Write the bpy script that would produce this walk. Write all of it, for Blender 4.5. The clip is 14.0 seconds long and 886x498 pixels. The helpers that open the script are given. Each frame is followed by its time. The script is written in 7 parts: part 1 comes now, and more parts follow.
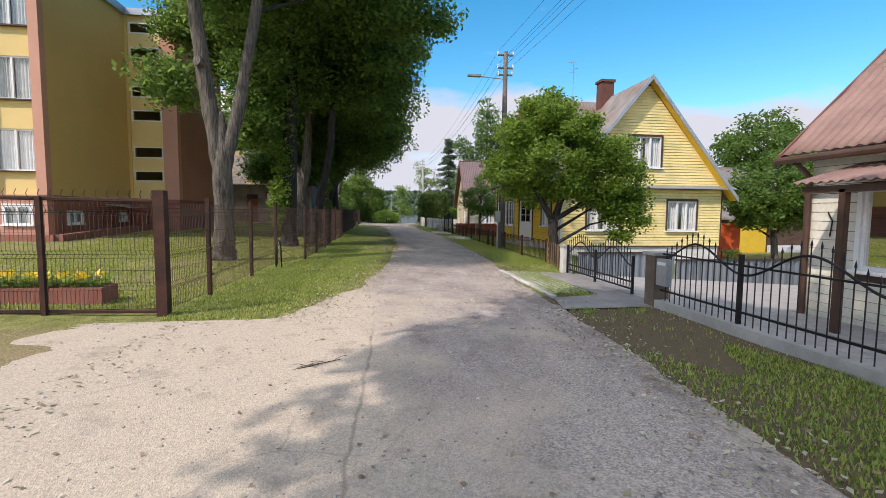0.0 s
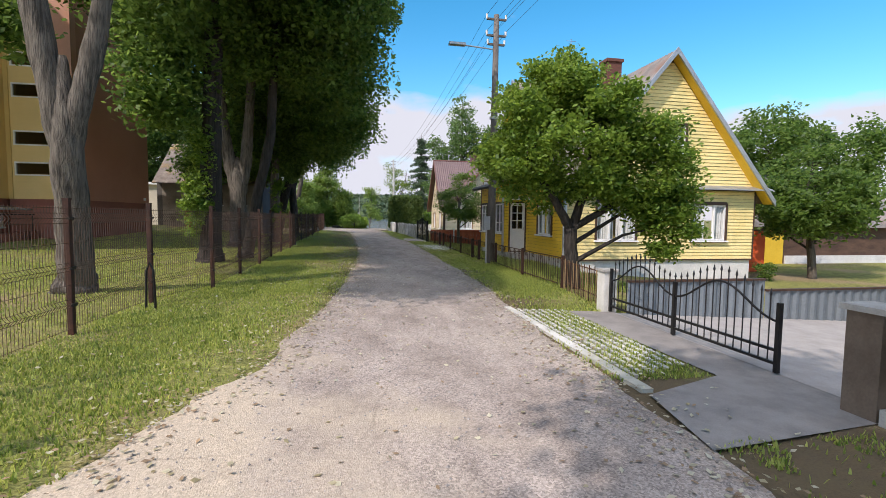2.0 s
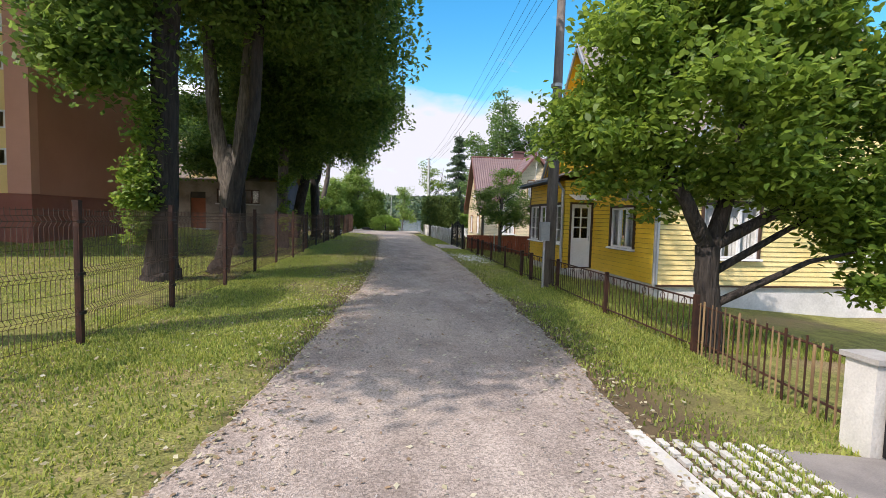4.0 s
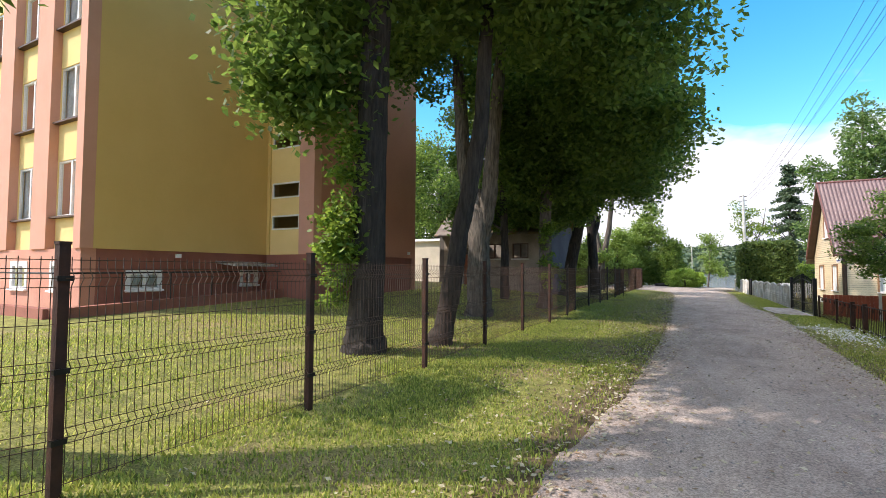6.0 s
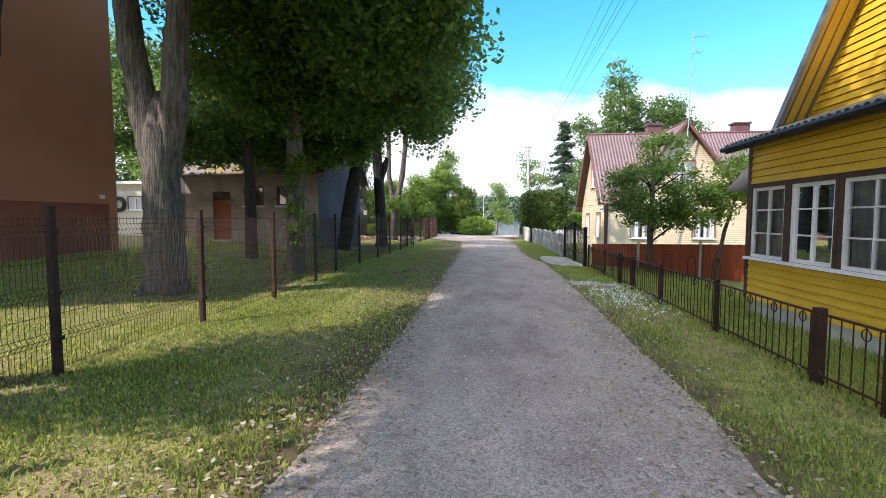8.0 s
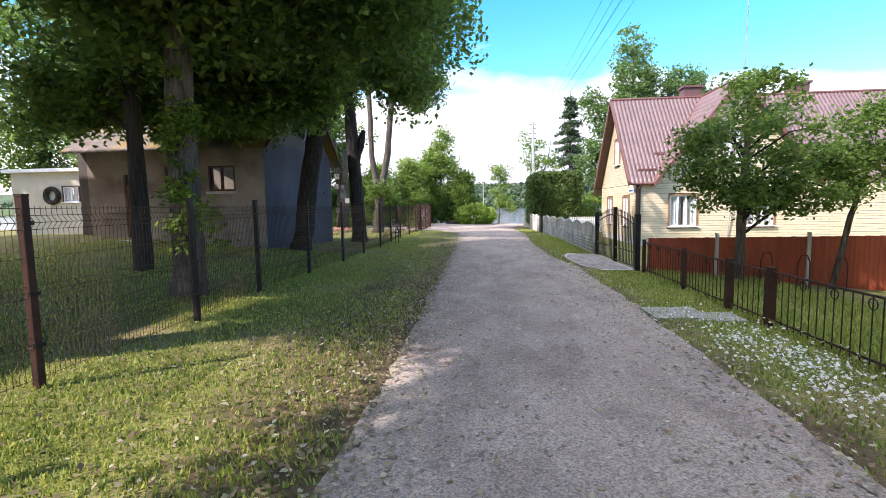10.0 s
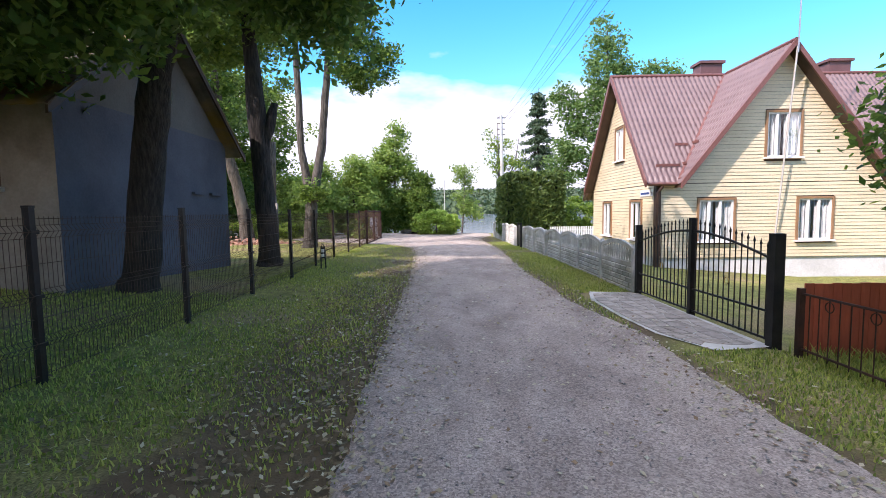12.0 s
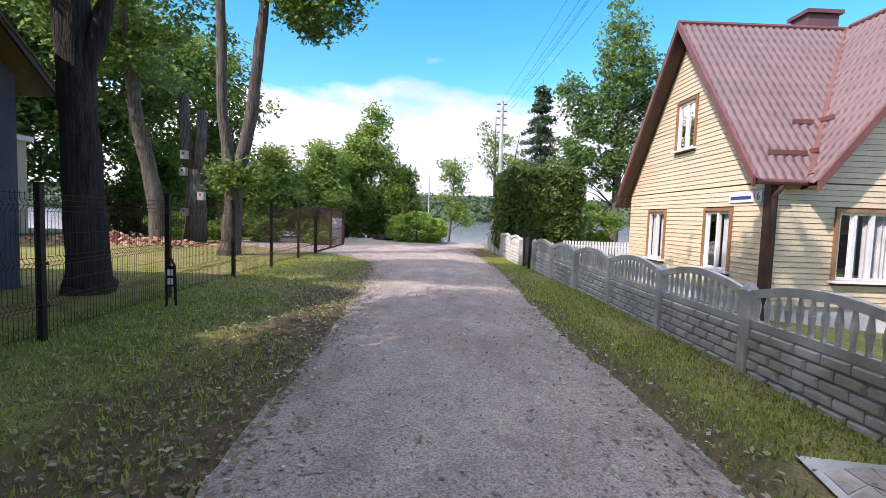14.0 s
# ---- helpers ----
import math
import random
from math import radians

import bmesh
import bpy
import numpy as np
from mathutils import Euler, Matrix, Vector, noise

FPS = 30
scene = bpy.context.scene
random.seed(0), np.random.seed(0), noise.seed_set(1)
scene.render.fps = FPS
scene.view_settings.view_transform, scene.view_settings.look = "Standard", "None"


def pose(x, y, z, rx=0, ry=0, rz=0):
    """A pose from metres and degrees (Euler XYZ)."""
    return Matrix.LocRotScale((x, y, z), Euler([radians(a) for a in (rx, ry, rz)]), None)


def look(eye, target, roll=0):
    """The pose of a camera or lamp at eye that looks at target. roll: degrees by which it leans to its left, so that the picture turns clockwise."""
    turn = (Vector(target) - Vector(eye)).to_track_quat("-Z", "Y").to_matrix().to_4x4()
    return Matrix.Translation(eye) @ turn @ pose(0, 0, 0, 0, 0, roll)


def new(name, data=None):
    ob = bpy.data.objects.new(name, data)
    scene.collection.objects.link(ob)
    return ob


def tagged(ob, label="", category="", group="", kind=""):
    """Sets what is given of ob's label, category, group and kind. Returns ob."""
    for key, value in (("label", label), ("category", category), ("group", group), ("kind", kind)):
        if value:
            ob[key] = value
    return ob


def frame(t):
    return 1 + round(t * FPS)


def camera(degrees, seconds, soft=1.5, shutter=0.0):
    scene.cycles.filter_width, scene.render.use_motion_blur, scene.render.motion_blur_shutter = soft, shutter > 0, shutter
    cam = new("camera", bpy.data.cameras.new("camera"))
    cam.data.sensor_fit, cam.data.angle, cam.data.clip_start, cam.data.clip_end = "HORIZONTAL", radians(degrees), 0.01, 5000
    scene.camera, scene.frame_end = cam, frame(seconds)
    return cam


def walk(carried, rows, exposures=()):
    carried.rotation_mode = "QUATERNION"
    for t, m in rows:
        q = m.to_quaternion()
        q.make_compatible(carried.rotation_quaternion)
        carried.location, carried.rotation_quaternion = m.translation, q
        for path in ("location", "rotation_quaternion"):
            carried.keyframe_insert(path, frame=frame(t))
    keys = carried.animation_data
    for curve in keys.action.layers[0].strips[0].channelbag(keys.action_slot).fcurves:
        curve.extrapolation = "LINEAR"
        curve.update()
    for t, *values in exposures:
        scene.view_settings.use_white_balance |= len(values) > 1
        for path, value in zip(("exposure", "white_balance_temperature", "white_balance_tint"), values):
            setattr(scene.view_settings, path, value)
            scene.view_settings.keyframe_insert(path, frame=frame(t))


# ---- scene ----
cam = camera(86.8, 14.0, 0.6)
PATH = [
    (0, (0.949, -3.346, 1.416), (1.188, -1.527, 1.272), 0.5),
    (0.5, (1.067, -2.337, 1.397), (1.35, -0.525, 1.244), 0.4),
    (1, (1.202, -1.304, 1.4), (1.551, 0.497, 1.248), -0.2),
    (1.5, (1.328, -0.27, 1.42), (1.696, 1.526, 1.274), 0.3),
    (2, (1.405, 0.744, 1.446), (1.753, 2.547, 1.319), 0.7),
    (2.2, (1.432, 1.159, 1.444), (1.779, 2.962, 1.328), 0.9),
    (4.3, (2.134, 5.376, 1.508), (2.258, 7.208, 1.386), 1.8),
    (4.5, (2.137, 5.776, 1.49), (2.11, 7.612, 1.381), 1.4),
    (5, (2.041, 6.821, 1.463), (1.493, 8.578, 1.435), 0.5),
    (5.5, (2.049, 7.752, 1.472), (1.15, 9.356, 1.535), -0.4),
    (6, (2.185, 8.679, 1.432), (1.319, 10.302, 1.512), 0.3),
    (6.5, (2.383, 9.677, 1.516), (1.731, 11.397, 1.53), -0.3),
    (7, (2.503, 10.757, 1.492), (2.116, 12.554, 1.438), -0.9),
    (7.5, (2.609, 11.788, 1.484), (2.374, 13.61, 1.393), -0.4),
    (8, (2.695, 12.851, 1.484), (2.512, 14.678, 1.363), -0.0),
    (8.2, (2.702, 13.296, 1.478), (2.549, 15.125, 1.347), -0.0),
    (10.3, (2.383, 18.271, 1.437), (2.208, 20.093, 1.27), -1.1),
    (10.5, (2.344, 18.811, 1.442), (2.179, 20.637, 1.279), -1.1),
    (11, (2.195, 20.269, 1.469), (2.072, 22.098, 1.321), -1.0),
    (11.5, (2.161, 21.715, 1.483), (2.08, 23.546, 1.335), -0.9),
    (12, (2.159, 23.13, 1.486), (2.148, 24.963, 1.34), -0.9),
    (12.5, (2.182, 24.589, 1.507), (2.227, 26.422, 1.363), -0.4),
    (13, (2.24, 26.025, 1.478), (2.302, 27.859, 1.336), 0.9),
    (13.5, (2.396, 27.46, 1.412), (2.448, 29.296, 1.278), 1.6),
    (14, (2.495, 28.908, 1.383), (2.53, 30.745, 1.259), 1.9),
]
walk(cam, [(t, look(eye, target, roll)) for t, eye, target, roll in PATH],
     [(0.0, 0.22, 6700, 20), (2.2, 0.32, 6700, 20), (4.5, 0.62, 6850, 21), (5.0, 0.74, 6900, 21), (6.0, 0.86, 6850, 21), (8.0, 1.02, 6550, 22), (10.5, 1.14, 6550, 26), (12.0, 0.99, 6450, 28), (14.0, 0.72, 6450, 29)])

# ---- world, sun, exposure ----
SUN_TO = Vector((-1.0, -0.72, 1.18)).normalized()
sun_data = bpy.data.lights.new("sun", "SUN")
sun_data.energy, sun_data.angle, sun_data.color = 3.3, radians(0.55), (1.0, 0.95, 0.86)
sun = new("sun", sun_data)
sun.matrix_basis = look((0, 0, 40), (-SUN_TO.x * 10, -SUN_TO.y * 10, 40 - SUN_TO.z * 10))
world = bpy.data.worlds.new("world")
scene.world = world
world.use_nodes = True
wn, wl = world.node_tree.nodes, world.node_tree.links
wn.clear()
w_out = wn.new("ShaderNodeOutputWorld")
w_bg = wn.new("ShaderNodeBackground")
w_sky = wn.new("ShaderNodeTexSky")
w_sky.sky_type, w_sky.sun_disc = "NISHITA", False
w_sky.sun_elevation, w_sky.sun_rotation = math.asin(SUN_TO.z), math.atan2(SUN_TO.x, SUN_TO.y)
w_sky.air_density, w_sky.dust_density, w_sky.ozone_density = 1.0, 0.4, 2.0
w_geo = wn.new("ShaderNodeTexCoord")
w_sep = wn.new("ShaderNodeSeparateXYZ")
w_noise = wn.new("ShaderNodeTexNoise")
w_noise.inputs["Scale"].default_value, w_noise.inputs["Detail"].default_value = 2.3, 6.0
w_map = wn.new("ShaderNodeMapping")
w_map.inputs["Scale"].default_value = (1.0, 1.0, 2.4)
w_ramp = wn.new("ShaderNodeValToRGB")
w_ramp.color_ramp.elements[0].position, w_ramp.color_ramp.elements[1].position = 0.50, 0.60
w_sum = wn.new("ShaderNodeMath")
w_sum.operation = "ADD"
w_bias = wn.new("ShaderNodeMapRange")
w_bias.inputs["From Min"].default_value, w_bias.inputs["From Max"].default_value = 0.17, 0.28
w_bias.inputs["To Min"].default_value, w_bias.inputs["To Max"].default_value = 0.2, -0.14
# broken cloud above the view, added to whiten and lift the fill light
w_high = wn.new("ShaderNodeMapRange")
w_high.inputs["From Min"].default_value, w_high.inputs["From Max"].default_value = 0.42, 0.7
w_high.inputs["To Min"].default_value, w_high.inputs["To Max"].default_value = 0.0, 0.19
w_sum2 = wn.new("ShaderNodeMath")
# clouds brighten towards the sun, out of view, strengthening that added fill
w_dot = wn.new("ShaderNodeVectorMath")
w_dot.operation = "DOT_PRODUCT"
w_dot.inputs[1].default_value = SUN_TO
w_lit = wn.new("ShaderNodeMapRange")
w_lit.inputs["From Min"].default_value, w_lit.inputs["From Max"].default_value = -0.2, 0.9
w_lit.inputs["To Min"].default_value, w_lit.inputs["To Max"].default_value = 0.0, 1.0
w_cloud = wn.new("ShaderNodeMix")
w_cloud.data_type = "RGBA"
w_cloud.inputs["A"].default_value, w_cloud.inputs["B"].default_value = (4.0, 4.35, 4.8, 1), (13.0, 12.7, 12.2, 1)
w_mix = wn.new("ShaderNodeMix")
w_mix.data_type = "RGBA"
wl.new(w_geo.outputs["Generated"], w_map.inputs["Vector"])
wl.new(w_geo.outputs["Generated"], w_sep.inputs[0])
wl.new(w_map.outputs[0], w_noise.inputs["Vector"])
wl.new(w_sep.outputs["Z"], w_bias.inputs["Value"])
wl.new(w_noise.outputs[0], w_sum.inputs[0])
wl.new(w_bias.outputs[0], w_sum.inputs[1])
wl.new(w_sep.outputs["Z"], w_high.inputs["Value"])
wl.new(w_sum.outputs[0], w_sum2.inputs[0])
wl.new(w_high.outputs[0], w_sum2.inputs[1])
wl.new(w_sum2.outputs[0], w_ramp.inputs[0])
wl.new(w_geo.outputs["Generated"], w_dot.inputs[0])
wl.new(w_dot.outputs["Value"], w_lit.inputs["Value"])
wl.new(w_lit.outputs[0], w_cloud.inputs["Factor"])
wl.new(w_cloud.outputs["Result"], w_mix.inputs["B"])
wl.new(w_ramp.outputs[0], w_mix.inputs["Factor"])
w_hue = wn.new("ShaderNodeHueSaturation")
w_hue.inputs["Hue"].default_value, w_hue.inputs["Saturation"].default_value, w_hue.inputs["Value"].default_value = 0.482, 1.42, 1.25
wl.new(w_sky.outputs[0], w_hue.inputs["Color"])
wl.new(w_hue.outputs[0], w_mix.inputs["A"])
wl.new(w_mix.outputs["Result"], w_bg.inputs["Color"])
wl.new(w_bg.outputs[0], w_out.inputs[0])
w_bg.inputs["Strength"].default_value = 0.15

# ---- materials ----
def mat(name, c1, c2, scale=3.0, rough=0.8, bump=0.25, bscale=45.0, metal=0.0, rand=0.0, stretch=(1, 1, 1), c3=None, s3=0.5, spec=0.4):
    """Two tones by a large noise, a third by a larger one, fine grain in bump and tone, and a little difference from piece to piece."""
    m = bpy.data.materials.new(name)
    m.use_nodes = True
    n, l = m.node_tree.nodes, m.node_tree.links
    b = n["Principled BSDF"]
    co = n.new("ShaderNodeTexCoord")
    mp = n.new("ShaderNodeMapping")
    mp.inputs["Scale"].default_value = stretch
    l.new(co.outputs["Object"], mp.inputs[0])
    n1 = n.new("ShaderNodeTexNoise")
    n1.inputs["Scale"].default_value, n1.inputs["Detail"].default_value, n1.inputs["Roughness"].default_value = scale, 8.0, 0.62
    l.new(mp.outputs[0], n1.inputs["Vector"])
    r1 = n.new("ShaderNodeValToRGB")
    r1.color_ramp.elements[0].position, r1.color_ramp.elements[1].position = 0.36, 0.64
    r1.color_ramp.elements[0].color, r1.color_ramp.elements[1].color = (*c1, 1), (*c2, 1)
    l.new(n1.outputs[0], r1.inputs[0])
    col = r1.outputs[0]
    if c3:
        n3 = n.new("ShaderNodeTexNoise")
        n3.inputs["Scale"].default_value, n3.inputs["Detail"].default_value = s3, 5.0
        l.new(mp.outputs[0], n3.inputs["Vector"])
        r3 = n.new("ShaderNodeValToRGB")
        r3.color_ramp.elements[0].position, r3.color_ramp.elements[1].position = 0.5, 0.66
        l.new(n3.outputs[0], r3.inputs[0])
        x3 = n.new("ShaderNodeMix")
        x3.data_type = "RGBA"
        l.new(r3.outputs[0], x3.inputs["Factor"])
        l.new(col, x3.inputs["A"])
        x3.inputs["B"].default_value = (*c3, 1)
        col = x3.outputs["Result"]
    nb = n.new("ShaderNodeTexNoise")
    nb.inputs["Scale"].default_value, nb.inputs["Detail"].default_value = bscale, 4.0
    l.new(mp.outputs[0], nb.inputs["Vector"])
    hs = n.new("ShaderNodeHueSaturation")
    l.new(col, hs.inputs["Color"])
    mr = n.new("ShaderNodeMapRange")
    mr.inputs["To Min"].default_value, mr.inputs["To Max"].default_value = 0.8, 1.2
    l.new(nb.outputs[0], mr.inputs["Value"])
    val = mr.outputs[0]
    if rand:
        oi = n.new("ShaderNodeObjectInfo")
        m2 = n.new("ShaderNodeMapRange")
        m2.inputs["To Min"].default_value, m2.inputs["To Max"].default_value = 1 - rand, 1 + rand
        l.new(oi.outputs["Random"], m2.inputs["Value"])
        mu = n.new("ShaderNodeMath")
        mu.operation = "MULTIPLY"
        l.new(m2.outputs[0], mu.inputs[0])
        l.new(val, mu.inputs[1])
        val = mu.outputs[0]
    l.new(val, hs.inputs["Value"])
    l.new(hs.outputs[0], b.inputs["Base Color"])
    bp = n.new("ShaderNodeBump")
    bp.inputs["Strength"].default_value, bp.inputs["Distance"].default_value = bump, 0.01
    l.new(nb.outputs[0], bp.inputs["Height"])
    l.new(bp.outputs[0], b.inputs["Normal"])
    b.inputs["Roughness"].default_value, b.inputs["Metallic"].default_value = rough, metal
    b.inputs["Specular IOR Level"].default_value = spec
    return m


def leaf_mat(name, dark, light, glow=0.35):
    m = bpy.data.materials.new(name)
    m.use_nodes = True
    n, l = m.node_tree.nodes, m.node_tree.links
    b = n["Principled BSDF"]
    g = n.new("ShaderNodeNewGeometry")
    r = n.new("ShaderNodeValToRGB")
    r.color_ramp.elements[0].color, r.color_ramp.elements[1].color = (*dark, 1), (*light, 1)
    l.new(g.outputs["Random Per Island"], r.inputs[0])
    l.new(r.outputs[0], b.inputs["Base Color"])
    b.inputs["Roughness"].default_value = 0.5
    b.inputs["Specular IOR Level"].default_value = 0.35
    t = n.new("ShaderNodeBsdfTranslucent")
    hs = n.new("ShaderNodeHueSaturation")
    hs.inputs["Hue"].default_value, hs.inputs["Value"].default_value = 0.485, 2.0
    l.new(r.outputs[0], hs.inputs["Color"])
    l.new(hs.outputs[0], t.inputs["Color"])
    x = n.new("ShaderNodeMixShader")
    x.inputs[0].default_value = glow
    l.new(b.outputs[0], x.inputs[1])
    l.new(t.outputs[0], x.inputs[2])
    l.new(x.outputs[0], n["Material Output"].inputs[0])
    return m


def glass_mat():
    m = bpy.data.materials.new("window_glass")
    m.use_nodes = True
    n, l = m.node_tree.nodes, m.node_tree.links
    t = n.new("ShaderNodeBsdfTransparent")
    t.inputs[0].default_value = (0.86, 0.9, 0.9, 1)
    g = n.new("ShaderNodeBsdfGlossy")
    g.inputs["Roughness"].default_value = 0.02
    f = n.new("ShaderNodeFresnel")
    f.inputs[0].default_value = 1.6
    x = n.new("ShaderNodeMixShader")
    l.new(f.outputs[0], x.inputs[0])
    l.new(t.outputs[0], x.inputs[1])
    l.new(g.outputs[0], x.inputs[2])
    l.new(x.outputs[0], n["Material Output"].inputs[0])
    return m


def ground_mat():
    """Mown grass with dry and bare patches, trodden earth along the road."""
    m = mat("grass_ground", (0.145, 0.152, 0.05), (0.265, 0.265, 0.08), 4.5, 0.95, 1.0, 58.0, c3=(0.28, 0.215, 0.12), s3=0.42, spec=0.15)
    n, l = m.node_tree.nodes, m.node_tree.links
    for nd in n:
        if nd.type == "MAP_RANGE":
            nd.inputs["From Min"].default_value, nd.inputs["From Max"].default_value = 0.3, 0.7
            nd.inputs["To Min"].default_value, nd.inputs["To Max"].default_value = 0.45, 1.5
    b = n["Principled BSDF"]
    src = b.inputs["Base Color"].links[0].from_socket
    co = n.new("ShaderNodeTexCoord")
    sp = n.new("ShaderNodeSeparateXYZ")
    l.new(co.outputs["Object"], sp.inputs[0])
    nz = n.new("ShaderNodeTexNoise")
    nz.inputs["Scale"].default_value, nz.inputs["Detail"].default_value = 1.3, 8.0
    l.new(co.outputs["Object"], nz.inputs["Vector"])
    def math_node(op, a, c):
        q = n.new("ShaderNodeMath")
        q.operation = op
        for i, v in enumerate((a, c)):
            if isinstance(v, (int, float)):
                q.inputs[i].default_value = v
            else:
                l.new(v, q.inputs[i])
        return q.outputs[0]
    d = math_node("ABSOLUTE", math_node("SUBTRACT", sp.outputs["X"], 2.85), 0)
    d = math_node("ADD", d, math_node("MULTIPLY", math_node("SUBTRACT", nz.outputs[0], 0.5), 1.6))
    my = n.new("ShaderNodeMapRange")
    my.inputs["From Min"].default_value, my.inputs["From Max"].default_value = 3.0, 3.6
    my.inputs["To Min"].default_value, my.inputs["To Max"].default_value = 1.1, 0.0
    l.new(sp.outputs["Y"], my.inputs["Value"])
    d = math_node("SUBTRACT", d, my.outputs[0])
    # bare soil spreads wider on the left verge, also painting in its shade
    mw = n.new("ShaderNodeMapRange")
    mw.inputs["From Min"].default_value, mw.inputs["From Max"].default_value = 17.0, 25.0
    mw.inputs["To Max"].default_value = 0.75
    l.new(sp.outputs["Y"], mw.inputs["Value"])
    mx = n.new("ShaderNodeMapRange")
    mx.inputs["From Min"].default_value, mx.inputs["From Max"].default_value = 2.0, 3.0
    mx.inputs["To Min"].default_value, mx.inputs["To Max"].default_value = 1.0, 0.0
    l.new(sp.outputs["X"], mx.inputs["Value"])
    d = math_node("SUBTRACT", d, math_node("MULTIPLY", mw.outputs[0], mx.outputs[0]))
    mr = n.new("ShaderNodeMapRange")
    mr.inputs["From Min"].default_value, mr.inputs["From Max"].default_value = 1.6, 2.1
    mr.inputs["To Min"].default_value, mr.inputs["To Max"].default_value = 0.9, 0.0
    l.new(d, mr.inputs["Value"])
    x = n.new("ShaderNodeMix")
    x.data_type = "RGBA"
    l.new(mr.outputs[0], x.inputs["Factor"])
    l.new(src, x.inputs["A"])
    x.inputs["B"].default_value = (0.12, 0.085, 0.056, 1)
    l.new(x.outputs["Result"], b.inputs["Base Color"])
    return m


def road_mat():
    """Worn grey surfacing with rolled-in gravel, sandy drifts in patches and along the old joint."""
    m = mat("gravel_road", (0.275, 0.23, 0.2), (0.41, 0.35, 0.307), 2.0, 0.92, 0.6, 120.0, stretch=(1, 0.45, 1), c3=(0.41, 0.352, 0.30), s3=0.6, spec=0.15)
    n, l = m.node_tree.nodes, m.node_tree.links
    b = n["Principled BSDF"]
    src = b.inputs["Base Color"].links[0].from_socket
    co = n.new("ShaderNodeTexCoord")
    v = n.new("ShaderNodeTexVoronoi")
    v.inputs["Scale"].default_value = 85.0
    l.new(co.outputs["Object"], v.inputs["Vector"])
    hs = n.new("ShaderNodeHueSaturation")
    mr = n.new("ShaderNodeMapRange")
    mr.inputs["To Min"].default_value, mr.inputs["To Max"].default_value = 0.62, 1.34
    sc = n.new("ShaderNodeSeparateColor")
    l.new(v.outputs["Color"], sc.inputs[0])
    l.new(sc.outputs[0], mr.inputs["Value"])
    l.new(mr.outputs[0], hs.inputs["Value"])
    l.new(src, hs.inputs["Color"])
    sp = n.new("ShaderNodeSeparateXYZ")
    l.new(co.outputs["Object"], sp.inputs[0])
    nz = n.new("ShaderNodeTexNoise")
    nz.inputs["Scale"].default_value, nz.inputs["Detail"].default_value = 0.8, 7.0
    l.new(co.outputs["Object"], nz.inputs["Vector"])
    my = n.new("ShaderNodeMapRange")
    my.inputs["From Min"].default_value, my.inputs["From Max"].default_value = 4.0, 10.0
    my.inputs["To Min"].default_value, my.inputs["To Max"].default_value = 0.26, -0.30
    l.new(sp.outputs["Y"], my.inputs["Value"])
    mx = n.new("ShaderNodeMapRange")
    mx.inputs["From Min"].default_value, mx.inputs["From Max"].default_value = 0.5, 1.7
    mx.inputs["To Min"].default_value, mx.inputs["To Max"].default_value = 0.08, -0.26
    l.new(sp.outputs["X"], mx.inputs["Value"])
    ad = n.new("ShaderNodeMath")
    ad2 = n.new("ShaderNodeMath")
    l.new(my.outputs[0], ad.inputs[0])
    l.new(nz.outputs[0], ad.inputs[1])
    l.new(ad.outputs[0], ad2.inputs[0])
    l.new(mx.outputs[0], ad2.inputs[1])
    rp = n.new("ShaderNodeValToRGB")
    rp.color_ramp.elements[0].position, rp.color_ramp.elements[1].position = 0.5, 0.75
    l.new(ad2.outputs[0], rp.inputs[0])
    x = n.new("ShaderNodeMix")
    x.data_type = "RGBA"
    l.new(rp.outputs[0], x.inputs["Factor"])
    l.new(hs.outputs[0], x.inputs["A"])
    # sandy drift keeps some of the grit's tone
    sd = n.new("ShaderNodeHueSaturation")
    sd.inputs["Color"].default_value = (0.50, 0.42, 0.325, 1)
    m3 = n.new("ShaderNodeMapRange")
    m3.inputs["To Min"].default_value, m3.inputs["To Max"].default_value = 0.8, 1.16
    l.new(sc.outputs[1], m3.inputs["Value"])
    l.new(m3.outputs[0], sd.inputs["Value"])
    l.new(sd.outputs[0], x.inputs["B"])
    col = x.outputs["Result"]
    # old joint between two strips of surfacing, and hairline cracks
    jx = n.new("ShaderNodeMath")
    jx.operation = "MULTIPLY_ADD"
    l.new(sp.outputs["Y"], jx.inputs[0])
    jx.inputs[1].default_value, jx.inputs[2].default_value = JOINT_K, -JOINT_X
    n5 = n.new("ShaderNodeTexNoise")
    n5.inputs["Scale"].default_value, n5.inputs["Detail"].default_value = 3.0, 6.0
    l.new(co.outputs["Object"], n5.inputs["Vector"])
    w5 = n.new("ShaderNodeMath")
    w5.operation = "MULTIPLY_ADD"
    l.new(n5.outputs[0], w5.inputs[0])
    w5.inputs[1].default_value = 0.12
    l.new(jx.outputs[0], w5.inputs[2])
    s5 = n.new("ShaderNodeMath")
    l.new(w5.outputs[0], s5.inputs[0])
    l.new(sp.outputs["X"], s5.inputs[1])
    a5 = n.new("ShaderNodeMath")
    a5.operation = "ABSOLUTE"
    l.new(s5.outputs[0], a5.inputs[0])
    r5 = n.new("ShaderNodeMapRange")
    r5.inputs["From Min"].default_value, r5.inputs["From Max"].default_value = 0.004, 0.02
    r5.inputs["To Min"].default_value, r5.inputs["To Max"].default_value = 0.45, 0.0
    l.new(a5.outputs[0], r5.inputs["Value"])
    y5 = n.new("ShaderNodeMapRange")
    y5.inputs["From Min"].default_value, y5.inputs["From Max"].default_value = 1.0, 3.0
    y5.inputs["To Min"].default_value, y5.inputs["To Max"].default_value = 1.0, 0.0
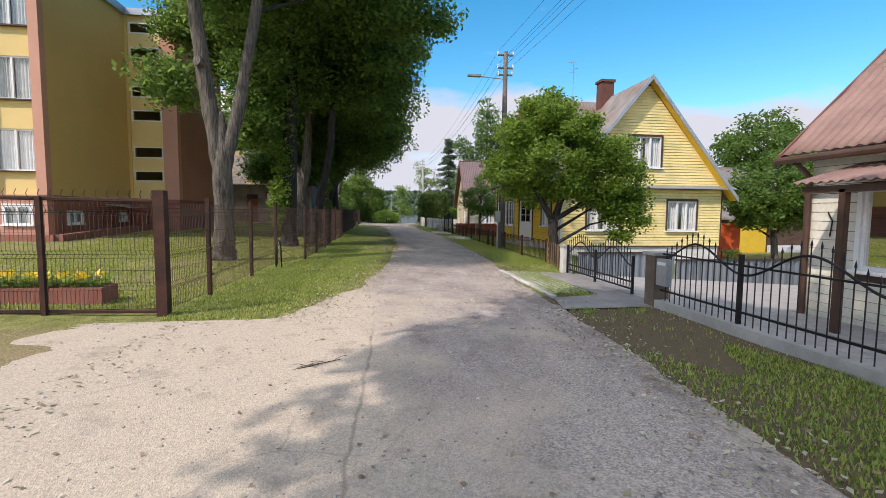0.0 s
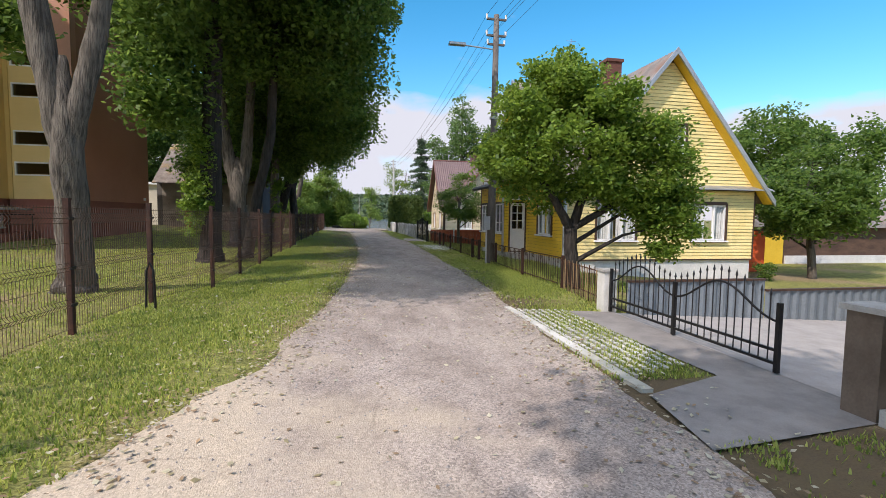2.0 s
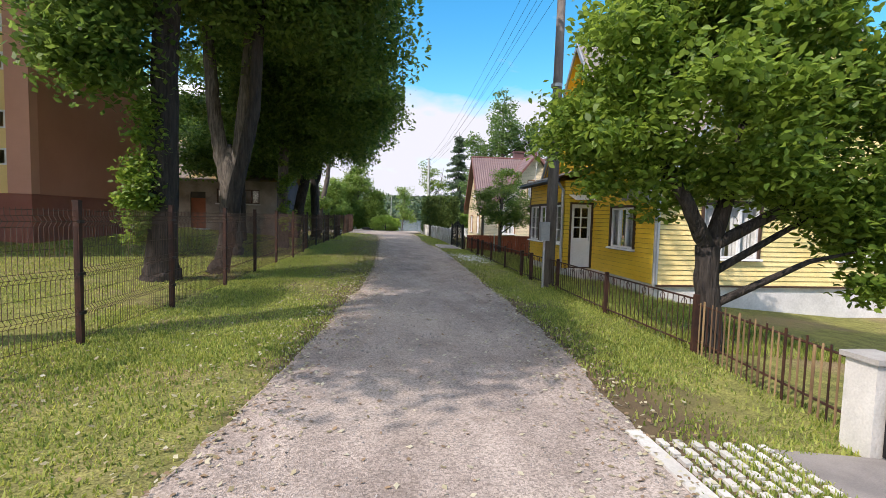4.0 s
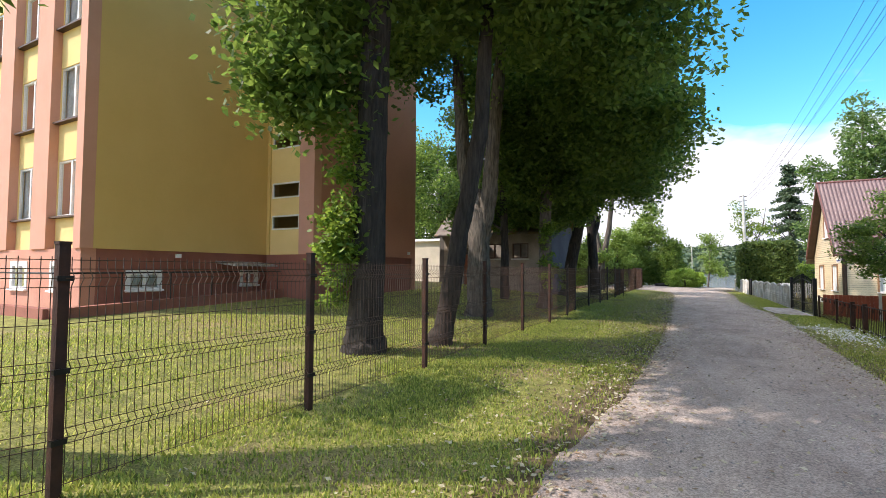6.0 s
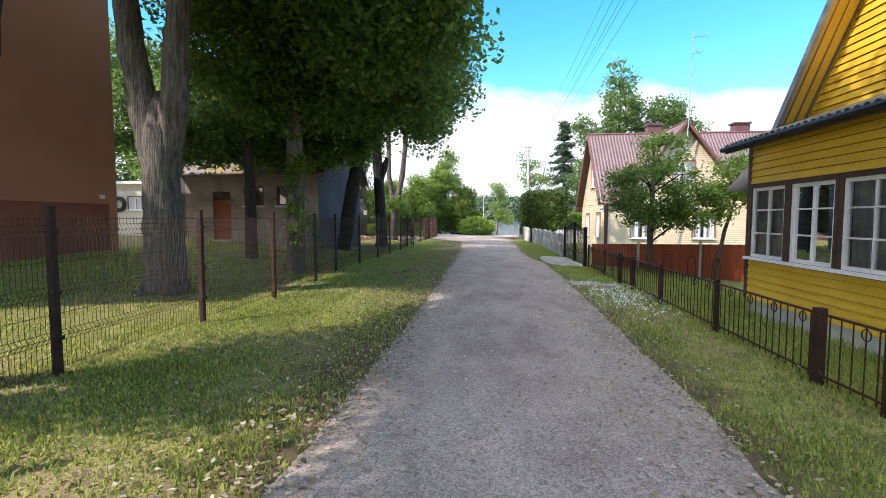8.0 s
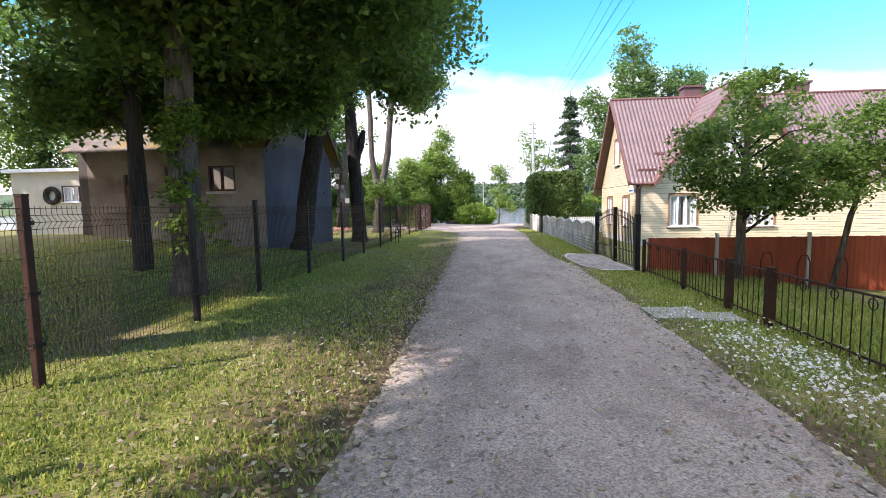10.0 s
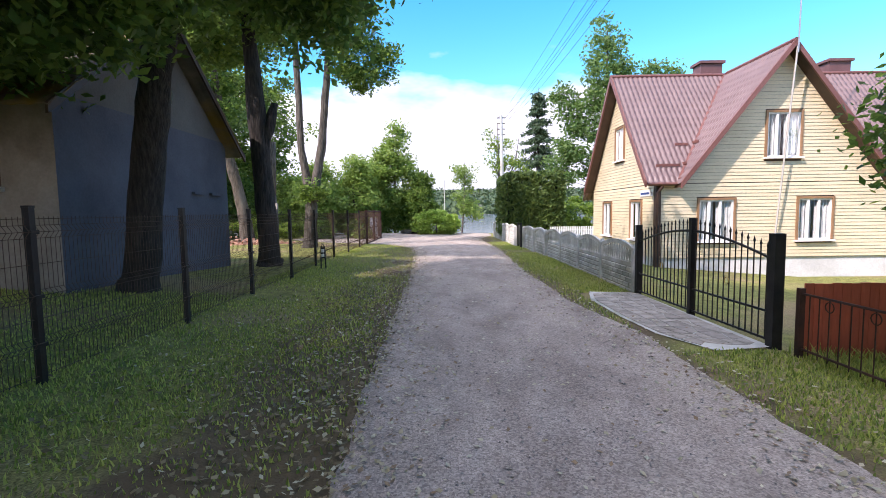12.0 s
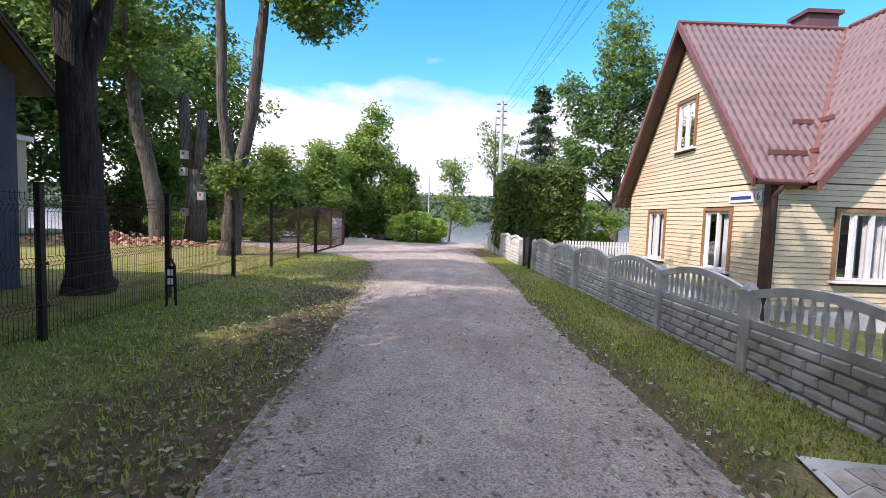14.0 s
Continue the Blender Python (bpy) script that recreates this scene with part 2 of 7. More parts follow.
    l.new(sp.outputs["Y"], y5.inputs["Value"])
    f5 = n.new("ShaderNodeMath")
    f5.operation = "MULTIPLY"
    l.new(r5.outputs[0], f5.inputs[0])
    l.new(y5.outputs[0], f5.inputs[1])
    vc = n.new("ShaderNodeTexVoronoi")
    vc.feature = "DISTANCE_TO_EDGE"
    vc.inputs["Scale"].default_value = 0.55
    wv_ = n.new("ShaderNodeMix")
    wv_.data_type = "RGBA"
    wv_.inputs["Factor"].default_value = 0.12
    l.new(co.outputs["Object"], wv_.inputs["A"])
    l.new(n5.outputs[1], wv_.inputs["B"])
    l.new(wv_.outputs["Result"], vc.inputs["Vector"])
    rc = n.new("ShaderNodeMapRange")
    rc.inputs["From Min"].default_value, rc.inputs["From Max"].default_value = 0.002, 0.006
    rc.inputs["To Min"].default_value, rc.inputs["To Max"].default_value = 0.25, 0.0
    l.new(vc.outputs["Distance"], rc.inputs["Value"])
    rk = n.new("ShaderNodeMapRange")
    rk.inputs["From Min"].default_value, rk.inputs["From Max"].default_value = 0.5, 0.6
    l.new(nz.outputs[0], rk.inputs["Value"])
    fc = n.new("ShaderNodeMath")
    fc.operation = "MULTIPLY"
    l.new(rc.outputs[0], fc.inputs[0])
    l.new(rk.outputs[0], fc.inputs[1])
    fm = n.new("ShaderNodeMath")
    fm.operation = "MAXIMUM"
    l.new(f5.outputs[0], fm.inputs[0])
    l.new(fc.outputs[0], fm.inputs[1])
    x5 = n.new("ShaderNodeMix")
    x5.data_type = "RGBA"
    l.new(fm.outputs[0], x5.inputs["Factor"])
    l.new(col, x5.inputs["A"])
    x5.inputs["B"].default_value = (0.13, 0.105, 0.085, 1)
    st = n.new("ShaderNodeTexNoise")
    st.inputs["Scale"].default_value, st.inputs["Detail"].default_value, st.inputs["Roughness"].default_value = 2.6, 9.0, 0.7
    l.new(co.outputs["Object"], st.inputs["Vector"])
    rs_ = n.new("ShaderNodeMapRange")
    rs_.inputs["From Min"].default_value, rs_.inputs["From Max"].default_value = 0.54, 0.7
    rs_.inputs["To Min"].default_value, rs_.inputs["To Max"].default_value = 0.0, 0.5
    l.new(st.outputs[0], rs_.inputs["Value"])
    x6 = n.new("ShaderNodeMix")
    x6.data_type = "RGBA"
    l.new(rs_.outputs[0], x6.inputs["Factor"])
    l.new(x5.outputs["Result"], x6.inputs["A"])
    x6.inputs["B"].default_value = (0.19, 0.155, 0.13, 1)
    l.new(x6.outputs["Result"], b.inputs["Base Color"])
    return m


JOINT_X, JOINT_K = 0.85, -0.03
GRASS, ROAD, GLASS = ground_mat(), road_mat(), glass_mat()
ASPHALT = mat("driveway_slab", (0.20, 0.185, 0.175), (0.28, 0.26, 0.24), 3, 0.9, 0.4, 90)
YELLOW = mat("yellow_boards", (0.80, 0.625, 0.25), (0.85, 0.70, 0.33), 1.2, 0.6, 0.15, 25, rand=0.05, c3=(0.66, 0.56, 0.24), s3=1.3)
ORANGE = mat("ochre_boards", (0.72, 0.45, 0.03), (0.80, 0.53, 0.05), 1.2, 0.6, 0.15, 25, rand=0.05)
CREAM = mat("cream_siding", (0.66, 0.55, 0.36), (0.71, 0.60, 0.41), 1.0, 0.45, 0.08, 20, rand=0.04)
PALE = mat("pale_siding", (0.60, 0.57, 0.47), (0.66, 0.63, 0.53), 1.0, 0.45, 0.08, 20, rand=0.04)
WHITE = mat("white_paint", (0.74, 0.74, 0.73), (0.80, 0.80, 0.79), 2, 0.4, 0.05, 40)
PLINTH = mat("whitewashed_plinth", (0.58, 0.57, 0.55), (0.70, 0.69, 0.67), 2, 0.9, 0.5, 20)
BROWNTRIM = mat("dark_brown_trim", (0.055, 0.03, 0.02), (0.085, 0.045, 0.03), 4, 0.5, 0.1, 40)
ASBESTOS = mat("grey_corrugated_sheet", (0.17, 0.155, 0.145), (0.29, 0.27, 0.255), 1.4, 0.95, 0.4, 40, c3=(0.20, 0.13, 0.105), s3=0.7)
REDROOF = mat("red_metal_tiles", (0.145, 0.092, 0.089), (0.185, 0.122, 0.118), 1.2, 0.38, 0.06, 30, spec=0.5)
BROWNROOF = mat("brown_sheet_roof", (0.20, 0.12, 0.10), (0.28, 0.175, 0.145), 1.2, 0.7, 0.2, 30)
MOSSROOF = mat("mossy_fibre_slates", (0.15, 0.125, 0.11), (0.25, 0.22, 0.19), 2.5, 0.95, 0.5, 30, c3=(0.30, 0.20, 0.05), s3=0.9)
GALV = mat("galvanised_sheet", (0.33, 0.35, 0.37), (0.42, 0.44, 0.46), 2, 0.45, 0.1, 30, metal=0.6)
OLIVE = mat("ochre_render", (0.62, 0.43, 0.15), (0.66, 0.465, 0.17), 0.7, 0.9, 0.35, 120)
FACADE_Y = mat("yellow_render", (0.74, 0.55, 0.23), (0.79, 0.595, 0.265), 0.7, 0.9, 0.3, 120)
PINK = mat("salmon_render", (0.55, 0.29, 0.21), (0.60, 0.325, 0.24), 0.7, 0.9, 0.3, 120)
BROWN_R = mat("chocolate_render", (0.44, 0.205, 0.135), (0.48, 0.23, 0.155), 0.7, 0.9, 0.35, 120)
BASE_R = mat("red_brown_base", (0.27, 0.10, 0.072), (0.32, 0.125, 0.09), 1.5, 0.8, 0.3, 60)
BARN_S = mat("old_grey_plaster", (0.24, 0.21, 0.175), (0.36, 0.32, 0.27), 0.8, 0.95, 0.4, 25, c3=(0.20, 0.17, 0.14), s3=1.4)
# blue-grey and grey gable plaster, darkened in colour for that wall's deep shade
BARN_E = mat("shaded_blue_grey_plaster", (0.078, 0.083, 0.105), (0.115, 0.122, 0.147), 0.8, 0.95, 0.4, 25)
BARN_U = mat("shaded_grey_plaster", (0.115, 0.109, 0.10), (0.155, 0.147, 0.137), 0.8, 0.95, 0.4, 25)
OLDDOOR = mat("rusty_red_door", (0.22, 0.07, 0.03), (0.30, 0.10, 0.045), 3, 0.7, 0.2, 30)
IRON = mat("black_iron", (0.012, 0.012, 0.013), (0.025, 0.024, 0.024), 6, 0.45, 0.1, 60, metal=0.4)
RUST = mat("rusty_brown_steel", (0.035, 0.018, 0.014), (0.075, 0.032, 0.02), 5, 0.75, 0.3, 60, metal=0.3)
WIRE = mat("brown_coated_wire", (0.045, 0.025, 0.018), (0.075, 0.04, 0.026), 5, 0.5, 0.1, 60)
WOOD = mat("weathered_pickets", (0.10, 0.06, 0.035), (0.30, 0.20, 0.10), 4, 0.85, 0.4, 30, rand=0.25, stretch=(1, 1, 0.25))
REDWOOD = mat("red_stained_boards", (0.29, 0.055, 0.025), (0.38, 0.085, 0.035), 3, 0.6, 0.25, 30, rand=0.12, stretch=(1, 1, 0.25))
CONC = mat("cast_concrete", (0.48, 0.47, 0.435), (0.63, 0.62, 0.58), 2.5, 0.95, 0.5, 60, c3=(0.33, 0.33, 0.27), s3=0.9)
# darker concrete that paints in the shade between the relief bricks
CONC_RECESS = mat("recess_shade_concrete", (0.25, 0.24, 0.205), (0.36, 0.35, 0.31), 3, 0.95, 0.5, 60)
KERBC = mat("grey_kerb_concrete", (0.30, 0.29, 0.27), (0.40, 0.39, 0.36), 3, 0.95, 0.5, 60)
STONE = mat("flagstone", (0.27, 0.235, 0.20), (0.44, 0.39, 0.34), 7, 0.95, 0.6, 50, rand=0.16)
PAVER = mat("grey_pavers", (0.30, 0.285, 0.27), (0.37, 0.35, 0.335), 3, 0.9, 0.4, 60, rand=0.08)
BARK = mat("tree_bark", (0.05, 0.04, 0.03), (0.16, 0.132, 0.10), 13, 0.95, 1.0, 30, stretch=(1, 1, 0.22), c3=(0.17, 0.15, 0.122), s3=1.2)
PALEBARK = mat("pale_lime_bark", (0.05, 0.043, 0.036), (0.17, 0.148, 0.122), 13, 0.95, 1.0, 30, stretch=(1, 1, 0.22))
DARKBARK = mat("dark_bark", (0.018, 0.015, 0.013), (0.058, 0.048, 0.04), 13, 0.95, 1.0, 30, stretch=(1, 1, 0.22))
for bark in (BARK, PALEBARK, DARKBARK):
    for nd in bark.node_tree.nodes:
        if nd.type == "BUMP":
            nd.inputs["Distance"].default_value = 0.035
        if nd.type == "MAPPING":
            nd.inputs["Scale"].default_value = (1.6, 1.6, 0.2)
POLEW = mat("grey_pole", (0.095, 0.082, 0.075), (0.17, 0.15, 0.137), 5, 0.9, 0.4, 40, stretch=(1, 1, 0.2))
CURTAIN = mat("net_curtain", (0.6, 0.6, 0.6), (0.76, 0.76, 0.76), 6, 0.9, 0.2, 80)
DIMCURTAIN = mat("grey_veranda_curtain", (0.30, 0.31, 0.30), (0.45, 0.46, 0.45), 6, 0.9, 0.2, 80)
# darkness of unlit rooms put into the colour of inner surfaces and blind panes
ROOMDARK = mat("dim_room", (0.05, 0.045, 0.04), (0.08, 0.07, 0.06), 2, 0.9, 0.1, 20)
BRICKR = mat("red_chimney_brick", (0.12, 0.05, 0.038), (0.17, 0.07, 0.052), 5, 0.9, 0.4, 40)
CHIMR = mat("chimney_cladding", (0.13, 0.06, 0.056), (0.17, 0.08, 0.074), 2, 0.5, 0.1, 30)
CORR = mat("blue_grey_profiled_sheet", (0.155, 0.185, 0.21), (0.19, 0.22, 0.245), 1.2, 0.45, 0.06, 30, metal=0.2)
ORANGEP = mat("orange_red_panel", (0.66, 0.09, 0.02), (0.72, 0.12, 0.03), 2, 0.6, 0.1, 30)
LIME_LEAF = leaf_mat("lime_leaves", (0.045, 0.095, 0.019), (0.14, 0.225, 0.044), 0.52)
APPLE_LEAF = leaf_mat("apple_leaves", (0.055, 0.115, 0.016), (0.20, 0.30, 0.045), 0.45)
BRIGHT_LEAF = leaf_mat("sunny_leaves", (0.10, 0.18, 0.035), (0.24, 0.34, 0.08), 0.42)
ASPEN_LEAF = leaf_mat("aspen_leaves", (0.06, 0.125, 0.035), (0.15, 0.24, 0.07), 0.4)
BUSH_LEAF = leaf_mat("bush_leaves", (0.14, 0.24, 0.03), (0.28, 0.40, 0.08), 0.4)
FIR_LEAF = leaf_mat("spruce_needles", (0.045, 0.085, 0.045), (0.10, 0.15, 0.08), 0.2)
THUJA = leaf_mat("thuja_sprays", (0.035, 0.075, 0.018), (0.15, 0.215, 0.05), 0.3)
BLADE = leaf_mat("grass_blades", (0.095, 0.16, 0.022), (0.40, 0.435, 0.113), 0.4)
LITTER = leaf_mat("fallen_leaves", (0.28, 0.24, 0.13), (0.50, 0.48, 0.36), 0.2)
PETAL = leaf_mat("white_petals", (0.62, 0.62, 0.58), (0.78, 0.78, 0.74), 0.2)
YPETAL = leaf_mat("yellow_petals", (0.75, 0.50, 0.02), (0.85, 0.65, 0.05), 0.2)
WATER = mat("lake_water", (0.06, 0.09, 0.12), (0.09, 0.12, 0.15), 0.05, 0.12, 0.12, 1.2, spec=0.6)
FOREST = mat("far_forest", (0.045, 0.075, 0.03), (0.085, 0.125, 0.05), 0.04, 0.95, 0.5, 0.4)
SAND = mat("sandy_earth", (0.33, 0.28, 0.22), (0.43, 0.37, 0.30), 1.5, 0.95, 0.6, 60)
RUBBLE = mat("brick_rubble", (0.32, 0.13, 0.075), (0.46, 0.30, 0.22), 6, 0.95, 0.4, 30, rand=0.3)


# ---- building blocks ----
UNIT = 0.92  # metres for each unit of the plan below


def gz(x, y):
    """Height of the ground."""
    z = -0.0157 * (min(max(x, -1.5), 6.0) - 3.0)
    if x < -1.5:
        s = float(np.interp(y, (0, 11, 21, 33, 36, 39.5), (0.02, 0.025, 0.055, 0.088, 0.055, 0.0)))
        z += s * min(-1.5 - x, 9.0)
    if x > 6.0:
        z -= 0.083 * min(x - 6.0, 8.0)
    if y > 60:
        z -= min((y - 60) * 0.14, 4.0)
    return z


def mesh_from(name, verts, faces, material, smooth=False):
    me = bpy.data.meshes.new(name)
    me.from_pydata([tuple(v) for v in verts], [], [tuple(f) for f in faces])
    me.materials.append(material)
    if smooth:
        me.polygons.foreach_set("use_smooth", [True] * len(me.polygons))
    me.update()
    return me


def quads_mesh(name, v, material):
    """A mesh of separate faces from an array n x corners x 3."""
    n, k = v.shape[:2]
    me = bpy.data.meshes.new(name)
    me.vertices.add(k * n)
    me.vertices.foreach_set("co", v.reshape(-1).astype(np.float32))
    me.loops.add(k * n)
    me.loops.foreach_set("vertex_index", np.arange(k * n, dtype=np.int32))
    me.polygons.add(n)
    me.polygons.foreach_set("loop_start", np.arange(0, k * n, k, dtype=np.int32))
    me.materials.append(material)
    me.update(calc_edges=True)
    return me


def link(name, me, parent=None, label=""):
    if isinstance(me, bpy.types.Mesh):
        me.transform(Matrix.Scale(UNIT, 4))
    ob = new(name, me)
    if parent is not None:
        ob.parent = parent
        if parent.type == "EMPTY":
            ob.matrix_parent_inverse = Matrix.Translation(parent.location).inverted()
    if label:
        ob["label"] = label
    return ob


def part(name, bm, material, parent=None, label="", smooth=False):
    me = bpy.data.meshes.new(name)
    bmesh.ops.recalc_face_normals(bm, faces=bm.faces)
    bm.to_mesh(me)
    bm.free()
    me.materials.append(material)
    if smooth:
        me.polygons.foreach_set("use_smooth", [True] * len(me.polygons))
    return link(name, me, parent, label)


def thing(name, loc, label, category, group="", kind=""):
    e = new(name)
    e.location = Vector(loc) * UNIT
    e.empty_display_size = 0.2
    return tagged(e, label, category, group, kind)


def hexa(bm, p):
    """A block from eight corners: four below, four above, in the same order."""
    v = [bm.verts.new(q) for q in p]
    for f in ((0, 3, 2, 1), (4, 5, 6, 7), (0, 1, 5, 4), (1, 2, 6, 5), (2, 3, 7, 6), (3, 0, 4, 7)):
        bm.faces.new([v[i] for i in f])


def box(bm, x0, y0, z0, x1, y1, z1):
    hexa(bm, [(x0, y0, z0), (x1, y0, z0), (x1, y1, z0), (x0, y1, z0), (x0, y0, z1), (x1, y0, z1), (x1, y1, z1), (x0, y1, z1)])


def one(fn, *a):
    bm = bmesh.new()
    fn(bm, *a)
    return bm


def tube(bm, pts, radii, sides=8, cap=True):
    """A round bar along points."""
    rings = []
    pts = [Vector(p) for p in pts]
    for i, p in enumerate(pts):
        d = (pts[min(i + 1, len(pts) - 1)] - pts[max(i - 1, 0)]).normalized()
        a = d.cross(Vector((0.31, 0.95, 0.05)) if abs(d.y) < 0.9 else Vector((1, 0, 0))).normalized()
        b = d.cross(a)
        r = radii[i] if hasattr(radii, "__len__") else radii
        rings.append([bm.verts.new(p + (a * math.cos(k * 2 * math.pi / sides) + b * math.sin(k * 2 * math.pi / sides)) * r) for k in range(sides)])
    for r0, r1 in zip(rings, rings[1:]):
        for k in range(sides):
            bm.faces.new((r0[k], r0[(k + 1) % sides], r1[(k + 1) % sides], r1[k]))
    if cap:
        bm.faces.new(rings[0][::-1])
        bm.faces.new(rings[-1])


SIDE = {"S": lambda p: (lambda u, w, z: (u, p - w, z)), "N": lambda p: (lambda u, w, z: (u, p + w, z)),
        "W": lambda p: (lambda u, w, z: (p - w, u, z)), "E": lambda p: (lambda u, w, z: (p + w, u, z))}


def slab(bm, at, ub0, ub1, ut0, ut1, z0, z1, w0, wb, wt):
    """A block on a wall: from u to u below and above, from depth w0 out to wb below and wt above."""
    hexa(bm, [at(ub0, w0, z0), at(ub1, w0, z0), at(ub1, wb, z0), at(ub0, wb, z0), at(ut0, w0, z1), at(ut1, w0, z1), at(ut1, wt, z1), at(ut0, wt, z1)])


def spans(lo, hi, z, openings):
    """What is left of a course after its openings."""
    out = [(lo, hi)]
    for u0, u1, z0, z1 in openings:
        if z0 - 0.001 < z < z1 + 0.001:
            nxt = []
            for a, b in out:
                if u1 <= a or u0 >= b:
                    nxt.append((a, b))
                else:
                    if u0 > a:
                        nxt.append((a, u0))
                    if u1 < b:
                        nxt.append((u1, b))
            out = nxt
    return out


def wall(house, side, plane, bounds, z0, z1, openings, material, thick=0.22, breaks=(), name="wall", label=""):
    """A wall with thickness whose openings go right through. bounds(z) gives its two ends."""
    at = SIDE[side](plane)
    zs = sorted({z0, z1, *[b for b in breaks if z0 < b < z1], *[z for o in openings for z in o[2:] if z0 < z < z1]})
    bm = bmesh.new()
    for a, b in zip(zs, zs[1:]):
        (l0, r0), (l1, r1) = bounds(a + 1e-4), bounds(b - 1e-4)
        plumb = bounds(z0 + 1e-4) == bounds(z1 - 1e-4)
        cuts = sorted({u for o in openings for u in o[:2]}) if plumb else []
        for s, e in [(p, q) for s0, e0 in spans(-1e9, 1e9, (a + b) / 2, openings) for p, q in zip([s0, *[u for u in cuts if s0 < u < e0]], [*[u for u in cuts if s0 < u < e0], e0])]:
            slab(bm, at, max(s, l0), min(e, r0), max(s, l1), min(e, r1), a, b, -thick, 0, 0)
    bmesh.ops.remove_doubles(bm, verts=bm.verts, dist=0.0005)
    return part(name, bm, material, house, label)


def siding(owner, side, plane, bounds, z0, z1, course, openings, material, lip=0.032, joint=0.009):
    """Lapped boards, each a piece of its own, cut at the openings."""
    at = SIDE[side](plane)
    z = z0
    while z < z1 - 0.03:
        t = min(z + course, z1)
        (l0, r0), (l1, r1) = bounds(z + 0.001), bounds(t - 0.001)
        mid = [o for o in openings if o[2] < t - 0.02 and o[3] > z + 0.02]
        for s, e in spans(-1e9, 1e9, (z + t) / 2, [(o[0], o[1], -1e9, 1e9) for o in mid]):
            a0, b0, a1, b1 = max(s, l0), min(e, r0), max(s, l1), min(e, r1)
            if b0 - a0 > 0.05:
                b1, a1 = max(b1, a1 + 0.02), min(a1, b1)
                bm = bmesh.new()
                slab(bm, at, a0, b0, a1, b1, z, t - joint, 0.002, lip, 0.010)
                part("board", bm, material, owner)
        z = t


def window(house, side, plane, u0, u1, z0, z1, bars=(0.33, 0.66), cross=(), casing=BROWNTRIM, frame_m=WHITE, curtain=CURTAIN, depth=0.06, deep=0.9, sill=True, upright=()):
    """A casement: casing round the opening, frame and bars, panes, sill, and a net curtain behind."""
    at = SIDE[side](plane)
    bm = bmesh.new()
    c = 0.07
    for a, b, p, q in ((u0 - c, u0, z0 - c, z1 + c), (u1, u1 + c, z0 - c, z1 + c), (u0, u1, z1, z1 + c), (u0, u1, z0 - c, z0)):
        slab(bm, at, a, b, a, b, p, q, -0.02, depth, depth)
    w = part("window", bm, casing, house)
    f = 0.055
    bm = bmesh.new()
    W, H = u1 - u0, z1 - z0
    for a, b, p, q in ((u0, u0 + f, z0, z1), (u1 - f, u1, z0, z1), (u0 + f, u1 - f, z1 - f, z1), (u0 + f, u1 - f, z0, z0 + f)):
        slab(bm, at, a, b, a, b, p, q, -0.05, 0.02, 0.02)
    for k in bars:
        slab(bm, at, u0 + W * k - 0.035, u0 + W * k + 0.035, u0 + W * k - 0.035, u0 + W * k + 0.035, z0 + f, z1 - f, -0.05, 0.025, 0.025)
    part("window_frame", bm, frame_m, w)
    if cross:
        bm = bmesh.new()
        for k in upright:
            slab(bm, at, u0 + W * k - 0.012, u0 + W * k + 0.012, u0 + W * k - 0.012, u0 + W * k + 0.012, z0 + f, z1 - f, -0.043, 0.0135, 0.0135)
        for k in cross:
            slab(bm, at, u0 + f, u1 - f, u0 + f, u1 - f, z0 + H * k - 0.012, z0 + H * k + 0.012, -0.045, 0.012, 0.012)
        part("glazing_bar", bm, frame_m, w)
    edges = [0, *bars, 1]
    for a, b in zip(edges, edges[1:]):
        bm = bmesh.new()
        v = [bm.verts.new(at(*q)) for q in ((u0 + W * a, -0.02, z0), (u0 + W * b, -0.02, z0), (u0 + W * b, -0.02, z1), (u0 + W * a, -0.02, z1))]
        bm.faces.new(v)
        part("pane", bm, GLASS, w).visible_shadow = False
    if sill:
        bm = bmesh.new()
        slab(bm, at, u0 - 0.1, u1 + 0.1, u0 - 0.1, u1 + 0.1, z0 - 0.05, z0 - 0.002, -0.02, depth + 0.07, depth + 0.06)
        part("sill", bm, frame_m, w)
    if curtain:
        n = max(int(W / 0.03), 8)
        vv, ff = [], []
        gaps = (0.45, 0.55) if deep > 0.5 else (2, 3)
        for i in range(n + 1):
            u = u0 + W * i / n
            d = -0.09 - 0.02 * math.sin(i * 1.9) - 0.01 * math.sin(i * 0.7)
            vv += [at(u, d, z0 + 0.02), at(u, d, z1)]
        for i in range(n):
            if not gaps[0] < (i + 0.5) / n < gaps[1]:
                ff.append((2 * i, 2 * i + 2, 2 * i + 3, 2 * i + 1))
        link("curtain", mesh_from("curtain", vv, ff, curtain), w)
    return w


